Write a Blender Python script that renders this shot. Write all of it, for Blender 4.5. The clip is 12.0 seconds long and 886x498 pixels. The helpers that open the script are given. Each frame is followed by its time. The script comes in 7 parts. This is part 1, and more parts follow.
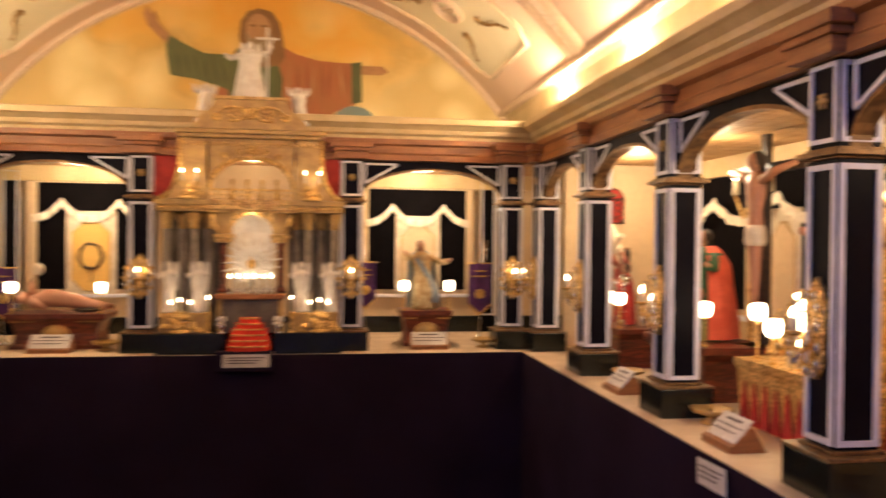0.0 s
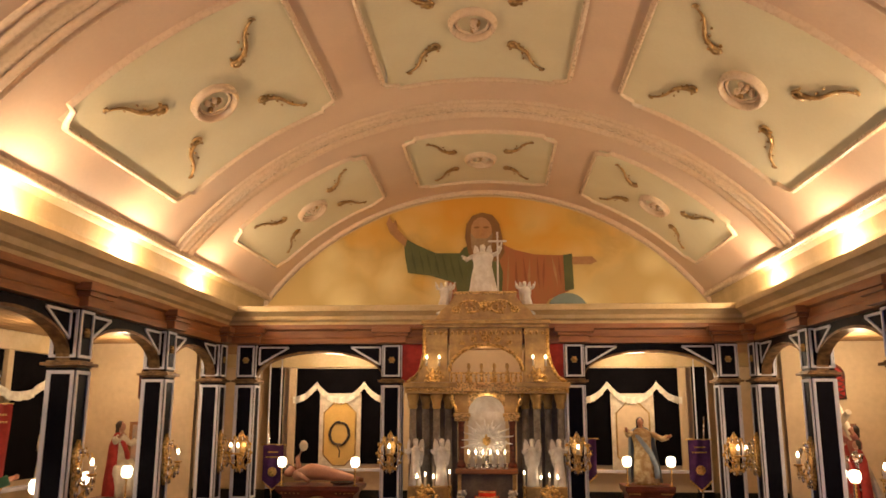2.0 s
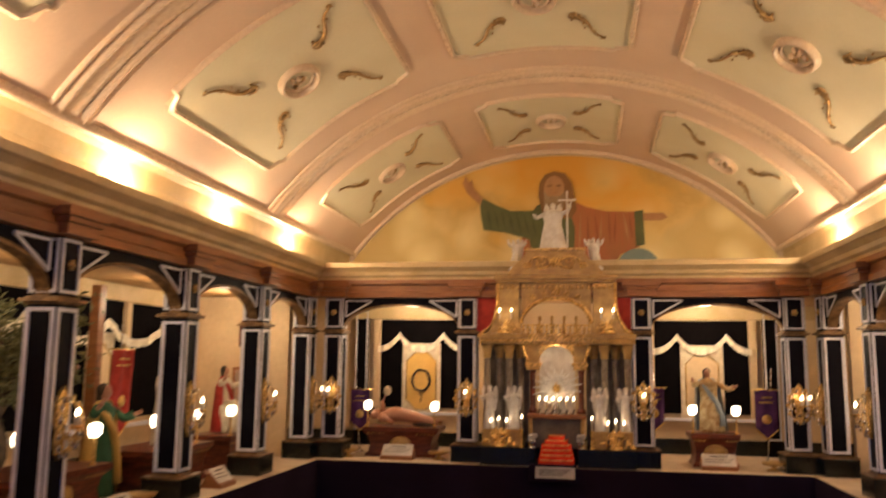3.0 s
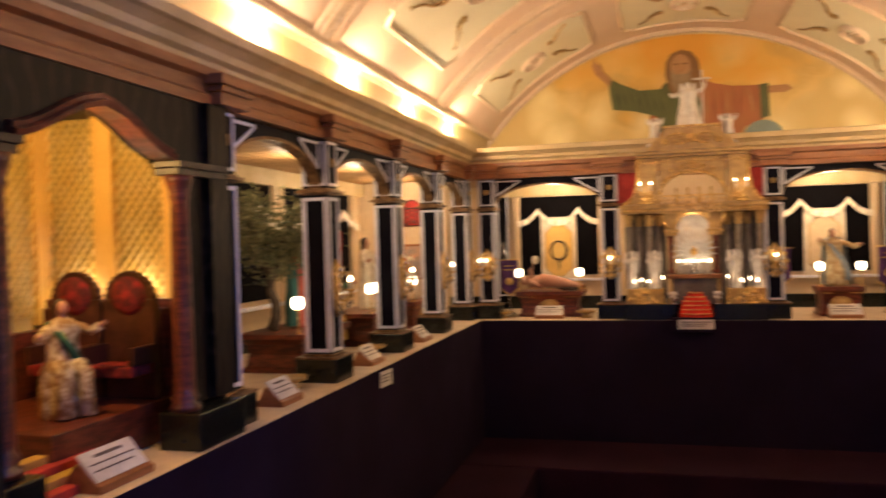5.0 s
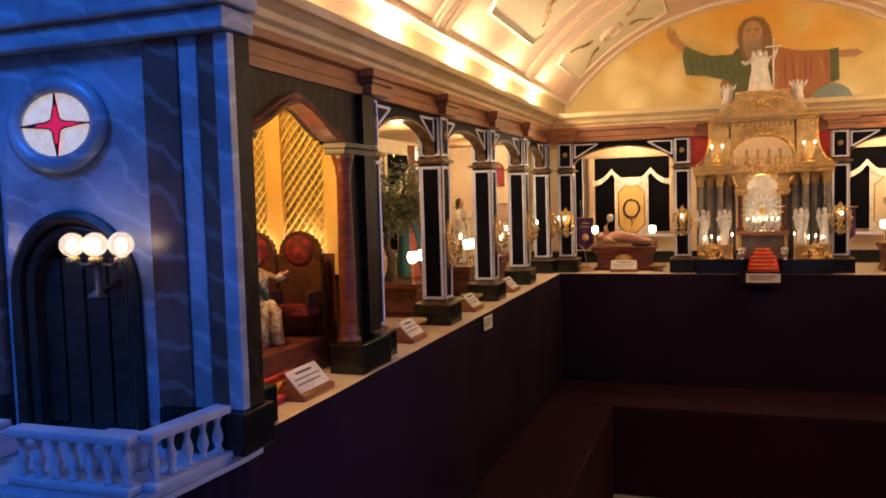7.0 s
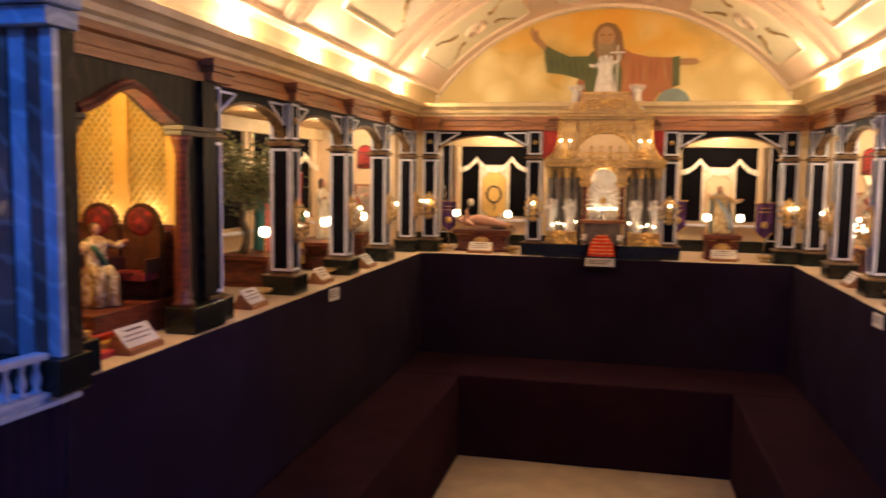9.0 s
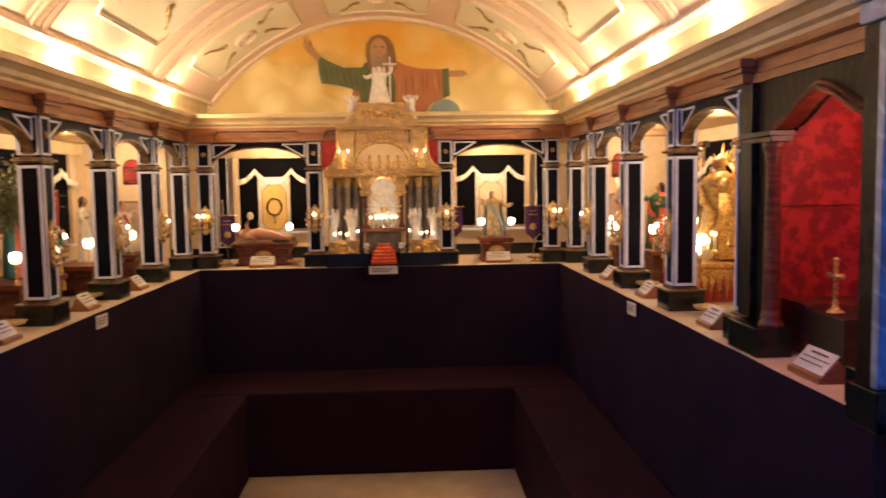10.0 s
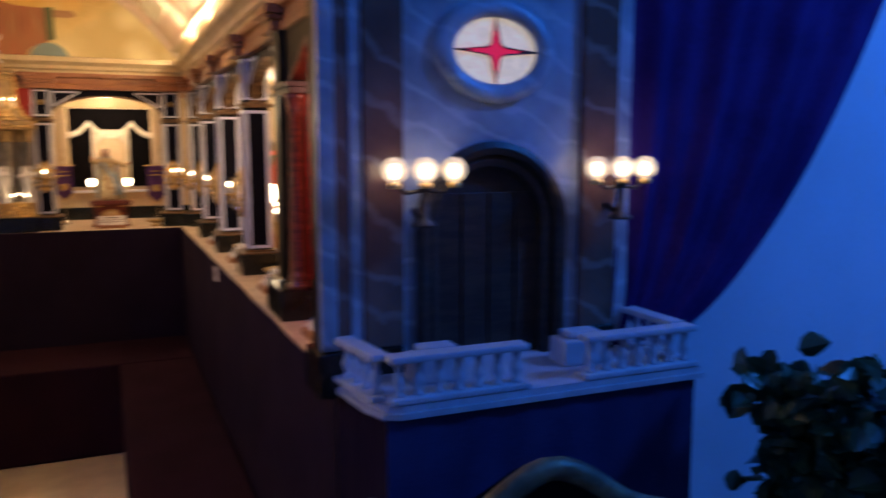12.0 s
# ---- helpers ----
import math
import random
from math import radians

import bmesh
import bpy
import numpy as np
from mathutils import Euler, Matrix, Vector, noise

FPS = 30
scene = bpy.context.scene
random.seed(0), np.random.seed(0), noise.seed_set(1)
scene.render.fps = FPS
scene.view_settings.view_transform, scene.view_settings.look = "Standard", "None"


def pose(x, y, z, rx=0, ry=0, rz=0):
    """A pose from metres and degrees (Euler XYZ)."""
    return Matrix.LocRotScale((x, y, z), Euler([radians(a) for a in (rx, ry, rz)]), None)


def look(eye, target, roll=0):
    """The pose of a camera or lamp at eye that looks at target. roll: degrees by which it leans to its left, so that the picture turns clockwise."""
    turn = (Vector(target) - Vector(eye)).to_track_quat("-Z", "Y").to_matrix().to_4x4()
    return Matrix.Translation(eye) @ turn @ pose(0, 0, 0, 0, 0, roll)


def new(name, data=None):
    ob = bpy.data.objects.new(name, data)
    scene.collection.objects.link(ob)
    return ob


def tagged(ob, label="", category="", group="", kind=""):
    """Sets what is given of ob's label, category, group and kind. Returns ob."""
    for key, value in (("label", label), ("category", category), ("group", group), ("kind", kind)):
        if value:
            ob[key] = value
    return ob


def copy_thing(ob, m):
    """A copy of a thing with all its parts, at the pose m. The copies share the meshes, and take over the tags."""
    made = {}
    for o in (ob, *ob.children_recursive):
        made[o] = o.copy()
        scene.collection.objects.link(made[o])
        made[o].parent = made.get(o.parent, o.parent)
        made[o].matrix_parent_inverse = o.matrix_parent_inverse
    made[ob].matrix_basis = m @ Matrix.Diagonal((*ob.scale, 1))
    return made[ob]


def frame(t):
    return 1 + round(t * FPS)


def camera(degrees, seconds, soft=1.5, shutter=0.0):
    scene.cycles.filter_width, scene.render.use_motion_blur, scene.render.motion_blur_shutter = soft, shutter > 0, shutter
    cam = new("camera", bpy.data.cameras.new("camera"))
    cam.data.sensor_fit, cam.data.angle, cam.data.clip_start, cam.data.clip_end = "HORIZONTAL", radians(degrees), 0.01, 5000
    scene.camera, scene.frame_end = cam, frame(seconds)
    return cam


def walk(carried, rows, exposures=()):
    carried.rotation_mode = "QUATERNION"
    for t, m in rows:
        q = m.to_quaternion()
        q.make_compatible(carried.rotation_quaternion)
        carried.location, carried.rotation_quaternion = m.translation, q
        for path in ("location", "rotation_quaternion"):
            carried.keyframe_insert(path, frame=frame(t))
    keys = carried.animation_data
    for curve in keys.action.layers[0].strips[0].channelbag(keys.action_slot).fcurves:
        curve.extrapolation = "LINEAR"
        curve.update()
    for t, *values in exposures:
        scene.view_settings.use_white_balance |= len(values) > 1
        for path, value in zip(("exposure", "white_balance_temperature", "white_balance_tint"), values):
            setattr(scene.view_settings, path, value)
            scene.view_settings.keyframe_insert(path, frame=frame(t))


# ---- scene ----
# A miniature chapel set up in a U round the visitor: arcades on a cloth-covered shelf under a vault.
cam = camera(58.4, 12.0, soft=1.6, shutter=0.6)
PATH = [
    (0, (0.011, 0.154, 1.478), (0.316, 2.131, 1.459), 0.6),
    (0.5, (-0.012, 0.076, 1.488), (0.008, 2.076, 1.46), -0.2),
    (1, (-0.047, 0.041, 1.511), (-0.098, 2.037, 1.621), -0.3),
    (1.5, (-0.173, -0.092, 1.498), (-0.281, 1.881, 1.805), -0.1),
    (2, (-0.209, -0.18, 1.501), (-0.337, 1.774, 1.905), 0.1),
    (2.5, (-0.186, -0.234, 1.509), (-0.383, 1.724, 1.865), 0.0),
    (3, (-0.122, -0.38, 1.494), (-0.471, 1.569, 1.777), 0.7),
    (3.2, (-0.112, -0.43, 1.483), (-0.505, 1.517, 1.718), 0.5),
    (4.8, (-0.378, -0.867, 1.498), (-0.82, 1.083, 1.468), -1.8),
    (5, (-0.416, -0.887, 1.472), (-0.941, 1.043, 1.452), -1.6),
    (5.5, (-0.377, -1.041, 1.485), (-1.133, 0.806, 1.354), -0.7),
    (6, (-0.391, -1.142, 1.521), (-1.23, 0.67, 1.399), -0.1),
    (6.5, (-0.46, -1.223, 1.507), (-1.184, 0.633, 1.329), -2.0),
    (6.7, (-0.475, -1.26, 1.505), (-1.16, 0.612, 1.341), -1.9),
    (8.3, (-0.307, -1.399, 1.535), (-0.929, 0.502, 1.486), -1.3),
    (8.5, (-0.299, -1.441, 1.526), (-0.853, 0.478, 1.436), -0.9),
    (9, (-0.146, -1.5, 1.523), (-0.58, 0.444, 1.337), 0.8),
    (9.5, (-0.113, -1.499, 1.536), (-0.215, 0.494, 1.411), -0.8),
    (10, (-0.123, -1.494, 1.525), (-0.028, 0.497, 1.364), -0.9),
    (10.5, (-0.062, -1.493, 1.528), (0.149, 0.49, 1.369), -0.6),
    (11, (0.113, -1.529, 1.511), (0.361, 0.442, 1.283), 1.2),
    (11.5, (0.288, -1.503, 1.504), (0.745, 0.427, 1.244), 1.3),
    (12, (0.409, -1.424, 1.493), (1.188, 0.4, 1.237), -0.0),
]
walk(cam, [(t, look(eye, target, roll)) for t, eye, target, roll in PATH],
     [(0, 0.85), (0.5, 0.85), (1.0, 0.8), (1.5, 0.42), (2.0, 0.14), (2.5, 0.14), (3.0, 0.22), (4.8, 0.6), (6.5, 0.65), (8.5, 0.85), (10.5, 0.85), (11.0, 0.8), (12, 0.55)])

# ---------------------------------------------------------------- measures
CX = -0.264            # the chapel's axis
SH = 1.05              # top of the shelf
SIDE, BACK = 1.125, 3.26   # front planes of the shafts at the sides and at the back
COLS = (1.40, 2.045, 2.66, 3.23)   # columns along the sides
R_V, Z_V = 1.396, 1.234            # the vault's radius and centre height


def place(side, a, d=0.0, z=SH, turn=0.0):
    """Pose of a thing whose front looks at the nave: a along the arcade, d behind the shafts' front plane."""
    if side == "L":
        return pose(CX - SIDE - d, a, z, 0, 0, 90 + turn)
    if side == "R":
        return pose(CX + SIDE + d, a, z, 0, 0, -90 + turn)
    return pose(CX + a, BACK + d, z, 0, 0, turn)


# ---------------------------------------------------------------- light
world = bpy.data.worlds.new("night")
scene.world = world
world.use_nodes = True
world.node_tree.nodes["Background"].inputs["Color"].default_value = (0.10, 0.12, 0.3, 1)
world.node_tree.nodes["Background"].inputs["Strength"].default_value = 0.02


def lamp(name, kind, m, watts, colour, size=0.03, size_y=None):
    data = bpy.data.lights.new(name, kind)
    data.energy, data.color = watts, colour
    if kind == "AREA":
        data.size = size
        if size_y:
            data.shape, data.size_y = "RECTANGLE", size_y
    else:
        data.shadow_soft_size = size
    ob = new(name, data)
    ob.matrix_world = m
    return tagged(ob, "exhibition lamp or added fill light", "lamp", kind="structure")


WARM = (1.0, 0.745, 0.465)
AMBER = (1.0, 0.76, 0.49)
BLUE = (0.025, 0.20, 1.0)
# bulbs hidden behind the side cornices, which light the vault
for s in (-1, 1):
    for k in range(5):
        lamp("cove_or_fill_light", "POINT", pose(CX + s * 1.092, 0.30 + 0.645 * k, 1.965), 5.4, WARM, 0.014)
# added: two unseen fill lamps behind the back cornice, to brighten the mural
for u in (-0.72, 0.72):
    lamp("cove_or_fill_light", "POINT", pose(CX + u, 3.36, 1.965), 1.3, WARM, 0.014)
# small lights under the aisle ceilings, over the floats
for side, a, w in (("L", 1.10, 1.4), ("L", 1.72, 1.7), ("L", 2.36, 1.7), ("L", 2.92, 2.7), ("R", 1.10, 1.6), ("R", 1.72, 2.2), ("R", 2.36, 1.9), ("R", 2.92, 2.7), ("B", -0.71, 5.0), ("B", 0.71, 5.0)):
    lamp("aisle_light", "POINT", place(side, a, 0.30, 1.705), w, AMBER, 0.03)
lamp("altar_light", "POINT", place("B", 0, 0.20, 1.775), 0.55, AMBER, 0.03)
for u, z, w in ((-0.21, 1.70, 0.09), (0.242, 1.70, 0.09), (-0.24, 1.245, 0.08), (0.27, 1.245, 0.08), (0.016, 1.355, 0.08)):
    lamp("candle_light", "POINT", place("B", u, -0.150, z), w, AMBER, 0.012)
# unseen fill lamp, added to brighten the shell niche and the altar's middle
lamp("tabernacle_fill", "POINT", place("B", 0.016, -0.045, 1.56), 0.20, AMBER, 0.01)
lamp("niche_light", "POINT", place("L", 0.30, 0.16, 1.70), 5.0, (1.0, 0.60, 0.20), 0.03)
lamp("niche_light", "POINT", place("R", 0.28, 0.16, 1.70), 2.9, (1.0, 0.42, 0.32), 0.03)
# blue stage light of the room before the chapel
lamp("blue_light", "AREA", look((CX - 1.9, -1.5, 2.9), (CX - 1.5, 0.0, 1.3)), 20, BLUE, 0.4)
lamp("blue_light", "AREA", look((CX + 3.2, -1.3, 2.9), (CX + 2.5, 0.0, 1.4)), 33, BLUE, 0.4)
lamp("blue_light", "AREA", look((CX, -3.2, 2.9), (CX, 2.0, 1.4)), 5, BLUE, 0.4)

# ---------------------------------------------------------------- materials
MATS = {}


def mat(name, base, rough=0.5, metal=0.0, second=None, scale=14.0, mix=0.5, bump=0.15, grain=90.0, stretch=(1, 1, 1), glow=0.0, sheen=0.0, spec=0.5):
    """A procedural surface: two tones mixed by noise at one scale, with finer grain in tone and relief."""
    if name in MATS:
        return MATS[name]
    m = bpy.data.materials.new(name)
    m.use_nodes = True
    t, links = m.node_tree, m.node_tree.links
    b = t.nodes["Principled BSDF"]
    second = second or tuple(c * 0.72 for c in base)
    co = t.nodes.new("ShaderNodeTexCoord")
    mp = t.nodes.new("ShaderNodeMapping")
    mp.inputs["Scale"].default_value = stretch
    links.new(co.outputs["Object"], mp.inputs["Vector"])
    n1 = t.nodes.new("ShaderNodeTexNoise")
    n1.inputs["Scale"].default_value, n1.inputs["Detail"].default_value = scale, 6
    n2 = t.nodes.new("ShaderNodeTexNoise")
    n2.inputs["Scale"].default_value, n2.inputs["Detail"].default_value = grain, 4
    links.new(mp.outputs["Vector"], n1.inputs["Vector"])
    links.new(mp.outputs["Vector"], n2.inputs["Vector"])
    ramp = t.nodes.new("ShaderNodeValToRGB")
    ramp.color_ramp.elements[0].position, ramp.color_ramp.elements[1].position = 0.5 - 0.22 * mix, 0.5 + 0.3 * mix
    ramp.color_ramp.elements[0].color, ramp.color_ramp.elements[1].color = (*second, 1), (*base, 1)
    add = t.nodes.new("ShaderNodeMath")
    add.operation = "MULTIPLY_ADD"
    add.inputs[1].default_value, add.inputs[2].default_value = 0.35, -0.175
    links.new(n2.outputs["Fac"], add.inputs[0])
    sm = t.nodes.new("ShaderNodeMath")
    links.new(n1.outputs["Fac"], sm.inputs[0])
    links.new(add.outputs["Value"], sm.inputs[1])
    links.new(sm.outputs["Value"], ramp.inputs["Fac"])
    links.new(ramp.outputs["Color"], b.inputs["Base Color"])
    rr = t.nodes.new("ShaderNodeMath")
    rr.operation = "MULTIPLY_ADD"
    rr.inputs[1].default_value, rr.inputs[2].default_value = 0.25, rough - 0.12
    links.new(n2.outputs["Fac"], rr.inputs[0])
    links.new(rr.outputs["Value"], b.inputs["Roughness"])
    b.inputs["Metallic"].default_value = metal
    b.inputs["Specular IOR Level"].default_value = spec
    if sheen:
        b.inputs["Sheen Weight"].default_value = sheen
    if bump:
        bp = t.nodes.new("ShaderNodeBump")
        bp.inputs["Strength"].default_value, bp.inputs["Distance"].default_value = bump, 0.003
        links.new(n2.outputs["Fac"], bp.inputs["Height"])
        links.new(bp.outputs["Normal"], b.inputs["Normal"])
    if glow:
        b.inputs["Emission Color"].default_value, b.inputs["Emission Strength"].default_value = (*base, 1), glow
    MATS[name] = m
    return m


def marble(name, base, vein, scale=6.0, rough=0.25, amount=0.5, tilt=(0, 0, 0)):
    """Marble: clouds of tone and thin veins along a distorted wave."""
    m = bpy.data.materials.new(name)
    m.use_nodes = True
    t, links = m.node_tree, m.node_tree.links
    b = t.nodes["Principled BSDF"]
    co = t.nodes.new("ShaderNodeTexCoord")
    mp = t.nodes.new("ShaderNodeMapping")
    mp.inputs["Rotation"].default_value = [radians(a) for a in tilt]
    links.new(co.outputs["Object"], mp.inputs["Vector"])
    w = t.nodes.new("ShaderNodeTexWave")
    w.inputs["Scale"].default_value, w.inputs["Distortion"].default_value = scale, 9.0
    w.inputs["Detail"].default_value, w.inputs["Detail Scale"].default_value = 5.0, 1.2
    links.new(mp.outputs["Vector"], w.inputs["Vector"])
    n = t.nodes.new("ShaderNodeTexNoise")
    n.inputs["Scale"].default_value, n.inputs["Detail"].default_value = scale * 1.7, 8
    links.new(mp.outputs["Vector"], n.inputs["Vector"])
    r1 = t.nodes.new("ShaderNodeValToRGB")
    r1.color_ramp.elements[0].position, r1.color_ramp.elements[1].position = 0.84, 1.0
    links.new(w.outputs["Fac"], r1.inputs["Fac"])
    r2 = t.nodes.new("ShaderNodeValToRGB")
    r2.color_ramp.elements[0].position, r2.color_ramp.elements[1].position = 0.36, 0.64
    r2.color_ramp.elements[0].color, r2.color_ramp.elements[1].color = (*[c * 0.55 for c in base], 1), (*base, 1)
    links.new(n.outputs["Fac"], r2.inputs["Fac"])
    k = t.nodes.new("ShaderNodeMath")
    k.operation = "MULTIPLY"
    k.inputs[1].default_value = amount
    links.new(r1.outputs["Color"], k.inputs[0])
    mx = t.nodes.new("ShaderNodeMix")
    mx.data_type = "RGBA"
    links.new(k.outputs["Value"], mx.inputs["Factor"])
    links.new(r2.outputs["Color"], mx.inputs["A"])
    mx.inputs["B"].default_value = (*vein, 1)
    links.new(mx.outputs["Result"], b.inputs["Base Color"])
    b.inputs["Roughness"].default_value = rough
    return m


def painted_sky(name):
    """Mural ground: orange round the figure, fading to drifts of cream cloud at the sides and foot."""
    m = bpy.data.materials.new(name)
    m.use_nodes = True
    t, links = m.node_tree, m.node_tree.links
    b = t.nodes["Principled BSDF"]
    co = t.nodes.new("ShaderNodeTexCoord")
    mp = t.nodes.new("ShaderNodeMapping")
    mp.inputs["Location"].default_value = (0.0, 0.0, -2.72)
    mp.inputs["Scale"].default_value = (1.0, 1.0, 1.0)
    links.new(co.outputs["Object"], mp.inputs["Vector"])
    sc = t.nodes.new("ShaderNodeVectorMath")
    sc.operation = "MULTIPLY"
    sc.inputs[1].default_value = (0.95, 0.0, 1.25)
    links.new(mp.outputs["Vector"], sc.inputs[0])
    ln = t.nodes.new("ShaderNodeVectorMath")
    ln.operation = "LENGTH"
    links.new(sc.outputs["Vector"], ln.inputs[0])
    n = t.nodes.new("ShaderNodeTexNoise")
    n.inputs["Scale"].default_value, n.inputs["Detail"].default_value, n.inputs["Distortion"].default_value = 3.2, 4, 0.4
    links.new(co.outputs["Object"], n.inputs["Vector"])
    ad = t.nodes.new("ShaderNodeMath")
    ad.operation = "MULTIPLY_ADD"
    ad.inputs[1].default_value, ad.inputs[2].default_value = 1.5, -0.72
    links.new(n.outputs["Fac"], ad.inputs[0])
    su = t.nodes.new("ShaderNodeMath")
    links.new(ln.outputs["Value"], su.inputs[0])
    links.new(ad.outputs["Value"], su.inputs[1])
    r = t.nodes.new("ShaderNodeValToRGB")
    cr = r.color_ramp
    cr.elements[0].position, cr.elements[0].color = 0.30, (0.70, 0.35, 0.045, 1)
    cr.elements[1].position, cr.elements[1].color = 1.0, (0.60, 0.43, 0.16, 1)
    e = cr.elements.new(0.55)
    e.color = (0.68, 0.40, 0.08, 1)
    e = cr.elements.new(0.70)
    e.color = (0.56, 0.35, 0.09, 1)
    e = cr.elements.new(0.82)
    e.color = (0.66, 0.45, 0.15, 1)
    links.new(su.outputs["Value"], r.inputs["Fac"])
    # billowing clouds over the sky, puffs of paler paint with browner hollows
    wa = t.nodes.new("ShaderNodeTexNoise")
    wa.inputs["Scale"].default_value, wa.inputs["Detail"].default_value = 2.4, 3
    links.new(co.outputs["Object"], wa.inputs["Vector"])
    of = t.nodes.new("ShaderNodeVectorMath")
    of.operation = "MULTIPLY_ADD"
    of.inputs[1].default_value = (0.28, 0.28, 0.28)
    links.new(wa.outputs["Color"], of.inputs[0])
    links.new(co.outputs["Object"], of.inputs[2])
    vo = t.nodes.new("ShaderNodeTexVoronoi")
    vo.feature = "SMOOTH_F1"
    vo.inputs["Scale"].default_value, vo.inputs["Smoothness"].default_value = 4.6, 0.35
    links.new(of.outputs["Vector"], vo.inputs["Vector"])
    cl = t.nodes.new("ShaderNodeValToRGB")
    cl.color_ramp.elements[0].position, cl.color_ramp.elements[0].color = 0.12, (0.80, 0.80, 0.80, 1)
    cl.color_ramp.elements[1].position, cl.color_ramp.elements[1].color = 0.62, (0.0, 0.0, 0.0, 1)
    links.new(vo.outputs["Distance"], cl.inputs["Fac"])
    far = t.nodes.new("ShaderNodeMath")
    far.operation = "MULTIPLY"
    far.use_clamp = True
    links.new(ln.outputs["Value"], far.inputs[0])
    links.new(cl.outputs["Color"], far.inputs[1])
    mx = t.nodes.new("ShaderNodeMix")
    mx.data_type = "RGBA"
    links.new(far.outputs["Value"], mx.inputs["Factor"])
    links.new(r.outputs["Color"], mx.inputs["A"])
    mx.inputs["B"].default_value = (0.86, 0.72, 0.36, 1)
    links.new(mx.outputs["Result"], b.inputs["Base Color"])
    b.inputs["Roughness"].default_value = 0.6
    return m


def glowing(name, colour, strength):
    m = bpy.data.materials.new(name)
    m.use_nodes = True
    b = m.node_tree.nodes["Principled BSDF"]
    b.inputs["Base Color"].default_value = (*colour, 1)
    b.inputs["Emission Color"].default_value = (*colour, 1)
    b.inputs["Emission Strength"].default_value = strength
    return m


BLACK = mat("black_lacquer", (0.0035, 0.0028, 0.006), 0.42, second=(0.006, 0.005, 0.009), bump=0.05, spec=0.06)
WHITE = mat("white_trim", (0.80, 0.80, 0.88), 0.5, second=(0.68, 0.68, 0.76), bump=0.1)
GOLDP = mat("gold_paint", (0.27, 0.155, 0.065), 0.45, 0.5, second=(0.12, 0.065, 0.028), scale=40)
GOLD = mat("gilding", (0.92, 0.62, 0.22), 0.28, 0.5, second=(0.62, 0.36, 0.11), scale=35, bump=0.35, grain=160)
OLDGOLD = mat("worn_gilding", (0.66, 0.43, 0.15), 0.36, 0.3, second=(0.38, 0.23, 0.08), scale=22, mix=0.8, bump=0.35, grain=90)
SILVER = mat("silver", (0.75, 0.72, 0.70), 0.25, 0.95, second=(0.45, 0.42, 0.40), scale=60, bump=0.3)
WOOD = mat("red_brown_wood", (0.40, 0.165, 0.06), 0.42, second=(0.22, 0.082, 0.028), mix=0.9, scale=9, stretch=(1, 1, 7), grain=60)
MAHOG = mat("mahogany", (0.20, 0.048, 0.022), 0.34, second=(0.08, 0.018, 0.010), scale=18, stretch=(1, 1, 4), bump=0.3)
DARKWOOD = mat("dark_wood", (0.05, 0.028, 0.016), 0.45, second=(0.02, 0.012, 0.008), scale=16, stretch=(1, 1, 5), bump=0.3)
CEILWOOD = mat("aisle_ceiling_wood", (0.50, 0.29, 0.12), 0.5, second=(0.33, 0.17, 0.06), scale=8, stretch=(1, 8, 1))
CREAM = mat("cream_plaster", (0.72, 0.55, 0.34), 0.75, second=(0.62, 0.46, 0.28), scale=5, grain=40)
CORNICE = mat("cornice_plaster", (0.66, 0.50, 0.28), 0.55, second=(0.55, 0.40, 0.20), scale=8)
PINK = mat("vault_plaster", (0.74, 0.55, 0.42), 0.5, second=(0.68, 0.49, 0.37), scale=3, bump=0.08)
PANEL = mat("vault_panel_plaster", (0.76, 0.70, 0.52), 0.4, second=(0.71, 0.64, 0.46), scale=4, bump=0.08)
MOULD = mat("moulding_plaster", (0.76, 0.59, 0.44), 0.28, second=(0.72, 0.55, 0.40), scale=5, bump=0.02)
SCROLL = mat("bronze_scroll", (0.58, 0.39, 0.18), 0.32, 0.5, second=(0.30, 0.18, 0.07), scale=40)
GREENM = marble("dark_green_marble", (0.012, 0.014, 0.011), (0.06, 0.058, 0.045), 22, 0.22, 0.12)
DARKM = marble("brown_black_marble", (0.016, 0.011, 0.008), (0.06, 0.045, 0.028), 7, 0.32, 0.45)
db = DARKM.node_tree.nodes["Principled BSDF"]
db.inputs["Specular IOR Level"].default_value, db.inputs["Roughness"].default_value = 0.12, 0.42
GREYM = marble("grey_marble", (0.34, 0.39, 0.46), (0.64, 0.67, 0.72), 5.0, 0.33, 0.30, (10, 62, 25))
BROWNM = marble("brown_marble", (0.20, 0.10, 0.075), (0.42, 0.36, 0.34), 4, 0.22, 0.26, (15, 55, 30))
SHELF = mat("pale_shelf_board", (0.62, 0.50, 0.36), 0.6, second=(0.52, 0.40, 0.28), scale=12)
CLOTH = mat("black_violet_cloth", (0.020, 0.012, 0.026), 0.95, second=(0.015, 0.0088, 0.019), scale=4, bump=0.4, grain=300, spec=0.03)
BENCHC = mat("burgundy_cloth", (0.026, 0.009, 0.017), 0.9, second=(0.020, 0.007, 0.013), scale=5, bump=0.4, grain=260, spec=0.04)
NAVY = mat("navy_cloth", (0.05, 0.05, 0.13), 0.9, second=(0.03, 0.03, 0.09), scale=5, bump=0.4, grain=260, spec=0.05)
VELVET = mat("blue_velvet", (0.05, 0.02, 0.12), 0.9, second=(0.03, 0.012, 0.08), scale=6, bump=0.3, spec=0.05)
FLOORM = mat("floor_stone", (0.55, 0.46, 0.34), 0.4, second=(0.45, 0.37, 0.27), scale=7)
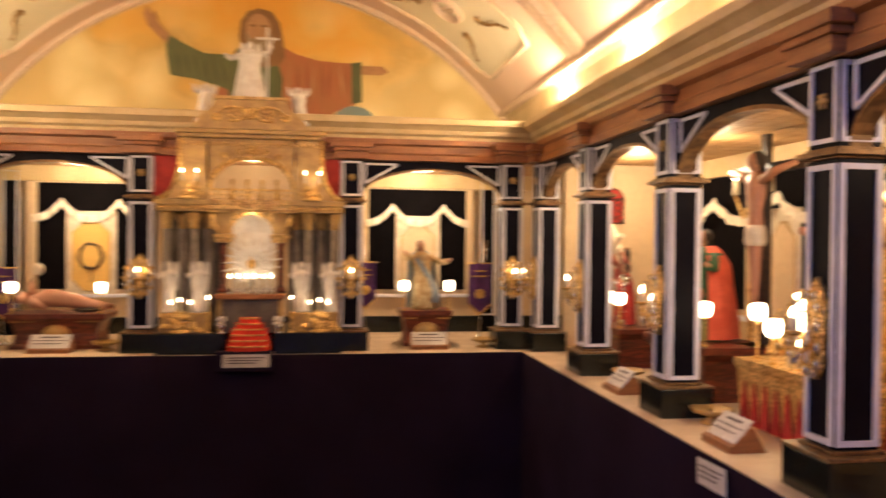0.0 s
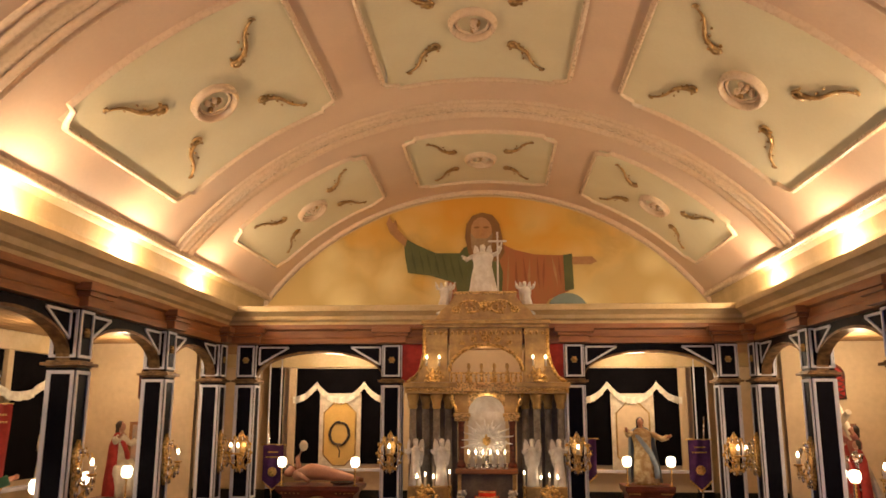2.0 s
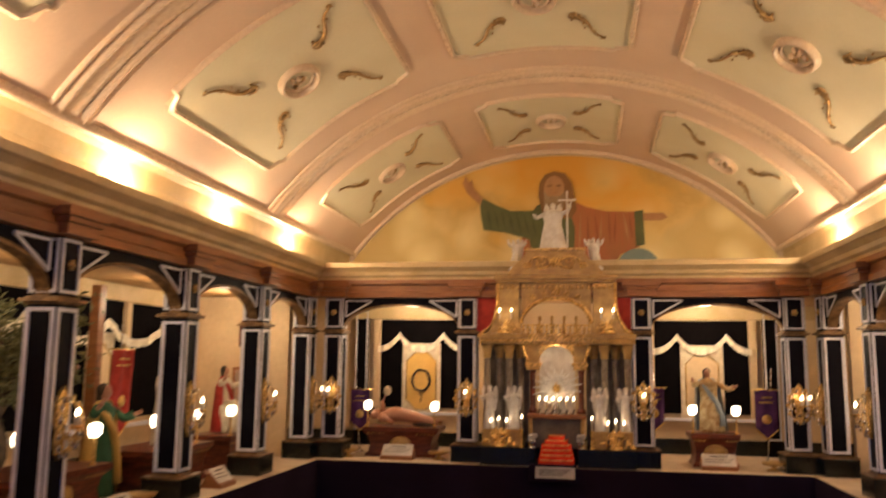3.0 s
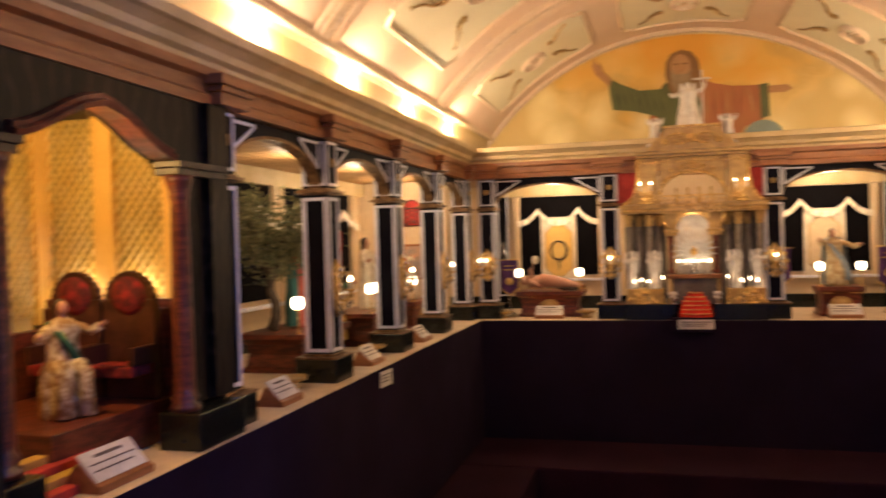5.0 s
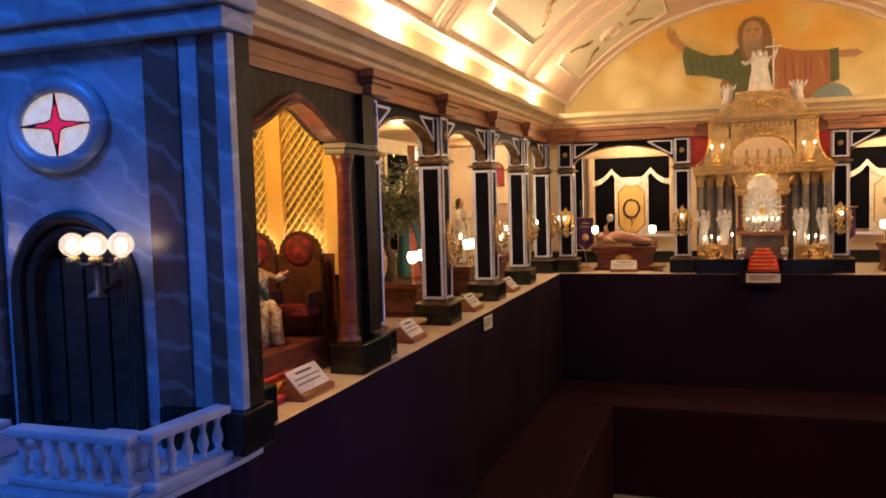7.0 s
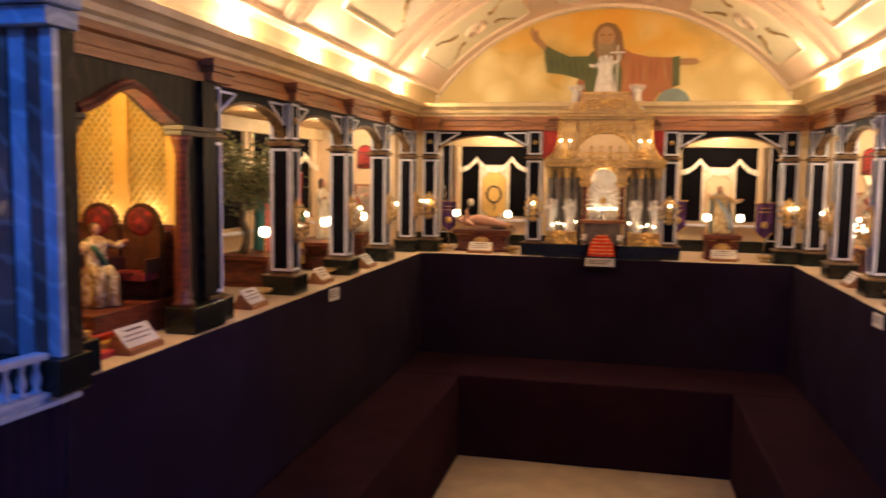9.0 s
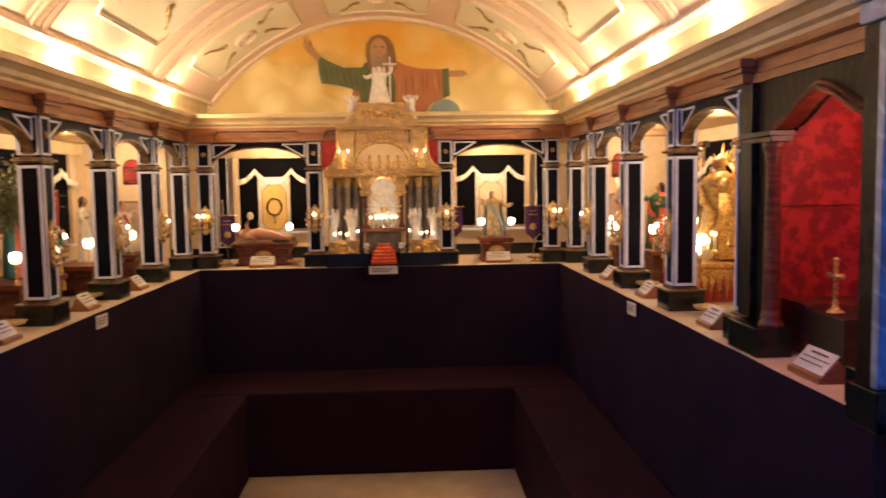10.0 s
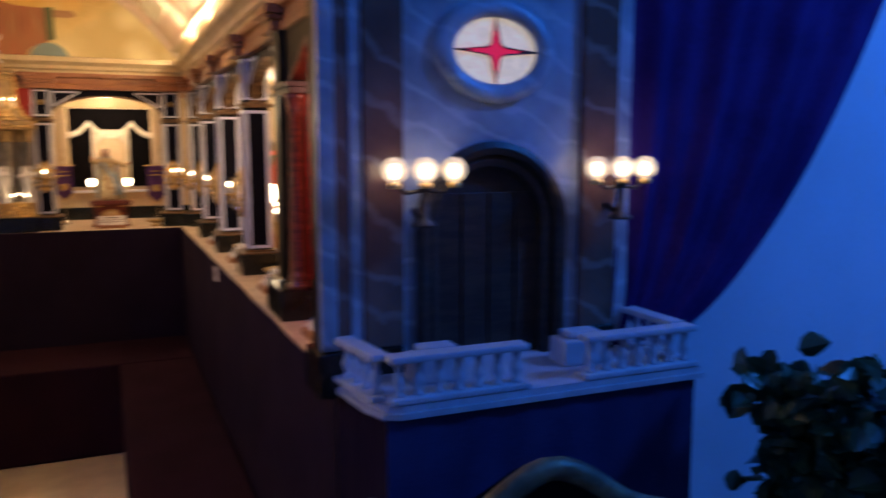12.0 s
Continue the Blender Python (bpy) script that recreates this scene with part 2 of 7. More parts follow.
ROOMW = mat("room_wall_paint", (0.55, 0.58, 0.66), 0.8, second=(0.50, 0.53, 0.60), scale=3)
PAPER = mat("card", (0.78, 0.74, 0.70), 0.7, bump=0.02)
INK = mat("ink", (0.12, 0.09, 0.09), 0.7)
NIGHT = mat("black_felt", (0.006, 0.005, 0.006), 0.9, spec=0.04)
IVORY = mat("ivory_fabric", (0.75, 0.66, 0.50), 0.7, second=(0.60, 0.50, 0.36), scale=30)
FRINGE = mat("white_fringe", (0.86, 0.80, 0.66), 0.8, second=(0.70, 0.62, 0.48), scale=60, bump=0.6)
REDC = mat("red_cloth", (0.52, 0.045, 0.035), 0.75, second=(0.34, 0.025, 0.02), scale=25, bump=0.4)
PURPLE = mat("purple_cloth", (0.12, 0.035, 0.16), 0.8, second=(0.07, 0.02, 0.10), scale=25, bump=0.3)
GREEN = mat("green_cloth", (0.04, 0.13, 0.06), 0.8, scale=25)
TEAL = mat("teal_cloth", (0.06, 0.20, 0.19), 0.8, scale=25)
SKIN = mat("painted_wood_skin", (0.50, 0.25, 0.15), 0.5, second=(0.40, 0.18, 0.11), scale=20)
HAIR = mat("painted_wood_hair", (0.05, 0.028, 0.015), 0.6)
ALAB = mat("alabaster", (0.80, 0.76, 0.71), 0.45, second=(0.66, 0.60, 0.54), scale=30, bump=0.3)
WAX = mat("wax", (0.75, 0.66, 0.50), 0.5)
FLAME = glowing("flame_bulb", (1.0, 0.76, 0.46), 14.0)
SHADE = glowing("lit_glass_shade", (1.0, 0.82, 0.56), 6.0)
GLOBE = glowing("globe_glass", (1.0, 0.86, 0.70), 0.16)
gb = GLOBE.node_tree.nodes["Principled BSDF"]
gb.inputs["Transmission Weight"].default_value, gb.inputs["Roughness"].default_value, gb.inputs["IOR"].default_value = 0.75, 0.18, 1.15
BULB = glowing("bulb_filament", (1.0, 0.82, 0.58), 5.0)


# ---------------------------------------------------------------- mesh helpers
def bx(bm, x0, x1, y0, y1, z0, z1, bevel=0.0, mi=0):
    v = [bm.verts.new(p) for p in ((x0, y0, z0), (x1, y0, z0), (x1, y1, z0), (x0, y1, z0), (x0, y0, z1), (x1, y0, z1), (x1, y1, z1), (x0, y1, z1))]
    fs = [bm.faces.new([v[i] for i in q]) for q in ((3, 2, 1, 0), (4, 5, 6, 7), (0, 1, 5, 4), (1, 2, 6, 5), (2, 3, 7, 6), (3, 0, 4, 7))]
    for f in fs:
        f.material_index = mi
    if bevel:
        es = list({e for f in fs for e in f.edges})
        out = bmesh.ops.bevel(bm, geom=es, offset=bevel, segments=2, affect="EDGES", profile=0.6)
        for f in out["faces"]:
            f.material_index = mi


def prism(bm, pts, m, depth, mi=0):
    """A flat outline (x, z) in the pose m, given depth along its +y."""
    a = [bm.verts.new(m @ Vector((x, 0, z))) for x, z in pts]
    b = [bm.verts.new(m @ Vector((x, depth, z))) for x, z in pts]
    fs = [bm.faces.new(a), bm.faces.new(b[::-1])]
    for i in range(len(pts)):
        j = (i + 1) % len(pts)
        fs.append(bm.faces.new((a[j], a[i], b[i], b[j])))
    for f in fs:
        f.material_index = mi


def rings(bm, rows, closed=True, mi=0, cap=True, smooth=True):
    """Skin a list of rings of points."""
    vs = [[bm.verts.new(p) for p in row] for row in rows]
    n = len(rows[0])
    for a, b in zip(vs, vs[1:]):
        for i in range(n if closed else n - 1):
            j = (i + 1) % n
            f = bm.faces.new((a[i], a[j], b[j], b[i]))
            f.smooth, f.material_index = smooth, mi
    if cap and closed:
        for row in (vs[0][::-1], vs[-1]):
            f = bm.faces.new(row)
            f.material_index = mi


def lathe(bm, prof, n=16, at=(0, 0, 0), mi=0, sx=1.0, sy=1.0):
    """A turned body: prof is rows of (radius, height)."""
    rings(bm, [[(at[0] + sx * r * math.cos(math.tau * i / n), at[1] + sy * r * math.sin(math.tau * i / n), at[2] + z) for i in range(n)] for r, z in prof], mi=mi)


def tube(bm, pts, r, n=8, mi=0):
    """A tube along pts; r is one radius or one for each point."""
    pts = [Vector(p) for p in pts]
    rs = r if isinstance(r, (list, tuple)) else [r] * len(pts)
    rows = []
    for i, p in enumerate(pts):
        d = (pts[min(i + 1, len(pts) - 1)] - pts[max(i - 1, 0)]).normalized()
        up = Vector((0, 0, 1)) if abs(d.z) < 0.9 else Vector((1, 0, 0))
        e = d.cross(up).normalized()
        g = e.cross(d)
        rows.append([p + rs[i] * (math.cos(math.tau * k / n) * e + math.sin(math.tau * k / n) * g) for k in range(n)])
    rings(bm, rows, mi=mi)


def ball(bm, c, r, n=12, mi=0):
    rx, ry, rz = r if isinstance(r, (list, tuple)) else (r, r, r)
    rows = []
    for k in range(n // 2 + 1):
        a = math.pi * (k + 0.02) / (n // 2 + 0.04) - math.pi / 2
        rows.append([(c[0] + rx * math.cos(a) * math.cos(math.tau * i / n), c[1] + ry * math.cos(a) * math.sin(math.tau * i / n), c[2] + rz * math.sin(a)) for i in range(n)])
    rings(bm, rows, mi=mi)


def sheet(bm, nx, nz, fn, mi=0, thick=0.0):
    """A bent sheet: fn(u, v) gives the point, u and v from 0 to 1."""
    def grid(off):
        return [[bm.verts.new(Vector(fn(i / nx, j / nz)) + Vector((0, off, 0))) for i in range(nx + 1)] for j in range(nz + 1)]
    for g in [grid(0)] + ([grid(thick)] if thick else []):
        for a, b in zip(g, g[1:]):
            for i in range(nx):
                f = bm.faces.new((a[i], a[i + 1], b[i + 1], b[i]))
                f.smooth, f.material_index = True, mi


def mesh_of(name, bm, mats):
    bmesh.ops.recalc_face_normals(bm, faces=bm.faces)
    me = bpy.data.meshes.new(name)
    bm.to_mesh(me)
    bm.free()
    for m in (mats if isinstance(mats, (list, tuple)) else [mats]):
        me.materials.append(m)
    return me


def thing(name, m, label, category, group="", kind=""):
    ob = new(name)
    ob.empty_display_size = 0.05
    ob.matrix_basis = m
    return tagged(ob, label, category, group, kind)


def part(name, bm, material, parent, label=""):
    ob = new(name, mesh_of(name, bm, material))
    ob.parent = parent
    return tagged(ob, label)


def solid(name, bm, material, label, category, m=None, group="", kind=""):
    ob = new(name, mesh_of(name, bm, material))
    if m is not None:
        ob.matrix_basis = m
    return tagged(ob, label, category, group, kind)


def new_bm():
    return bmesh.new()


def one(name, parent, material, boxes, bevel=0.0, label=""):
    """A part out of boxes."""
    bm = new_bm()
    for b in boxes:
        bx(bm, *b, bevel=bevel)
    return part(name, bm, material, parent, label)


# ---------------------------------------------------------------- the room and the shelf
bm = new_bm()
bx(bm, -4.6, 4.0, -4.2, 4.4, -0.10, 0.0)
floor = solid("floor", bm, FLOORM, "cream stone floor in the visitors' aisle", "floor", kind="structure")
bm = new_bm()
bx(bm, -4.6, CX - 1.70, -0.02, 0.06, 0, 3.2)
bx(bm, CX + 1.70, 4.0, -0.02, 0.06, 0, 3.2)
solid("wall_front", bm, ROOMW, "pale painted wall beside the chapel front", "wall", kind="structure")
for nm, b in (("wall_west", (-4.7, -4.6, -4.2, 0.06, 0, 3.2)), ("wall_east", (4.0, 4.1, -4.2, 0.06, 0, 3.2)), ("wall_south", (-4.7, 4.1, -4.3, -4.2, 0, 3.2))):
    bm = new_bm()
    bx(bm, *b)
    solid(nm, bm, ROOMW, "pale painted wall of the exhibition room", "wall", kind="structure")
bm = new_bm()
bx(bm, -4.7, 4.1, -4.3, -0.06, 3.2, 3.3)
solid("room_ceiling", bm, ROOMW, "plain painted room ceiling", "ceiling", kind="structure")
bm = new_bm()
bx(bm, CX - 1.70, CX + 1.70, -0.02, 0.06, 2.72, 3.2)
solid("wall_over_arch", bm, ROOMW, "plain wall over the vault's mouth", "wall", kind="structure")

# shelf: one board in three runs, with cloth hanging in front
for nm, b in (("west", (CX - 1.95, CX - 1.06, 0.0, 3.16)), ("east", (CX + 1.06, CX + 1.95, 0.0, 3.16)), ("north", (CX - 1.95, CX + 1.95, 3.1605, 4.05))):
    bm = new_bm()
    bx(bm, *b, SH - 0.03, SH, 0.004)
    solid("display_shelf_" + nm, bm, SHELF, "pale display shelf running under the arcades", "shelf", kind="structure")


def hanging(x0, y0, x1, y1, top, name, material, label, folds=26, deep=0.003):
    """Cloth hung to the floor along a line, with slight folds."""
    bm = new_bm()
    d = Vector((x1 - x0, y1 - y0, 0))
    nrm = Vector((-d.y, d.x, 0)).normalized()

    def fn(u, v):
        w = deep * (math.sin(folds * u * 6.3 + 1.7 * math.sin(9 * u)) * (1 - 0.7 * v) + 0.6 * math.sin(41 * u + 3 * v))
        p = Vector((x0, y0, 0)) + d * u + nrm * w
        return (p.x, p.y, top * v)
    sheet(bm, 120, 6, fn)
    return solid(name, bm, material, label, "cloth", kind="structure")


hanging(CX - 1.054, 3.15, CX - 1.054, -0.02, SH + 0.002, "cloth_west", CLOTH, "black violet cloth hanging from the shelf", 5)
hanging(CX + 1.054, -0.02, CX + 1.054, 3.15, SH + 0.002, "cloth_east", CLOTH, "black violet cloth hanging from the shelf", 5)
hanging(CX + 1.054, 3.150, CX - 1.054, 3.150, SH + 0.002, "cloth_north", CLOTH, "black violet cloth hanging from the shelf", 4)

bm = new_bm()
bx(bm, CX - 0.10, CX + 0.10, 3.085, 3.146, SH - 0.05, SH + 0.020, 0.003)
solid("step_ledge", bm, CLOTH, "small cloth-covered ledge under the altar steps", "ledge", kind="structure")

# low bench along the cloth
bench = thing("bench", pose(CX, 0, 0), "low built-in bench covered in dark burgundy cloth", "bench")
for nm, b in (("seat", (-1.05, -0.70, -0.02, 2.62, 0.0, 0.45)), ("seat", (0.70, 1.05, -0.02, 2.62, 0.0, 0.45)), ("seat", (-1.05, 1.05, 2.623, 3.13, 0.0, 0.45))):
    one(nm, bench, BENCHC, [b], 0.012)

# ---------------------------------------------------------------- the vault
def on_vault(deg, y, lift=0.0):
    a = radians(deg)
    return Vector((CX + (R_V - lift) * math.sin(a), y, Z_V + (R_V - lift) * math.cos(a)))


TH = 53.2


def strip_on_vault(bm, pts, w, h, mi):
    """A moulding of half-round section along a line of (deg, y) on the vault."""
    rows = []
    for i, (d, y) in enumerate(pts):
        p = on_vault(d, y)
        q, r = on_vault(*pts[max(i - 1, 0)]), on_vault(*pts[min(i + 1, len(pts) - 1)])
        t = (r - q).normalized()
        nrm = (Vector((CX, y, Z_V)) - p).normalized()
        e = t.cross(nrm).normalized()
        rows.append([p + e * w * c + nrm * (h * s_ - 0.001) for c, s_ in ((-1, 0), (-0.8, 0.6), (-0.3, 0.75), (0, 1.0), (0.5, 0.9), (0.8, 0.4), (1, 0))])
    rings(bm, rows, closed=False, mi=mi, cap=False)


def notched(d0, d1, y0, y1, n=10):
    """Outline of a panel with notched corners, as a closed line of (deg, y)."""
    k, ky = 2.2, 0.055
    out = []
    for i in range(n + 1):
        out.append((d0 + k + (d1 - d0 - 2 * k) * i / n, y0))
    out += [(d1 - k * 0.9, y0 + ky * 0.45), (d1 - k * 0.3, y0 + ky * 0.7), (d1, y0 + ky)]
    out += [(d1, y1 - ky), (d1 - k * 0.3, y1 - ky * 0.7), (d1 - k * 0.9, y1 - ky * 0.45)]
    for i in range(n + 1):
        out.append((d1 - k - (d1 - d0 - 2 * k) * i / n, y1))
    out += [(d0 + k * 0.9, y1 - ky * 0.45), (d0 + k * 0.3, y1 - ky * 0.7), (d0, y1 - ky)]
    out += [(d0, y0 + ky), (d0 + k * 0.3, y0 + ky * 0.7), (d0 + k * 0.9, y0 + ky * 0.45)]
    return out


bm = new_bm()
nd = 44
ys = [-0.02 + 3.83 * k / 20 for k in range(21)]
g = [[bm.verts.new(on_vault(-TH + 2 * TH * i / nd, y)) for i in range(nd + 1)] for y in ys]
for a, b in zip(g, g[1:]):
    for i in range(nd):
        f = bm.faces.new((a[i], a[i + 1], b[i + 1], b[i]))
        f.smooth = True
# outer shell, which gives the vault its thickness
g = [[bm.verts.new(on_vault(-TH + 2 * TH * i / nd, y, -0.04)) for i in range(nd + 1)] for y in (ys[0], ys[-1])]
for i in range(nd):
    bm.faces.new((g[0][i], g[0][i + 1], g[1][i + 1], g[1][i]))
# ribs
for yr in (1.315, 2.645):
    for dy, w, h in ((-0.075, 0.007, 0.012), (-0.046, 0.010, 0.018), (0.0, 0.040, 0.010), (0.046, 0.010, 0.018), (0.075, 0.007, 0.012)):
        strip_on_vault(bm, [(-TH + 2 * TH * i / 48, yr + dy) for i in range(49)], w, h, 2)
# foot mouldings
for s in (-1, 1):
    strip_on_vault(bm, [(s * (TH - 0.5), -0.02 + 3.82 * k / 10) for k in range(11)], 0.016, 0.024, 2)
rng = random.Random(4)
for y0, y1 in ((2.895, 3.61), (1.575, 2.375), (0.255, 1.055)):
    ym = (y0 + y1) / 2
    for d0, d1 in ((-46.4, -20.1), (-13.0, 13.0), (20.1, 46.4)):
        line = notched(d0, d1, y0, y1)
        strip_on_vault(bm, line + line[:2], 0.009, 0.016, 2)
        # the sunk field of the panel
        nf = 12
        g = [[bm.verts.new(on_vault(d0 + 0.3 + (d1 - d0 - 0.6) * i / nf, y0 + 0.01 + (y1 - y0 - 0.02) * j / 2, 0.003)) for i in range(nf + 1)] for j in range(3)]
        for a, b in zip(g, g[1:]):
            for i in range(nf):
                f = bm.faces.new((a[i], a[i + 1], b[i + 1], b[i]))
                f.material_index, f.smooth = 1, True
        dm = (d0 + d1) / 2
        # medallion: a ring round a leaf boss
        rr = 0.064
        for r_, w, h in ((rr, 0.010, 0.026), (rr * 0.76, 0.006, 0.012)):
            strip_on_vault(bm, [(dm + math.degrees(r_ / R_V) * math.cos(math.tau * k / 24), ym + 1.3 * r_ * math.sin(math.tau * k / 24)) for k in range(26)], w, h, 2)
        for k in range(14):
            a, r_ = rng.uniform(0, 6.28), rng.uniform(0.0, 0.030)
            p = on_vault(dm + math.degrees(r_ / R_V) * math.cos(a), ym + 1.3 * r_ * math.sin(a), 0.008)
            ball(bm, p, (0.010, 0.012, 0.011), 6, mi=2 if k % 3 else 3)
        # four leaf scrolls towards the corners
        half, ey = (d1 - d0) / 2, (y1 - y0) / 2
        for sd in (-1, 1):
            for sy in (-1, 1):
                def at(f, across):
                    """A place along the diagonal of the panel, and a little to its side."""
                    return on_vault(dm + sd * half * f + sd * math.degrees(across / R_V), ym + sy * (ey * f - across), 0.008)
                pts, rs = [], []
                for k in range(9):                      # the rolled end, nearest to the medallion
                    a = math.tau * k / 8 * 1.1
                    q = 0.006 + 0.0012 * k
                    pts.append(at(0.345 + q * 2.2 * math.cos(a), 0.012 + q * math.sin(a)))
                    rs.append(0.0035 + 0.0005 * k)
                for k in range(12):
                    v = k / 11
                    pts.append(at(0.35 + 0.37 * v, 0.010 * math.sin(v * 6.0) + 0.008 * (1 - v)))
                    rs.append(0.0055 * (1 - v) ** 0.8 + 0.0026)
                for k in range(5):                      # the small curl at the far end
                    a = k * 1.1
                    pts.append(at(0.715 + 0.010 * math.sin(a), -0.006 * (1 - math.cos(a))))
                    rs.append(0.0036)
                tube(bm, pts, rs, 6, mi=3)
                for v, across, r_ in ((0.38, -0.006, 0.0070), (0.42, 0.020, 0.0065), (0.47, 0.004, 0.0055), (0.53, -0.010, 0.0050), (0.60, 0.002, 0.0042)):
                    ball(bm, at(v, across), (r_ * 0.8, r_ * 1.5, r_ * 0.7), 6, mi=3)
vault = solid("ceiling", bm, [PINK, PANEL, MOULD, SCROLL], "pink and cream barrel vault with moulded panels and bronze scrolls", "ceiling", kind="structure")

# cornice and cove along the three sides: profile (offset from the front plane towards the nave, height)
def run_profile(bm, prof, path, mi=0):
    """Sweep a profile of (out, z) along corners of the U: path rows of (u, y, nu, ny), the way out at each corner."""
    rings(bm, [[(CX + u + nu * o, y + ny * o, z) for o, z in prof] for u, y, nu, ny in path], mi=mi, smooth=False)


def u_path(w, yb, y0=-0.02):
    return [(-w, y0, 1, 0), (-w, yb, 1, -1), (w, yb, -1, -1), (w, y0, -1, 0)]


bm = new_bm()
run_profile(bm, [(-0.090, 1.793), (0.015, 1.793), (0.015, 1.815), (0.008, 1.822), (0.008, 1.850), (0.024, 1.856), (0.024, 1.876), (-0.090, 1.876)], u_path(1.135, 3.265))
solid("entablature", bm, WOOD, "red-brown wooden entablature over the arcades", "trim", kind="structure")
bm = new_bm()
run_profile(bm, [(-0.02, 1.876), (0.020, 1.876), (0.022, 1.888), (0.036, 1.896), (0.040, 1.912), (0.060, 1.926), (0.072, 1.930), (0.074, 1.952), (0.064, 1.956), (0.060, 1.945), (0.0, 1.940), (-0.02, 1.940)], u_path(1.135, 3.265))
solid("cornice", bm, CORNICE, "gilded cream plaster cornice round the chapel", "trim", kind="structure")
bm = new_bm()
for s in (-1, 1):
    rows = []
    for y in (-0.02, 3.80):
        rows.append([(CX + s * u, y, z) for u, z in ((1.118, 1.930), (1.128, 1.95), (1.135, 2.00), (1.130, 2.05), (1.119, 2.068), (1.16, 2.068), (1.17, 1.93))])
    rings(bm, rows, smooth=False)
solid("cove", bm, CORNICE, "cream plaster cove behind the cornice, lit by hidden bulbs", "trim", kind="structure")

# mural on the end wall
bm = new_bm()
arc = [(R_V * 0.985 * math.sin(radians(-54.4 + 108.8 * k / 40)), Z_V + R_V * 0.977 * math.cos(radians(-54.4 + 108.8 * k / 40))) for k in range(41)]
prism(bm, [(-1.30, 1.93), (1.30, 1.93), (1.30, 2.75), (-1.30, 2.75)], pose(CX, 3.812, 0), 0.08)
solid("wall_north", bm, CREAM, "end wall above the altar", "wall", kind="structure")
bm = new_bm()
rows = []
for k in range(41):
    a = radians(-54.0 + 108.0 * k / 40)
    rows.append([(CX + r * math.sin(a), y, Z_V + r * math.cos(a)) for r, y in ((1.376, 3.806), (1.376, 3.792), (1.384, 3.786), (1.40, 3.786), (1.40, 3.806))])
rings(bm, rows, smooth=False)
solid("arch_moulding", bm, MOULD, "plain plaster band round the mural", "trim", kind="structure")

MURAL = painted_sky("mural_gold_sky")
MUR_RED = mat("mural_red", (0.44, 0.13, 0.05), 0.6, second=(0.36, 0.15, 0.05), scale=9, mix=1.0, stretch=(4, 1, 1), bump=0.1)
MUR_GREEN = mat("mural_green", (0.13, 0.14, 0.045), 0.6, second=(0.08, 0.09, 0.03), scale=9, mix=1.0, bump=0.1)
MUR_BROWN = mat("mural_brown", (0.28, 0.14, 0.045), 0.6, second=(0.19, 0.09, 0.03), scale=9, mix=1.0, bump=0.1)
MUR_FLESH = mat("mural_flesh", (0.48, 0.25, 0.10), 0.6, second=(0.36, 0.18, 0.07), scale=9, bump=0.1)
MUR_BLUE = mat("mural_blue", (0.26, 0.33, 0.30), 0.6, second=(0.20, 0.26, 0.24), scale=6, bump=0.1)

mural = thing("mural", pose(CX, 3.808, 0), "painted mural of golden sky with a robed half figure", "mural")


def flat(name, pts, material, y, label=""):
    bm = new_bm()
    prism(bm, pts, pose(0, y, 0), 0.002)
    return part(name, bm, material, mural, label)


def oval(cx, cz, rx, rz, n=20, wob=0.0):
    return [(cx + rx * (1 + wob * math.sin(3 * t + cx * 9)) * math.cos(t), cz + rz * (1 + wob * math.sin(4 * t + cz * 7)) * math.sin(t)) for t in (math.tau * k / n for k in range(n))]


flat("ground", [(-1.15, 1.95), (1.15, 1.95)] + [(x, z) for x, z in arc[::-1] if z > 1.95], MURAL, -0.004, "golden painted sky")
flat("robe", [(-0.18, 2.00), (-0.19, 2.12), (-0.16, 2.22), (-0.11, 2.32), (0.09, 2.35), (0.16, 2.315), (0.26, 2.29), (0.36, 2.285), (0.43, 2.285), (0.43, 2.10), (0.33, 2.06), (0.29, 2.00)], MUR_RED, -0.010, "red painted cloak")
flat("tunic", [(-0.12, 2.02), (-0.15, 2.20), (-0.10, 2.33), (0.06, 2.33), (0.10, 2.20), (0.09, 2.02)], MUR_GREEN, -0.0122, "green painted tunic")
flat("sleeve", [(-0.41, 2.385), (-0.34, 2.345), (-0.24, 2.30), (-0.12, 2.30), (-0.08, 2.34), (-0.08, 2.12), (-0.17, 2.155), (-0.27, 2.185), (-0.385, 2.20), (-0.40, 2.28)], MUR_GREEN, -0.0144, "green painted sleeve")
flat("sleeve", [(0.405, 2.285), (0.45, 2.292), (0.455, 2.11), (0.41, 2.10)], MUR_GREEN, -0.0144)
flat("arm", [(-0.50, 2.46), (-0.485, 2.50), (-0.465, 2.46), (-0.45, 2.48), (-0.44, 2.43), (-0.39, 2.375), (-0.40, 2.335), (-0.44, 2.37), (-0.48, 2.41)], MUR_FLESH, -0.0166)
flat("arm", [(0.45, 2.275), (0.55, 2.275), (0.575, 2.25), (0.54, 2.235), (0.45, 2.235)], MUR_FLESH, -0.0166)
MUR_FACE = mat("mural_face", (0.52, 0.29, 0.14), 0.6, second=(0.40, 0.21, 0.09), scale=14, mix=0.9, bump=0.1)
MUR_GREY = mat("mural_grey_beard", (0.36, 0.25, 0.14), 0.6, second=(0.24, 0.15, 0.08), scale=30, mix=1.0, bump=0.1)
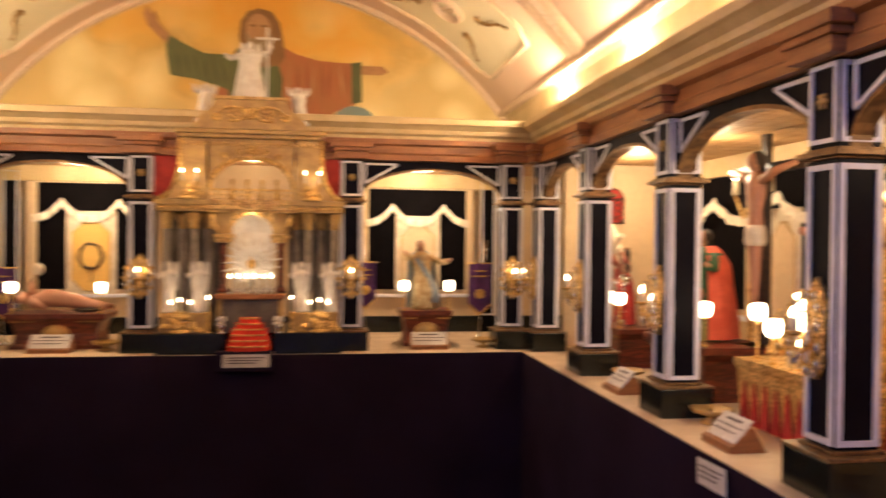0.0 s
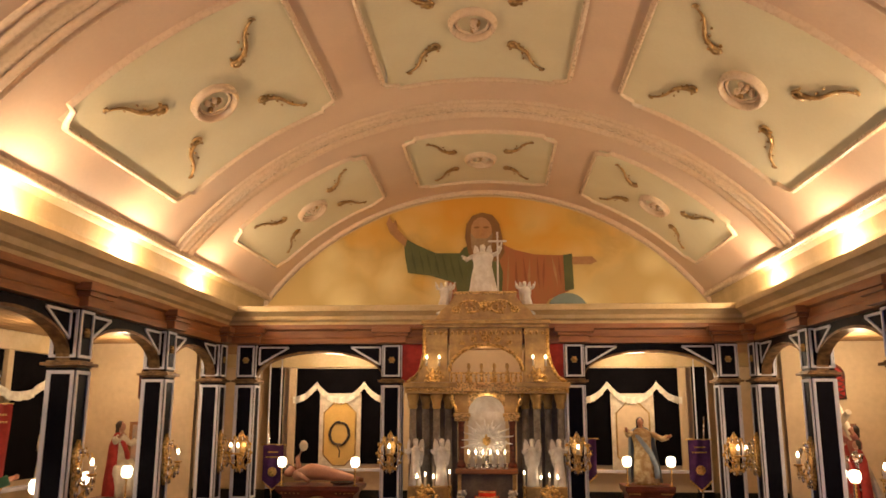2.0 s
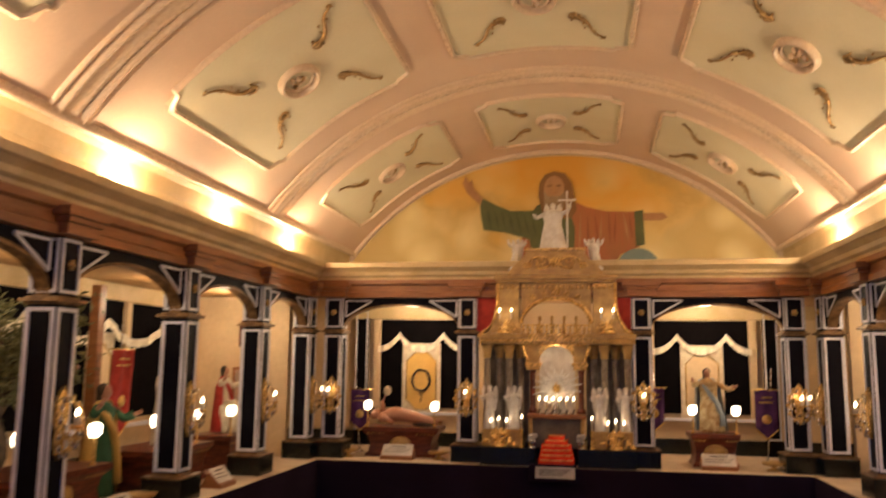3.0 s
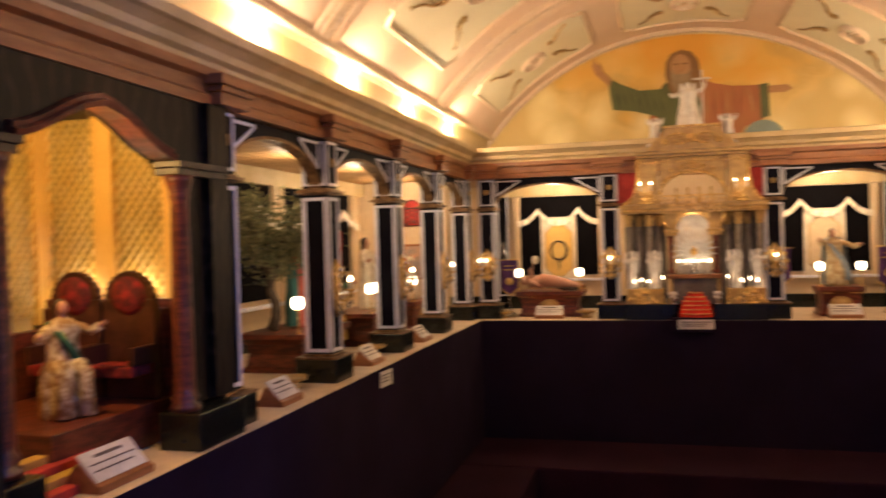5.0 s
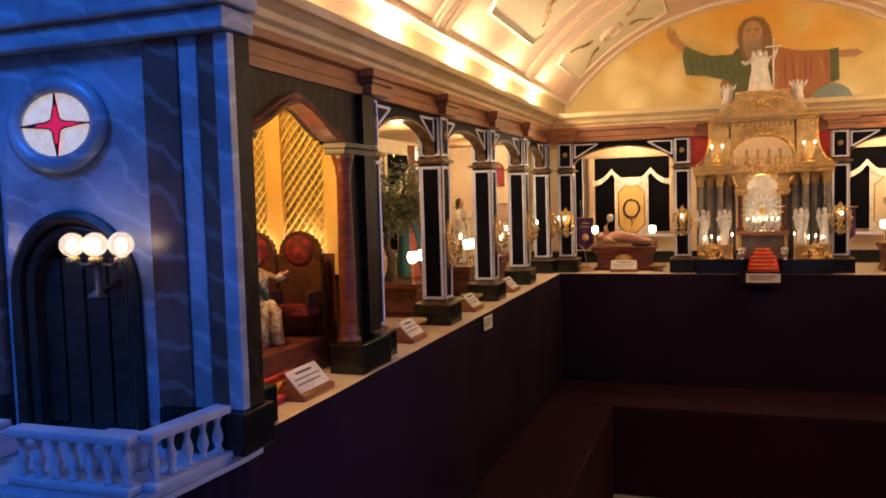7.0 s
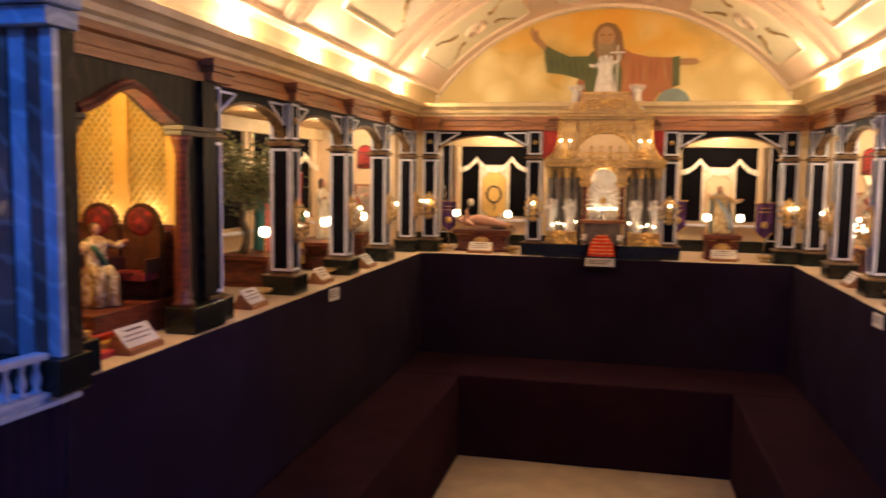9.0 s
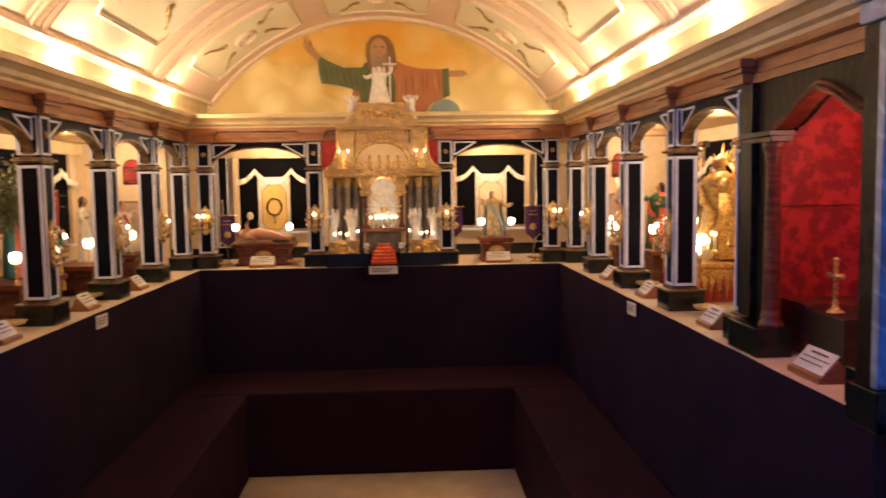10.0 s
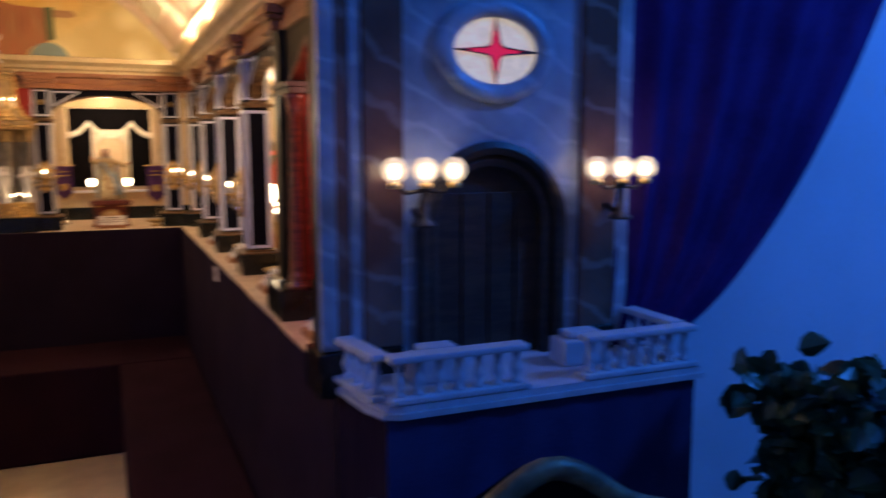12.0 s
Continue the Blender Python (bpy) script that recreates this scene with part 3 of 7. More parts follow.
flat("hair", [(-0.075, 2.30), (-0.092, 2.38), (-0.085, 2.45), (-0.055, 2.495), (-0.005, 2.512), (0.050, 2.498), (0.085, 2.45), (0.098, 2.38), (0.110, 2.30), (0.085, 2.26), (0.02, 2.25), (-0.05, 2.26)], MUR_BROWN, -0.0166)
flat("face", oval(-0.008, 2.415, 0.054, 0.072, 16), MUR_FACE, -0.0188)
flat("beard", [(-0.064, 2.405), (-0.040, 2.375), (0.024, 2.375), (0.050, 2.405), (0.044, 2.32), (0.020, 2.275), (-0.010, 2.255), (-0.040, 2.28), (-0.060, 2.33)], MUR_GREY, -0.0210)
for sx in (-1, 1):
    flat("brow", oval(-0.008 + sx * 0.024, 2.432, 0.015, 0.006, 10), MUR_BROWN, -0.0210)
flat("nose", [(-0.014, 2.43), (0.000, 2.43), (0.004, 2.388), (-0.020, 2.388)], MUR_FLESH, -0.0210)
flat("globe", [(0.42 + 0.105 * math.cos(math.pi * k / 14), 1.99 + 0.10 * math.sin(math.pi * k / 14)) for k in range(15)], MUR_BLUE, -0.0188, "pale blue painted globe")

# broad brush strokes: folds of the cloak and sleeves
MUR_FOLD = mat("mural_dark_fold", (0.33, 0.10, 0.04), 0.6, second=(0.27, 0.09, 0.035), scale=9, bump=0.1)
MUR_GFOLD = mat("mural_green_fold", (0.085, 0.095, 0.03), 0.6, second=(0.06, 0.07, 0.022), scale=9, bump=0.1)
mr = random.Random(21)


def stroke(x0, z0, x1, z1, w, material, y):
    d = Vector((x1 - x0, z1 - z0))
    nrm = Vector((-d.y, d.x)).normalized() * w
    mid = (x0 + x1) / 2 + mr.uniform(-0.3, 0.3) * w, (z0 + z1) / 2 + mr.uniform(-0.3, 0.3) * w
    flat("brush_stroke", [(x0, z0), (mid[0] + nrm.x, mid[1] + nrm.y), (x1, z1), (mid[0] - nrm.x, mid[1] - nrm.y)], material, y)


for k in range(8):
    x = 0.13 + 0.036 * k
    stroke(x, 2.29 - 0.01 * (k % 2), x + mr.uniform(-0.02, 0.03), 2.06 + 0.01 * k, 0.007, MUR_FOLD if k % 3 else MUR_FLESH, -0.0128)
for k in range(7):
    x = -0.37 + 0.04 * k
    stroke(x, 2.33 - 0.008 * k, x + 0.03, 2.19 - 0.006 * k, 0.007, MUR_GFOLD, -0.0160)

# ---------------------------------------------------------------- aisle walls and ceilings
bm = new_bm()
D = 0.62
bx(bm, CX - SIDE - D - 0.06, CX - SIDE - D, 0.75, 4.0, SH, 1.86)
solid("wall_aisle_west", bm, CREAM, "cream plaster wall of the side aisle", "wall", kind="structure")
bm = new_bm()
bx(bm, CX + SIDE + D, CX + SIDE + D + 0.06, 0.75, 4.0, SH, 1.86)
solid("wall_aisle_east", bm, CREAM, "cream plaster wall of the side aisle", "wall", kind="structure")
bm = new_bm()
bx(bm, CX - SIDE - D, CX + SIDE + D, BACK + D, BACK + D + 0.06, SH, 1.86)
solid("wall_aisle_north", bm, CREAM, "cream plaster wall behind the altar bays", "wall", kind="structure")
# partitions between the bays
for s, nm in ((-1, "west"), (1, "east")):
    bm = new_bm()
    x = sorted((CX + s * 1.24, CX + s * (SIDE + D)))
    bx(bm, x[0], x[1], 3.22, 3.25, SH, 1.80)
    bx(bm, x[0], x[1], 0.77, 0.80, SH, 1.80)
    solid("partition_" + nm, bm, CREAM, "cream plaster partition between the bays", "wall", kind="structure")
bm = new_bm()
for k in range(9):
    for s in (-1, 1):
        x = sorted((CX + s * (1.226 + 0.058 * k), CX + s * (1.226 + 0.058 * k + 0.055)))
        bx(bm, x[0], x[1], 0.75, 3.30, 1.795, 1.815)
for k in range(9):
    bx(bm, CX - 1.74, CX + 1.74, 3.362 + 0.058 * k, 3.362 + 0.058 * k + 0.055, 1.795, 1.815)
solid("aisle_ceiling", bm, CEILWOOD, "boarded wooden ceiling of the aisles", "ceiling", kind="structure")
bm = new_bm()
for s in (-1, 1):
    x = sorted((CX + s * 1.226, CX + s * 1.80))
    bx(bm, x[0], x[1], 0.75, 3.30, 1.818, 1.86)
bx(bm, CX - 1.80, CX + 1.80, 3.30, 3.94, 1.818, 1.86)
solid("aisle_ceiling_deck", bm, DARKWOOD, "dark deck over the aisle ceiling", "ceiling", kind="structure")
bm = new_bm()
for s in (-1, 1):
    x = sorted((CX + s * (SIDE + D - 0.035), CX + s * (SIDE + D - 0.001)))
    bx(bm, x[0], x[1], 0.80, 3.22, 1.725, 1.794, 0.004)
bx(bm, CX - SIDE - D + 0.036, CX + SIDE + D - 0.036, BACK + D - 0.035, BACK + D - 0.001, 1.725, 1.794, 0.004)
solid("aisle_cornice", bm, CORNICE, "cream cornice under the aisle ceiling", "trim", kind="structure")
bm = new_bm()
for s in (-1, 1):
    x = sorted((CX + s * (SIDE + D - 0.018), CX + s * (SIDE + D - 0.001)))
    bx(bm, x[0], x[1], 0.80, 3.22, SH, 1.125, 0.003)
bx(bm, CX - SIDE - D + 0.02, CX + SIDE + D - 0.02, BACK + D - 0.018, BACK + D - 0.001, SH, 1.125, 0.003)
solid("baseboard", bm, GREENM, "dark green marble skirting of the aisles", "baseboard", kind="structure")

# ---------------------------------------------------------------- columns, arches, brackets
def frame_trim(bm, x0, x1, z0, z1, y, w=0.010, t=0.004):
    """A flat frame of thin strips on a face that looks along -y."""
    bx(bm, x0, x0 + w, y - t, y, z0, z1)
    bx(bm, x1 - w, x1, y - t, y, z0, z1)
    bx(bm, x0 + w, x1 - w, y - t, y, z0, z0 + w)
    bx(bm, x0 + w, x1 - w, y - t, y, z1 - w, z1)


def column(m):
    c = thing("column", m, "square black lacquered column with white inlaid borders and green marble base", "column", "columns of the arcades")
    one("base", c, GREENM, [(-0.068, 0.068, -0.068, 0.068, 0, 0.072)], 0.003, "dark green marble block")
    one("base_moulding", c, GOLDP, [(-0.070, 0.070, -0.070, 0.070, 0.072, 0.078), (-0.049, 0.049, -0.049, 0.049, 0.078, 0.085)], 0.002, "dull gold moulding")
    one("shaft", c, BLACK, [(-0.041, 0.041, -0.041, 0.041, 0.085, 0.574)], 0.002)
    one("cap_moulding", c, GOLDP, [(-0.045, 0.045, -0.045, 0.045, 0.574, 0.579), (-0.057, 0.057, -0.057, 0.057, 0.579, 0.588), (-0.046, 0.046, -0.046, 0.046, 0.588, 0.594)], 0.002, "dull gold moulding")
    one("upper_block", c, BLACK, [(-0.040, 0.040, -0.040, 0.040, 0.594, 0.742)], 0.002)
    for k in range(4):
        bm = new_bm()
        frame_trim(bm, -0.039, 0.039, 0.091, 0.566, -0.041)
        frame_trim(bm, -0.037, 0.037, 0.602, 0.738, -0.040, 0.008)
        bmesh.ops.rotate(bm, verts=bm.verts, cent=(0, 0, 0), matrix=Euler((0, 0, radians(90 * k))).to_matrix())
        part("border", bm, WHITE, c, "white inlaid border")
        bm = new_bm()
        lathe(bm, [(0.003, -0.0), (0.012, 0.002), (0.010, 0.007), (0.004, 0.010), (0.0015, 0.013)], 8)
        for j in range(6):
            ball(bm, (0.011 * math.cos(j * 1.047), 0.011 * math.sin(j * 1.047), 0.004), 0.005, 6)
        bmesh.ops.rotate(bm, verts=bm.verts, cent=(0, 0, 0), matrix=Euler((radians(90), 0, 0)).to_matrix())
        bmesh.ops.translate(bm, verts=bm.verts, vec=(0, -0.040, 0.674))
        bmesh.ops.rotate(bm, verts=bm.verts, cent=(0, 0, 0), matrix=Euler((0, 0, radians(90 * k))).to_matrix())
        part("rosette", bm, OLDGOLD, c, "small gilt rosette")
    return c


first = column(place("L", COLS[0], 0.041))
spots = [("L", 0.775), ("R", 0.775)] + [("L", a) for a in COLS[1:]] + [("R", a) for a in COLS] + [("B", a) for a in (-1.035, -0.392, 0.392, 1.035)]
for side, a in spots:
    copy_thing(first, place(side, a, 0.041))


def arch(m, w, label="black arch spandrels with white triangles and a dull gold edge"):
    """Spandrels over a bay of clear width w, from the springing to the entablature."""
    c = thing("arch", m, label, "arch", "arches of the arcades")
    n, z0, z1, top = 20, 0.600, 0.716, 0.742
    h = w / 2
    curve = [(-h * math.cos(math.pi * k / n), z0 + (z1 - z0) * math.sin(math.pi * k / n) ** 0.9) for k in range(n + 1)]
    bm = new_bm()
    prism(bm, curve + [(h, top), (-h, top)], pose(0, -0.018, 0), 0.036)
    part("spandrel", bm, BLACK, c)
    bm = new_bm()
    rings(bm, [[(x, y, z - o) for y, o in ((-0.021, 0.0), (-0.021, 0.009), (0.020, 0.009), (0.020, 0.0))] for x, z in curve], smooth=False)
    part("arch_edge", bm, GOLDP, c, "dull gold arch edge")
    for s in (-1, 1):
        bm = new_bm()
        e = min(0.13, h * 0.55)
        a, b, d = (s * (h - 0.012), top - 0.012), (s * (h - 0.012 - e), top - 0.012), (s * (h - 0.012), z0 + 0.055)
        for p, q in ((a, b), (b, d), (d, a)):
            v = Vector((q[0] - p[0], 0, q[1] - p[1]))
            nrm = Vector((-v.z, 0, v.x)).normalized() * 0.004
            prism(bm, [(p[0] + nrm.x, p[1] + nrm.z), (q[0] + nrm.x, q[1] + nrm.z), (q[0] - nrm.x, q[1] - nrm.z), (p[0] - nrm.x, p[1] - nrm.z)], pose(0, -0.0225, 0), 0.004)
        part("triangle_border", bm, WHITE, c, "white inlaid triangle")
    return c


edges = (0.775,) + COLS
for side in "LR":
    for a, b in zip(edges, edges[1:]):
        lo = a + 0.042
        arch(place(side, (lo + b - 0.042) / 2, 0.041), b - 0.042 - lo)
for s in (-1, 1):
    arch(place("B", s * (0.392 + 1.035) / 2, 0.041), 1.035 - 0.392 - 0.084)


def bracket(m):
    c = thing("bracket", m, "stepped wooden bracket on the entablature", "bracket", "brackets over the columns", kind="structure")
    one("block", c, WOOD, [(-0.064, 0.064, -0.020, 0.012, 0.745, 0.774)], 0.003)
    one("crown", c, WOOD, [(-0.072, 0.072, -0.028, 0.012, 0.774, 0.788), (-0.084, 0.084, -0.036, 0.012, 0.788, 0.812)], 0.003)
    return c


b0 = bracket(place("L", COLS[0], -0.012))
for side, a in spots:
    copy_thing(b0, place(side, a, -0.012))

# ---------------------------------------------------------------- niches beside the chapel front
LATTICE = mat("yellow_lattice", (0.84, 0.68, 0.30), 0.5, second=(0.80, 0.58, 0.16), scale=20)
YELLOW = mat("yellow_post", (0.74, 0.47, 0.13), 0.7, second=(0.66, 0.40, 0.10), scale=10)
OLIVE = mat("olive_yellow_wall", (0.56, 0.40, 0.12), 0.75, second=(0.47, 0.33, 0.09), scale=10)
DAMASK = mat("red_damask", (0.50, 0.03, 0.03), 0.6, second=(0.26, 0.012, 0.018), scale=26, mix=0.25, bump=0.3, grain=120)


def ogee(h, z0, z1, n=14):
    """Half-open line of a keel arch, from the left springing over the point to the right."""
    d = z1 - z0
    left = [(-h, z0), (-h, z0 + d * 0.10), (-h * 0.90, z0 + d * 0.14), (-h * 0.76, z0 + d * 0.26), (-h * 0.60, z0 + d * 0.44), (-h * 0.44, z0 + d * 0.65), (-h * 0.28, z0 + d * 0.83), (-h * 0.12, z0 + d * 0.94), (0, z1)]
    return left + [(-x, z) for x, z in left[-2::-1]]


def niche(side, wall_mat, wall_label):
    """Dark marble bay with a keel arch between two turned columns; local x along the arcade, centre at the arch's point."""
    c = thing("niche", place(side, 0.338, 0.0), "dark marble niche with a keel arch and turned columns", "niche", "niches beside the chapel front")
    s = 1 if side == "L" else -1      # local +x lies towards the altar on the west side
    h = 0.212
    line = ogee(h, 0.600, 0.688)
    bm = new_bm()
    prism(bm, line + [(h, 0.742), (-h, 0.742)], pose(0, 0.0, 0), 0.05)
    part("lintel", bm, DARKM, c)
    for a, b in ((-0.272, -0.2125), (0.2125, 0.272)):
        one("lintel_block", c, DARKM, [(a, b, 0.0, 0.05, 0.6045, 0.742)])
    bm = new_bm()
    rings(bm, [[(x, y, z - o) for y, o in ((-0.002, -0.022), (-0.014, -0.018), (-0.012, -0.010), (-0.022, -0.006), (-0.018, 0.005), (0.030, 0.005), (0.030, -0.01))] for x, z in line[1:-1]], smooth=False)
    part("arch_moulding", bm, MAHOG, c, "dark wooden keel moulding")
    wide = (0.212, 0.395) if s > 0 else (-0.395, -0.212)
    slim = (-0.332, -0.212) if s > 0 else (0.212, 0.332)
    for nm, (a, b) in (("pier", wide), ("pier", slim)):
        one(nm, c, DARKM, [(a + 0.06 if (a > 0) else a, b if a > 0 else b - 0.06, 0.0, 0.035, 0.085, 0.742)], 0.003)
        one("plinth", c, GREENM, [(a, b, -0.055, 0.045, 0.0, 0.080)], 0.004, "dark green marble plinth")
        one("cap_block", c, DARKWOOD, [(a - 0.004, b + 0.004, -0.03, 0.038, 0.590, 0.604), (a, b, -0.022, 0.036, 0.575, 0.590)], 0.002)
        x = (a + 0.032) if a > 0 else (b - 0.032)
        bm = new_bm()
        lathe(bm, [(0.032, 0.080), (0.032, 0.092), (0.024, 0.097), (0.029, 0.108), (0.023, 0.118), (0.023, 0.13), (0.0215, 0.30), (0.018, 0.52), (0.022, 0.53), (0.020, 0.538), (0.027, 0.56), (0.031, 0.575)], 18, (x, 0.0, 0))
        part("turned_column", bm, MAHOG, c, "polished red-brown turned column")
    xs = (0.335, 0.412) if s > 0 else (-0.412, -0.335)
    one("pilaster_strip", c, DARKM, [(xs[0], xs[1], -0.020, -0.001, 0.09, 0.742)], 0.002)
    # the recess: back, two sides, ceiling
    lo, hi = (-0.315, 0.37) if s > 0 else (-0.37, 0.315)
    one("back_wall", c, wall_mat, [(lo, hi, 0.46, 0.49, 0.0, 0.76)], 0, wall_label)
    one("side_wall", c, wall_mat, [(lo - 0.02, lo, 0.051, 0.49, 0.0, 0.76)], 0, wall_label)
    one("side_wall", c, wall_mat, [(hi, hi + 0.02, 0.051, 0.49, 0.0, 0.76)], 0, wall_label)
    one("recess_ceiling", c, DARKWOOD, [(lo, hi, 0.052, 0.46, 0.735, 0.76)])
    return c


west = niche("L", OLIVE, "yellow wall with slanting lattice")
# lattice of slats on the two yellow walls, between uprights
def lattice(m, x0, x1):
    def put(bm, name, mt):
        bmesh.ops.transform(bm, matrix=m, verts=bm.verts)
        part(name, bm, mt, west)
    for x in (x0, x1):
        if abs(x) < 0.001 and x0 < -0.001:
            continue
        bm = new_bm()
        bx(bm, x - 0.026, x + 0.026, -0.026, -0.001, 0.25, 0.735, 0.002)
        put(bm, "lattice_post", YELLOW)
    for way, y in ((1, -0.006), (-1, -0.013)):
        for k in range(27):
            za = 0.20 + 0.030 * k
            dx = (x1 - x0)
            z_a, z_b = (za, za - dx * 1.25) if way > 0 else (za - dx * 1.25, za)
            lo, hi = 0.27, 0.73
            ts = sorted((lo - z_a, hi - z_a), key=lambda q: q / (z_b - z_a))
            t0, t1 = max(0.0, ts[0] / (z_b - z_a)), min(1.0, ts[1] / (z_b - z_a))
            if t1 - t0 < 0.1:
                continue
            bm = new_bm()
            tube(bm, [(x0 + dx * t0, y, z_a + (z_b - z_a) * t0), (x0 + dx * t1, y, z_a + (z_b - z_a) * t1)], 0.0032 if way < 0 else 0.0018, 4)
            put(bm, "slat", LATTICE)


END = pose(0.369, 0.27, 0, 0, 0, -90)
lattice(END, -0.185, 0.0)
lattice(END, 0.0, 0.185)
lattice(pose(0, 0.459, 0), -0.29, -0.02)
lattice(pose(0, 0.459, 0), 0.02, 0.35)
one("wainscot", west, MAHOG, [(-0.314, 0.34, 0.42, 0.459, 0.0, 0.24)], 0.003, "dark red-brown panelled wainscot")
one("wainscot", west, MAHOG, [(0.341, 0.369, 0.085, 0.459, 0.0, 0.31)], 0.003, "dark red-brown panelled wainscot")
for k in range(3):
    one("wainscot_panel", west, MAHOG, [(0.331, 0.3405, 0.10 + 0.12 * k, 0.20 + 0.12 * k, 0.05, 0.29)], 0.004)


THRONEW = mat("dark_throne_wood", (0.10, 0.032, 0.018), 0.4, second=(0.045, 0.014, 0.008), scale=18)
DRED = mat("maroon_velvet", (0.30, 0.018, 0.018), 0.8, second=(0.09, 0.008, 0.008), scale=40)


def throne(m):
    t = thing("throne", m, "tall red-cushioned throne with a round carved crest", "chair", "two thrones in the yellow niche")
    one("back", t, THRONEW, [(-0.066, 0.066, 0.03, 0.05, 0.0, 0.222)], 0.004)
    one("seat", t, DRED, [(-0.062, 0.062, -0.05, 0.03, 0.06, 0.085)], 0.006, "red seat cushion")
    bm = new_bm()
    rows = []
    for k in range(25):
        a = math.pi * k / 24
        r = 0.060 + 0.004 * (k % 2)
        rows.append([(r * math.cos(a) * f, y, 0.222 + r * math.sin(a) * f) for f, y in ((1.0, 0.030), (1.0, 0.048), (0.72, 0.048), (0.72, 0.030))])
    rings(bm, rows, smooth=False)
    part("crest", bm, THRONEW, t, "scalloped carved crest")
    bm = new_bm()
    lathe(bm, [(0.001, 0.036), (0.044, 0.036), (0.044, 0.030), (0.030, 0.022), (0.001, 0.020)], 20)
    bmesh.ops.rotate(bm, verts=bm.verts, cent=(0, 0, 0), matrix=Euler((radians(-90), 0, 0)).to_matrix())
    bmesh.ops.translate(bm, verts=bm.verts, vec=(0, 0.0, 0.230))
    part("cushion", bm, DRED, t, "round red back cushion")
    for sx in (-1, 1):
        one("arm", t, THRONEW, [(sx * 0.062 - 0.007, sx * 0.062 + 0.007, -0.05, 0.03, 0.085, 0.125)], 0.004)
    return t


def platform(m, w, d, z, mt, label):
    return one_thing("platform", m, [(-w, w, -d, d, 0, z)], mt, label, "platform")


def one_thing(name, m, boxes, mt, label, category, bevel=0.003, group=""):
    bm = new_bm()
    for b in boxes:
        bx(bm, *b, bevel=bevel)
    return solid(name, bm, mt, label, category, m, group)


platform(place("L", 0.50, 0.26), 0.20, 0.17, 0.090, MAHOG, "red-brown wooden platform in the niche")
t0 = throne(pose(CX - 1.290, 0.595, SH + 0.0902))
copy_thing(t0, pose(CX - 1.432, 0.595, SH + 0.0902))
for u in (1.290, 1.432):
    lamp("throne_light", "POINT", pose(CX - u, 0.672, SH + 0.33), 0.22, AMBER, 0.012)
rug = thing("striped_rug", place("L", 0.30, 0.085, SH), "red and yellow striped rug over low steps", "rug")
for k in range(4):
    one("stripe", rug, REDC if k % 2 == 0 else mat("yellow_cloth", (0.60, 0.36, 0.06), 0.8), [(-0.11, 0.11, -0.075 + 0.030 * k, -0.046 + 0.030 * k, 0.0, 0.016 + 0.013 * k)], 0.003)

east = niche("R", DAMASK, "red damask hanging")
one("ledge", east, MAHOG, [(-0.369, -0.22, 0.086, 0.459, 0.0, 0.14)], 0.004, "red-brown shelf under the hanging")
one("hanging_seam", east, DAMASK, [(-0.3695, -0.3645, 0.09, 0.455, 0.40, 0.407)], 0.001)

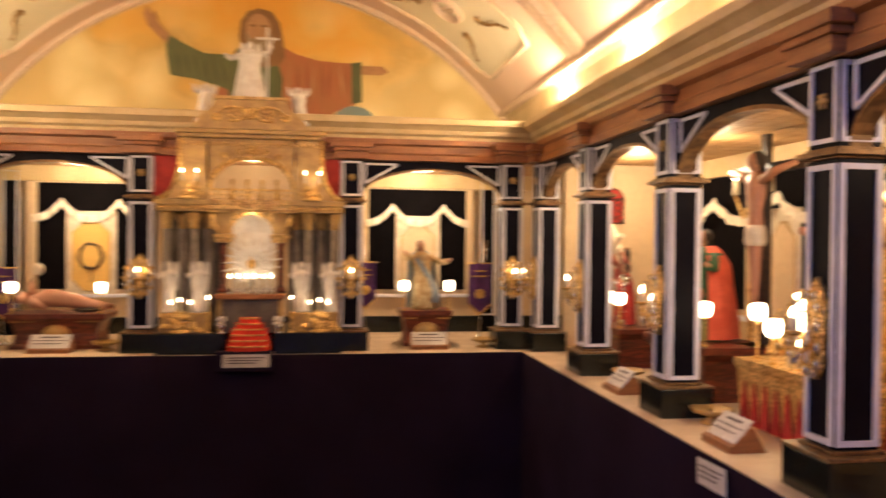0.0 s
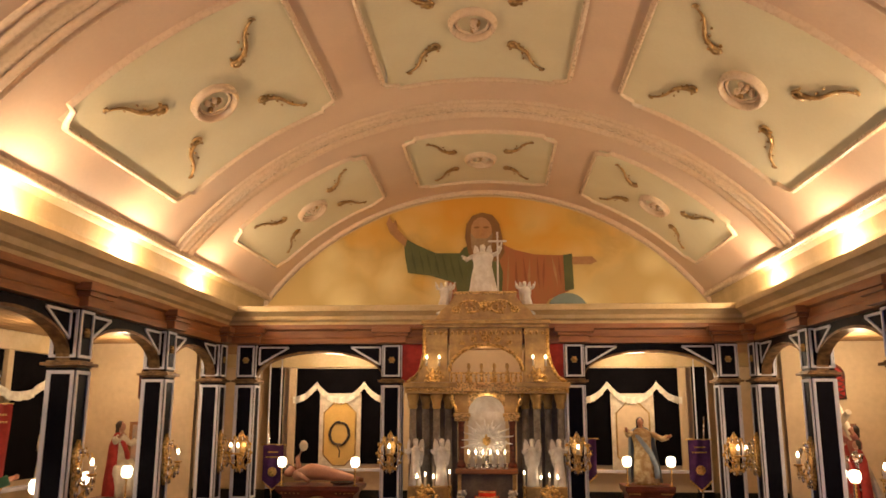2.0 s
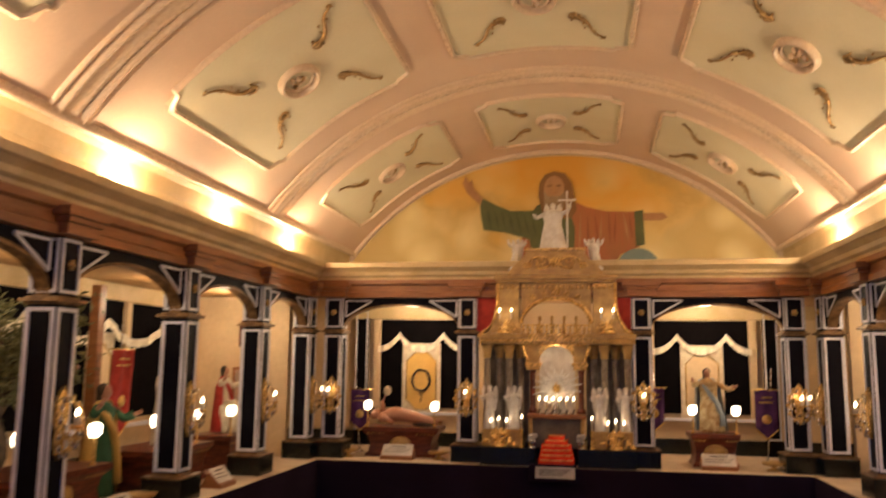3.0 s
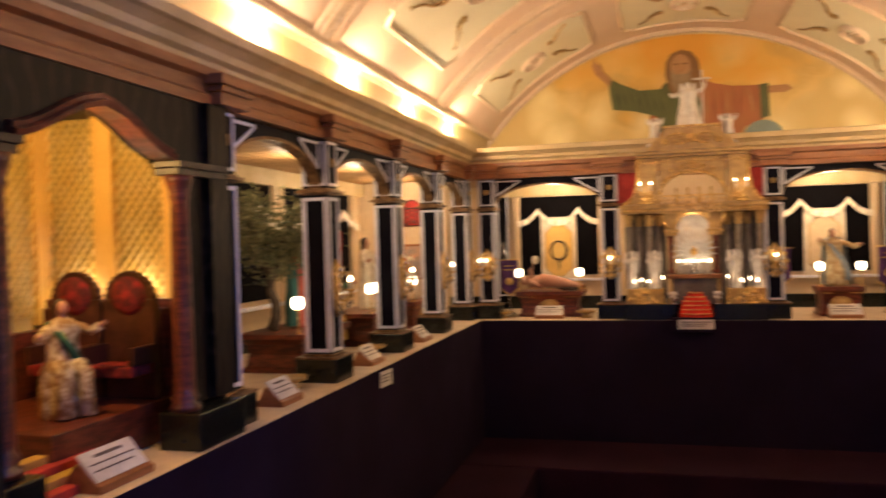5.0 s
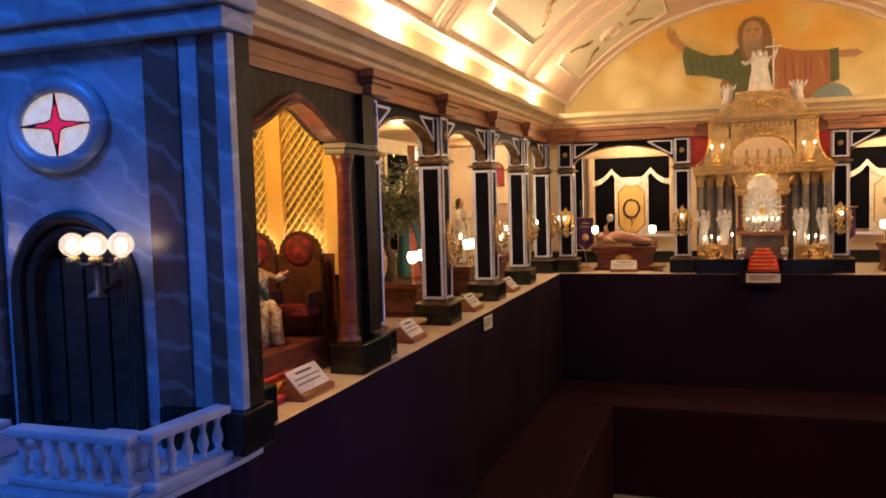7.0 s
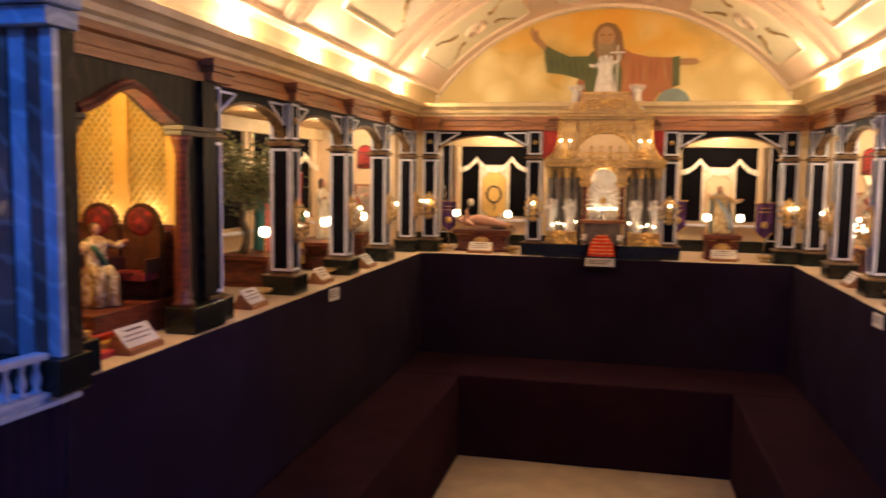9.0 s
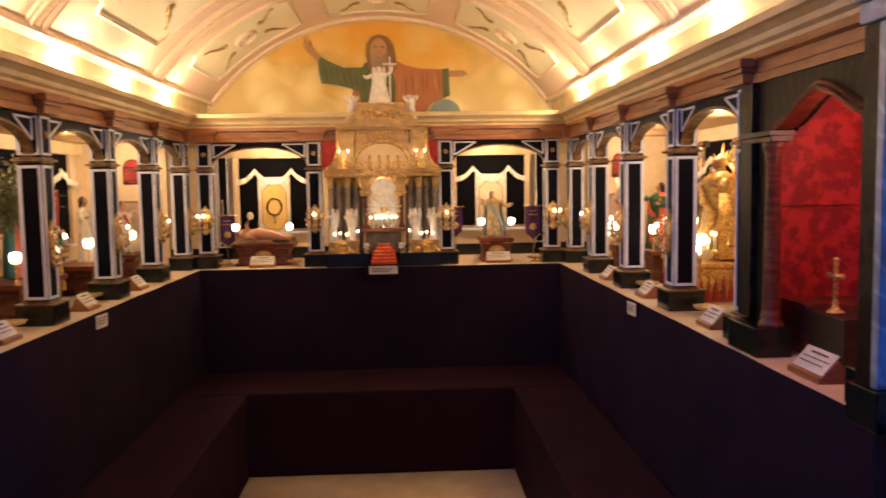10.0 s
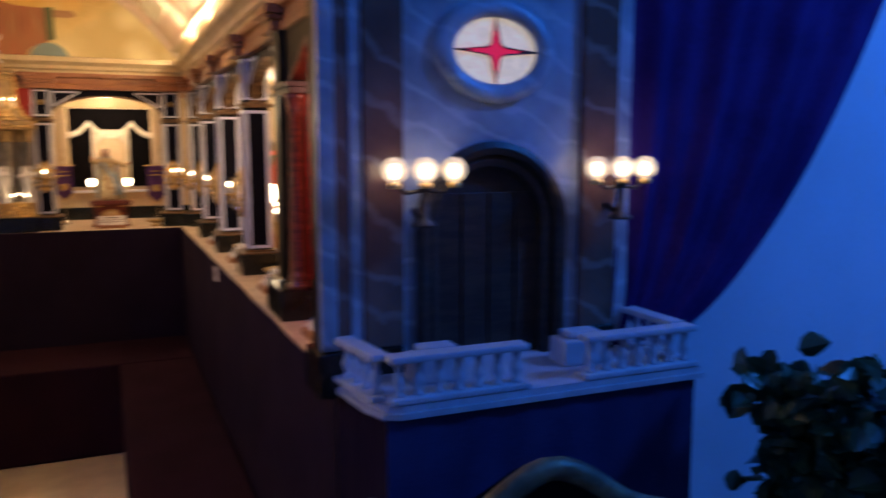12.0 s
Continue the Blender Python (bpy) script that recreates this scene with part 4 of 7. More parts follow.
# ---------------------------------------------------------------- figures: plain carved shapes, one mesh each
def statue(m, h, mats, label, lean=0.0, arms=((0.5, 0.2), (0.5, 0.2)), hair=True, wide=1.0, wings=False, seated=False, cloak=False, group=""):
    """A robed figure of height h, plain: mats is robe, skin, hair, second cloth."""
    bm = new_bm()
    k = h
    w = 0.15 * k * wide
    prof = [(1.00, 0.0), (1.02, 0.04), (0.92, 0.20), (0.80, 0.40), (0.70, 0.52), (0.72, 0.62), (0.82, 0.72), (0.80, 0.78), (0.46, 0.825), (0.22, 0.845)]
    if seated:
        prof = [(1.15, 0.0), (1.20, 0.05), (1.25, 0.25), (1.18, 0.40), (0.80, 0.50), (0.78, 0.62), (0.88, 0.74), (0.80, 0.79), (0.46, 0.83), (0.22, 0.85)]
    n = 32
    rows = []
    for r, z in prof:
        row = []
        for i in range(n):
            a = math.tau * i / n
            fold = 1 + 0.15 * (math.sin(7 * a + 2.0 + 3 * z) + 0.4 * math.sin(13 * a + 5 * z)) * max(0.0, 0.72 - z)
            dy = -0.05 * k * (1 - z) if seated and z < 0.45 else 0
            row.append((w * r * fold * math.cos(a) + lean * z * k, 0.72 * w * r * fold * math.sin(a) + dy, z * k))
        rows.append(row)
    rings(bm, rows, mi=0)
    hx = lean * 0.92 * k
    tube(bm, [(lean * 0.82 * k, 0, 0.82 * k), (hx, -0.004 * k, 0.88 * k)], 0.034 * k, 8, mi=1)
    ball(bm, (hx, -0.008 * k, 0.925 * k), (0.050 * k, 0.058 * k, 0.068 * k), 12, mi=1)
    if hair:
        ball(bm, (hx, 0.016 * k, 0.938 * k), (0.062 * k, 0.060 * k, 0.070 * k), 10, mi=2)
        ball(bm, (hx, 0.034 * k, 0.875 * k), (0.055 * k, 0.035 * k, 0.070 * k), 10, mi=2)
    for sx, (out, up) in zip((-1, 1), arms):
        sh = Vector((sx * 0.105 * k * wide + lean * 0.76 * k, 0, 0.765 * k))
        el = sh + Vector((sx * 0.13 * k * out, -0.05 * k, (-0.13 + 0.20 * up) * k))
        ha = el + Vector((sx * 0.07 * k * out, -0.11 * k, (0.02 + 0.16 * up) * k))
        tube(bm, [sh, (sh + el) / 2, el, (el * 0.4 + ha * 0.6)], [0.040 * k, 0.044 * k, 0.042 * k, 0.046 * k], 9, mi=0)
        tube(bm, [el, (el + ha) / 2, ha], [0.024 * k, 0.022 * k, 0.017 * k], 8, mi=1)
        ball(bm, ha, 0.024 * k, 8, mi=1)
    if seated:
        for sx in (-1, 1):
            tube(bm, [(sx * 0.07 * k, 0.0, 0.40 * k), (sx * 0.085 * k, -0.14 * k, 0.42 * k), (sx * 0.09 * k, -0.21 * k, 0.38 * k), (sx * 0.095 * k, -0.22 * k, 0.20 * k), (sx * 0.10 * k, -0.21 * k, 0.02 * k)], [0.085 * k, 0.080 * k, 0.070 * k, 0.065 * k, 0.085 * k], 12, mi=0)
    # a fold of second cloth from one shoulder across the body
    if not wings:
        yb = -0.19 * k if seated else -0.105 * k * wide
        tube(bm, [(-0.10 * k * wide + lean * 0.78 * k, 0.02 * k, 0.80 * k), (-0.06 * k + lean * 0.7 * k, -0.085 * k * wide, 0.70 * k), (0.03 * k + lean * 0.55 * k, -0.10 * k * wide, 0.56 * k), (0.10 * k + lean * 0.45 * k, -0.07 * k, 0.46 * k), (0.11 * k * wide, yb, 0.28 * k), (0.12 * k * wide, yb, 0.10 * k)], [0.030 * k, 0.034 * k, 0.040 * k, 0.044 * k, 0.036 * k, 0.045 * k], 8, mi=3)
    if cloak:
        rows = []
        for r, z in ((1.25, 0.02), (1.22, 0.2), (1.08, 0.45), (0.98, 0.68), (0.60, 0.82), (0.40, 0.85)):
            row = []
            for i in range(13):
                a = math.radians(-25 + 230 * i / 12)
                f = 1 + 0.08 * math.sin(9 * a) * (1 - z)
                row.append((w * 1.06 * r * f * math.cos(a) + lean * z * k, 0.85 * w * r * f * math.sin(a), z * k))
            rows.append(row)
        rings(bm, rows, closed=False, mi=3, cap=False)
    if wings:
        for sx in (-1, 1):
            pts = [(0.02, 0.74), (0.10, 0.96), (0.16, 1.00), (0.19, 0.88), (0.185, 0.66), (0.15, 0.46), (0.11, 0.38), (0.09, 0.50), (0.04, 0.60)]
            prism(bm, [(sx * x * k + lean * k * 0.8, z * k) for x, z in pts], pose(0, 0.06 * k, 0), 0.02 * k, mi=0)
    return solid("statue", bm, mats, label, "statue", m, group)


statue(place("L", 0.46, 0.20, SH + 0.0902, -25), 0.235, [mat("brocade_robe", (0.62, 0.50, 0.30), 0.55, second=(0.30, 0.17, 0.06), scale=45, mix=0.3), SKIN, HAIR, GREEN], "seated carved figure in cream robe with green sash", seated=True, arms=((0.7, 0.15), (0.9, 0.35)), wide=1.15)


def crucifix(m, h=0.11):
    c = thing("standing_cross", m, "small gilt standing cross on a stepped foot", "cross")
    bm = new_bm()
    lathe(bm, [(0.022, 0), (0.022, 0.006), (0.014, 0.010), (0.006, 0.022), (0.009, 0.03), (0.004, 0.038)], 12)
    part("foot", bm, GOLD, c)
    one("upright", c, GOLD, [(-0.005, 0.005, -0.004, 0.004, 0.036, h)], 0.001)
    bm = new_bm()
    tube(bm, [(-0.028, 0, h * 0.72), (0.028, 0, h * 0.72)], 0.005, 8)
    for p in ((-0.030, 0, h * 0.72), (0.030, 0, h * 0.72), (0, 0, h + 0.003)):
        ball(bm, p, 0.008, 8)
    part("crossbar", bm, GOLD, c)
    return c


crucifix(place("R", 0.470, 0.115, SH + 0.131), 0.135)
one_thing("side_table", place("R", 0.465, 0.145), [(-0.09, 0.09, -0.06, 0.08, 0.0, 0.13)], DARKWOOD, "dark covered side table in the niche", "table")


def placard(m, w=0.165, group="placards before the floats", tall=0.062):
    """A printed card leaning on a small wooden wedge."""
    c = thing("placard", m, "printed white card on a small wooden stand", "sign", group)
    bm = new_bm()
    prism(bm, [(-0.040, 0.0), (0.040, 0.0), (0.012, 0.050), (0.004, 0.050), (-0.032, 0.016), (-0.040, 0.014)], pose(-w / 2, 0, 0, 0, 0, 90), -w)
    part("stand", bm, WOOD, c, "red-brown wedge")
    sl = pose(0, -0.029, 0.018, -42)
    bm = new_bm()
    bx(bm, -w / 2 + 0.004, w / 2 - 0.004, -0.0015, 0.0015, 0.0, tall)
    bmesh.ops.transform(bm, matrix=sl, verts=bm.verts)
    part("card", bm, PAPER, c)
    for k, (a, b) in enumerate(((-0.25, 0.25), (-0.40, 0.40), (-0.40, 0.30))):
        bm = new_bm()
        z = tall * (0.74 - 0.22 * k)
        bx(bm, a * w, b * w, -0.0024, -0.0016, z, z + (0.006 if k == 0 else 0.003))
        bmesh.ops.transform(bm, matrix=sl, verts=bm.verts)
        part("text_bar", bm, INK, c)
    return c


p0 = placard(place("L", 0.345, 0.005), 0.15)
copy_thing(p0, place("R", 0.34, 0.005))
p1 = placard(place("L", 1.05, 0.02), 0.122)
for side, a, d in (("R", 1.02, 0.02), ("L", 1.72, 0.02), ("R", 1.72, 0.02), ("L", 2.34, 0.02), ("R", 2.34, 0.02)):
    copy_thing(p1, place(side, a, d))
for a in (-0.715, 0.705):
    copy_thing(p0, place("B", a, 0.03))


def pinned_card(m, w=0.09, h=0.055):
    c = thing("pinned_card", m, "small printed card pinned to the cloth", "sign", "cards on the cloth")
    one("card", c, PAPER, [(-w / 2, w / 2, -0.002, 0.0, 0, h)])
    for k in range(3):
        one("text_bar", c, INK, [(-w * 0.4, w * (0.4 - 0.1 * k), -0.0028, -0.0021, h * (0.7 - 0.2 * k), h * (0.7 - 0.2 * k) + 0.004)])
    return c


k0 = pinned_card(pose(CX - 1.045, 1.62, 0.992, 0, 2, 90), 0.115, 0.052)
copy_thing(k0, pose(CX + 1.045, 1.62, 0.992, 0, -2, -90))
pinned_card(pose(CX + 0.012, 3.083, 1.016), 0.165, 0.047)

# ---------------------------------------------------------------- chapel front with its terrace, on both sides
STAINED = mat("lit_pearl_glass", (0.90, 0.76, 0.58), 0.3, second=(0.55, 0.48, 0.40), scale=40, glow=0.32, bump=0.5, grain=150)
RUBY = glowing("lit_ruby_glass", (0.62, 0.012, 0.05), 0.55)
LEAD = mat("lead_came", (0.03, 0.03, 0.04), 0.5, 0.5)


def front(s, far):
    """Marble front of the chapel on one side (s = -1 west, 1 east): local x grows away from the nave, front at y = 0."""
    c = thing("chapel_front", pose(CX, -0.07, SH), "grey veined marble chapel front with brown marble pilasters", "facade", "chapel fronts")

    def X(a, b):
        return sorted((s * a, s * b))

    def slab(name, a, b, y0, y1, z0, z1, mt, bev=0.002, label=""):
        x = X(a, b)
        return one(name, c, mt, [(x[0], x[1], y0, y1, z0, z1)], bev, label)

    dc, dr, dz = 1.355 + far * 0.5, 0.150, 0.295      # door: middle, half width, springing
    rc, rz, ra, rb = 1.354 + far * 0.72, 0.619, 0.091, 0.065   # oval window
    e = far * 0.35
    # wall with the door opening cut through
    bm = new_bm()
    a0, a1, top = 1.1685 + e, 1.545 + e, 0.76
    n = 16
    arc = [(dc - dr * math.cos(math.pi * k / n), dz + dr * math.sin(math.pi * k / n)) for k in range(n + 1)]
    prism(bm, [(s * x, z) for x, z in [(a0, 0), (dc - dr, 0)] + arc + [(dc + dr, 0), (a1, 0), (a1, top), (a0, top)]], pose(0, 0, 0), 0.06)
    part("wall", bm, GREYM, c)
    slab("corner_strip", 1.014, 1.044, -0.012, 0.010, 0.08, 0.76, GREYM, 0.003)
    slab("corner_return", 1.016, 1.044, 0.0102, 0.06, 0.08, 0.76, DARKM, 0.0, "black marble return")
    slab("inlay_strip", 1.0445, 1.070 + e * 0.4, -0.006, 0.06, 0.08, 0.76, BROWNM, 0.0, "narrow brown marble inlay")
    slab("inner_strip", 1.0705 + e * 0.4, 1.0925 + e, -0.010, 0.06, 0.08, 0.76, GREYM, 0.002)
    slab("pilaster", 1.093 + e, 1.168 + e, -0.016, 0.06, 0.08, 0.76, BROWNM, 0.003, "brown veined marble pilaster")
    slab("pilaster", 1.546 + e, 1.625 + e, -0.016, 0.06, 0.08, 0.76, BROWNM, 0.003, "brown veined marble pilaster")
    slab("corner_strip", 1.626 + e, 1.665 + e, -0.004, 0.06, 0.0, 0.76, GREYM)
    slab("pilaster_foot", 1.093 + e, 1.164 + e, -0.024, 0.05, 0.0, 0.08, GREENM, 0.003, "dark green marble foot")
    slab("pilaster_foot", 1.546 + e, 1.625 + e, -0.024, 0.05, 0.0, 0.08, GREENM, 0.003, "dark green marble foot")
    slab("corner_plinth", 1.004, 1.0925 + e, -0.03, 0.075, 0.0, 0.079, GREENM, 0.003, "black marble plinth")
    slab("cornice", 1.004, 1.68, -0.04, 0.06, 0.762, 0.80, GREYM, 0.004)
    slab("cornice", 0.992, 1.69, -0.06, 0.06, 0.802, 0.90, GREYM, 0.008)
    slab("attic", 1.014, 1.67, -0.02, 0.06, 0.902, 1.70, GREYM, 0.004)
    # door
    bm = new_bm()
    prism(bm, [(s * (dc - dr - 0.002), 0)] + [(s * x, z) for x, z in arc] + [(s * (dc + dr + 0.002), 0)], pose(0, 0.035, 0), 0.02)
    door = part("door", bm, DARKWOOD, c, "black wooden arched door")
    for r, y in ((dr, -0.010), (dr - 0.022, 0.004)):
        bm = new_bm()
        line = [(dc - r, 0.0), (dc - r, dz * 0.5)] + [(dc - r * math.cos(math.pi * k / 20), dz + r * math.sin(math.pi * k / 20)) for k in range(21)] + [(dc + r, dz * 0.5), (dc + r, 0.0)]
        rows = []
        for i, (x, z) in enumerate(line):
            nx, nz = (x - dc) / max(r, 1e-6), max(z - dz, 0) / r
            rows.append([(s * (x + nx * o), yy, z + nz * o) for o, yy in ((-0.016, 0.034), (-0.016, y), (-0.004, y - 0.006), (0.008, y), (0.008, 0.034))])
        rings(bm, rows, smooth=False)
        part("door_moulding", bm, DARKWOOD, c, "black stepped door moulding")
    for k in range(4):
        x = X(dc - 0.11 + 0.058 * k, dc - 0.11 + 0.058 * k + 0.052)
        ob = one("board", door, DARKWOOD, [(x[0], x[1], 0.026, 0.0345, 0.02, dz + 0.06)], 0.002)
    # oval stained window
    def ring(name, r0, r1, y0, y1, mt, label=""):
        bm = new_bm()
        rows = []
        for k in range(41):
            a = math.tau * k / 40
            rows.append([(s * (rc + (ra + o) * math.cos(a)), y, rz + (rb + o) * math.sin(a)) for o, y in ((r0, y1), (r0, y0), ((r0 + r1) / 2, y0 - 0.006), (r1, y0), (r1, y1))])
        rings(bm, rows, cap=False)
        return part(name, bm, mt, c, label)
    ring("window_surround", -0.004, 0.031, -0.014, 0.0, GREYM, "moulded oval surround")
    bm = new_bm()
    prism(bm, [(s * (rc + ra * math.cos(math.tau * k / 32)), rz + rb * math.sin(math.tau * k / 32)) for k in range(32)], pose(0, -0.006, 0), 0.004)
    pane = part("pane", bm, STAINED, c, "lit pearly glass pane")
    star = []
    for k in range(16):
        a = math.tau * k / 16
        f = (0.95, 0.25, 0.20, 0.25)[k % 4]
        star.append((s * (rc + ra * f * math.cos(a)), rz + rb * f * math.sin(a)))
    bm = new_bm()
    prism(bm, star, pose(0, -0.009, 0), 0.002)
    part("star_pane", bm, RUBY, pane, "ruby glass star")
    for i in range(4):
        a = math.tau * i / 4
        bm = new_bm()
        tube(bm, [(s * (rc + ra * 0.55 * math.cos(a)), -0.0095, rz + rb * 0.55 * math.sin(a)), (s * (rc + ra * math.cos(a)), -0.0095, rz + rb * math.sin(a))], 0.0018, 6)
        part("lead_strip", bm, LEAD, pane)
    bm = new_bm()
    tube(bm, [(x, -0.0095, z) for x, z in star + star[:1]], 0.0016, 6)
    part("lead_strip", bm, LEAD, pane)
    return c


def lantern(m):
    """Lamp bracket with three lit globes."""
    c = thing("globe_lamp", m, "black lamp bracket with three lit glass globes", "lamp", "globe lamps on the chapel fronts")
    bm = new_bm()
    lathe(bm, [(0.022, -0.10), (0.022, -0.095), (0.008, -0.085), (0.006, -0.03), (0.010, -0.02)], 10, (0, 0, 0))
    tube(bm, [(0, 0.055, -0.075), (0, 0.02, -0.085), (0, 0, -0.08)], 0.006, 8)
    tube(bm, [(-0.056, 0, -0.022), (-0.035, 0, -0.040), (0, 0, -0.035), (0.035, 0, -0.040), (0.056, 0, -0.022)], 0.004, 8)
    part("arm", bm, DARKWOOD, c)
    for x, z, y in ((-0.056, 0.0, 0.0), (0, 0.0, -0.004), (0.056, 0.0, 0.0)):
        bm = new_bm()
        rows = []
        for q in range(13):
            b_ = math.pi * (q + 0.1) / 12.2 - math.pi / 2
            rows.append([(x + 0.0225 * (1 + 0.03 * (i % 2)) * math.cos(b_) * math.cos(math.tau * i / 24), y + 0.0225 * (1 + 0.03 * (i % 2)) * math.cos(b_) * math.sin(math.tau * i / 24), z + 0.0225 * math.sin(b_)) for i in range(24)])
        rings(bm, rows)
        g = part("globe", bm, GLOBE, c, "ribbed lit glass globe")
        bm = new_bm()
        ball(bm, (x, y, z - 0.002), (0.009, 0.009, 0.012), 10)
        part("bulb", bm, BULB, g, "lit bulb")
        bm = new_bm()
        lathe(bm, [(0.012, -0.032), (0.013, -0.024), (0.008, -0.022)], 10, (x, y, z))
        part("collar", bm, GOLD, g)
    return c


def balustrade(name, m, length, tall=1.0, group="balustrades of the terraces"):
    c = thing(name, m @ Matrix.Diagonal((1, 1, tall, 1)), "white stone balustrade with turned balusters", "balustrade", group)
    one("rail", c, BAL, [(0, length, -0.018, 0.018, 0.064, 0.076)], 0.004)
    one("footing", c, BAL, [(0, length, -0.020, 0.020, 0.0, 0.010)], 0.003)
    n = max(2, int(length / 0.033))
    for k in range(n):
        x = length * (k + 0.5) / n
        bm = new_bm()
        lathe(bm, [(0.009, 0.010), (0.009, 0.014), (0.005, 0.018), (0.0100, 0.030), (0.009, 0.037), (0.0045, 0.050), (0.0065, 0.057), (0.008, 0.060), (0.008, 0.064)], 10, (x, 0, 0))
        part("baluster", bm, BAL, c)
    return c


BAL = mat("white_stone", (0.46, 0.49, 0.55), 0.6, second=(0.38, 0.41, 0.47), scale=20)
for s in (-1, 1):
    front(s, 0.08 if s < 0 else 0.0)
    for u in ((1.278, 1.66) if s < 0 else (1.189, 1.601)):
        zl = 1.439 if s < 0 else 1.453
        lantern(pose(CX + s * u, -0.135, zl))
        lamp("globe_light", "POINT", pose(CX + s * u, -0.168, zl), 0.09, AMBER, 0.02)
    fy = -0.296 if s < 0 else -0.256         # line of the front balusters
    bm = new_bm()
    foot = [(1.030, 0.0), (1.030, -0.06), (1.048, fy + 0.035), (1.066, fy - 0.012), (1.090, fy - 0.024), (1.697, fy - 0.024), (1.697, 0.0)]
    low = 1.026 if s < 0 else 1.060
    for za, zb, o in ((low, low + 0.010, 0.0), (low + 0.0105, low + 0.022, -0.006)):
        va = [bm.verts.new((CX + s * (u - (o if u < 1.2 else -o)), y - o * (y < -0.1), za)) for u, y in foot]
        vb = [bm.verts.new((v.co.x, v.co.y, zb)) for v in va]
        bm.faces.new(va), bm.faces.new(vb[::-1])
        for q in range(len(foot)):
            bm.faces.new((va[q], va[(q + 1) % len(foot)], vb[(q + 1) % len(foot)], vb[q]))
    solid("terrace", bm, BAL, "white stone terrace slab before the chapel front", "terrace", kind="structure")
    z, tall = low + 0.0225, 1.26 if s < 0 else 1.04
    balustrade("balustrade", pose(CX + s * 1.076, fy, z, 0, 0, 0 if s > 0 else 180), 0.25, tall)
    balustrade("balustrade", pose(CX + s * 1.44, fy, z, 0, 0, 0 if s > 0 else 180), 0.245, tall)
    side_run = math.hypot(fy + 0.10, 0.020)
    balustrade("balustrade", pose(CX + s * 1.068, fy + 0.012, z, 0, 0, 90 + s * math.degrees(math.atan2(0.020, -fy - 0.10))), side_run - 0.006, tall)
    balustrade("balustrade", pose(CX + s * 1.672, fy + 0.024, z, 0, 0, 90), -fy - 0.08, tall)
    for u in (1.20, 1.50):
        one_thing("stone_block", pose(CX + s * u, fy + 0.10, z), [(-0.05, 0.05, -0.03, 0.03, 0, 0.050), (-0.035, 0.035, -0.022, 0.022, 0.0502, 0.064)], BAL, "white stone block on the terrace", "block", 0.006)
    hanging(*((CX + 1.685, fy - 0.012, CX + 1.07, fy - 0.012) if s > 0 else (CX - 1.07, fy - 0.012, CX - 1.685, fy - 0.012)), low - 0.001, "cloth_under_terrace", NAVY, "navy cloth hanging under the terrace", 3)
    # same cloth as in front; the darker material puts in its shaded sides
    hanging(*((CX + 1.07, fy - 0.012, CX + 1.055, -0.022) if s > 0 else (CX - 1.055, -0.022, CX - 1.07, fy - 0.012)), low - 0.001, "cloth_beside_terrace", CLOTH, "navy cloth hanging under the terrace", 2)
    hanging(*((CX + 1.685, -0.022, CX + 1.685, fy - 0.012) if s > 0 else (CX - 1.685, fy - 0.012, CX - 1.685, -0.022)), low - 0.001, "cloth_beside_terrace", CLOTH, "navy cloth hanging under the terrace", 2)

# velvet curtain gathered beside the chapel front, on the pale wall
bm = new_bm()


def drape(u, v):
    edge = 1.78 + 1.0 * v ** 0.7
    x = 1.60 + (edge - 1.60) * u
    fold = 0.018 * math.sin(24 * u + 2.0 * v) * (0.3 + 0.7 * v) + 0.008 * math.sin(51 * u + 5 * v)
    return (CX + x, -0.075 + fold + 0.03 * u, 1.07 + 1.9 * (0.42 * v * v + 0.58 * v))


sheet(bm, 70, 36, drape, thick=0.006)
solid("curtain", bm, VELVET, "deep blue velvet curtain gathered to one side", "curtain", kind="")

# ---------------------------------------------------------------- small fittings
def candle_into(bm_wax, bm_flame, x, y, z, h, r=0.005):
    lathe(bm_wax, [(r, 0), (r, h), (r * 0.5, h + 0.001)], 8, (x, y, z))
    lathe(bm_flame, [(0.0012, 0.0), (r * 0.75, 0.004), (r * 0.65, 0.009), (0.0005, 0.017)], 8, (x, y, z + h + 0.001))


def candle(parent, x, y, z, h, r=0.005):
    a, b = new_bm(), new_bm()
    candle_into(a, b, x, y, z, h, r)
    c = part("candle", a, WAX, parent, "white wax candle")
    part("flame", b, FLAME, c, "lit flame bulb")


CRYSTAL = mat("cut_glass", (0.92, 0.90, 0.86), 0.06, 0.85, second=(0.55, 0.50, 0.42), scale=120, bump=0.2)


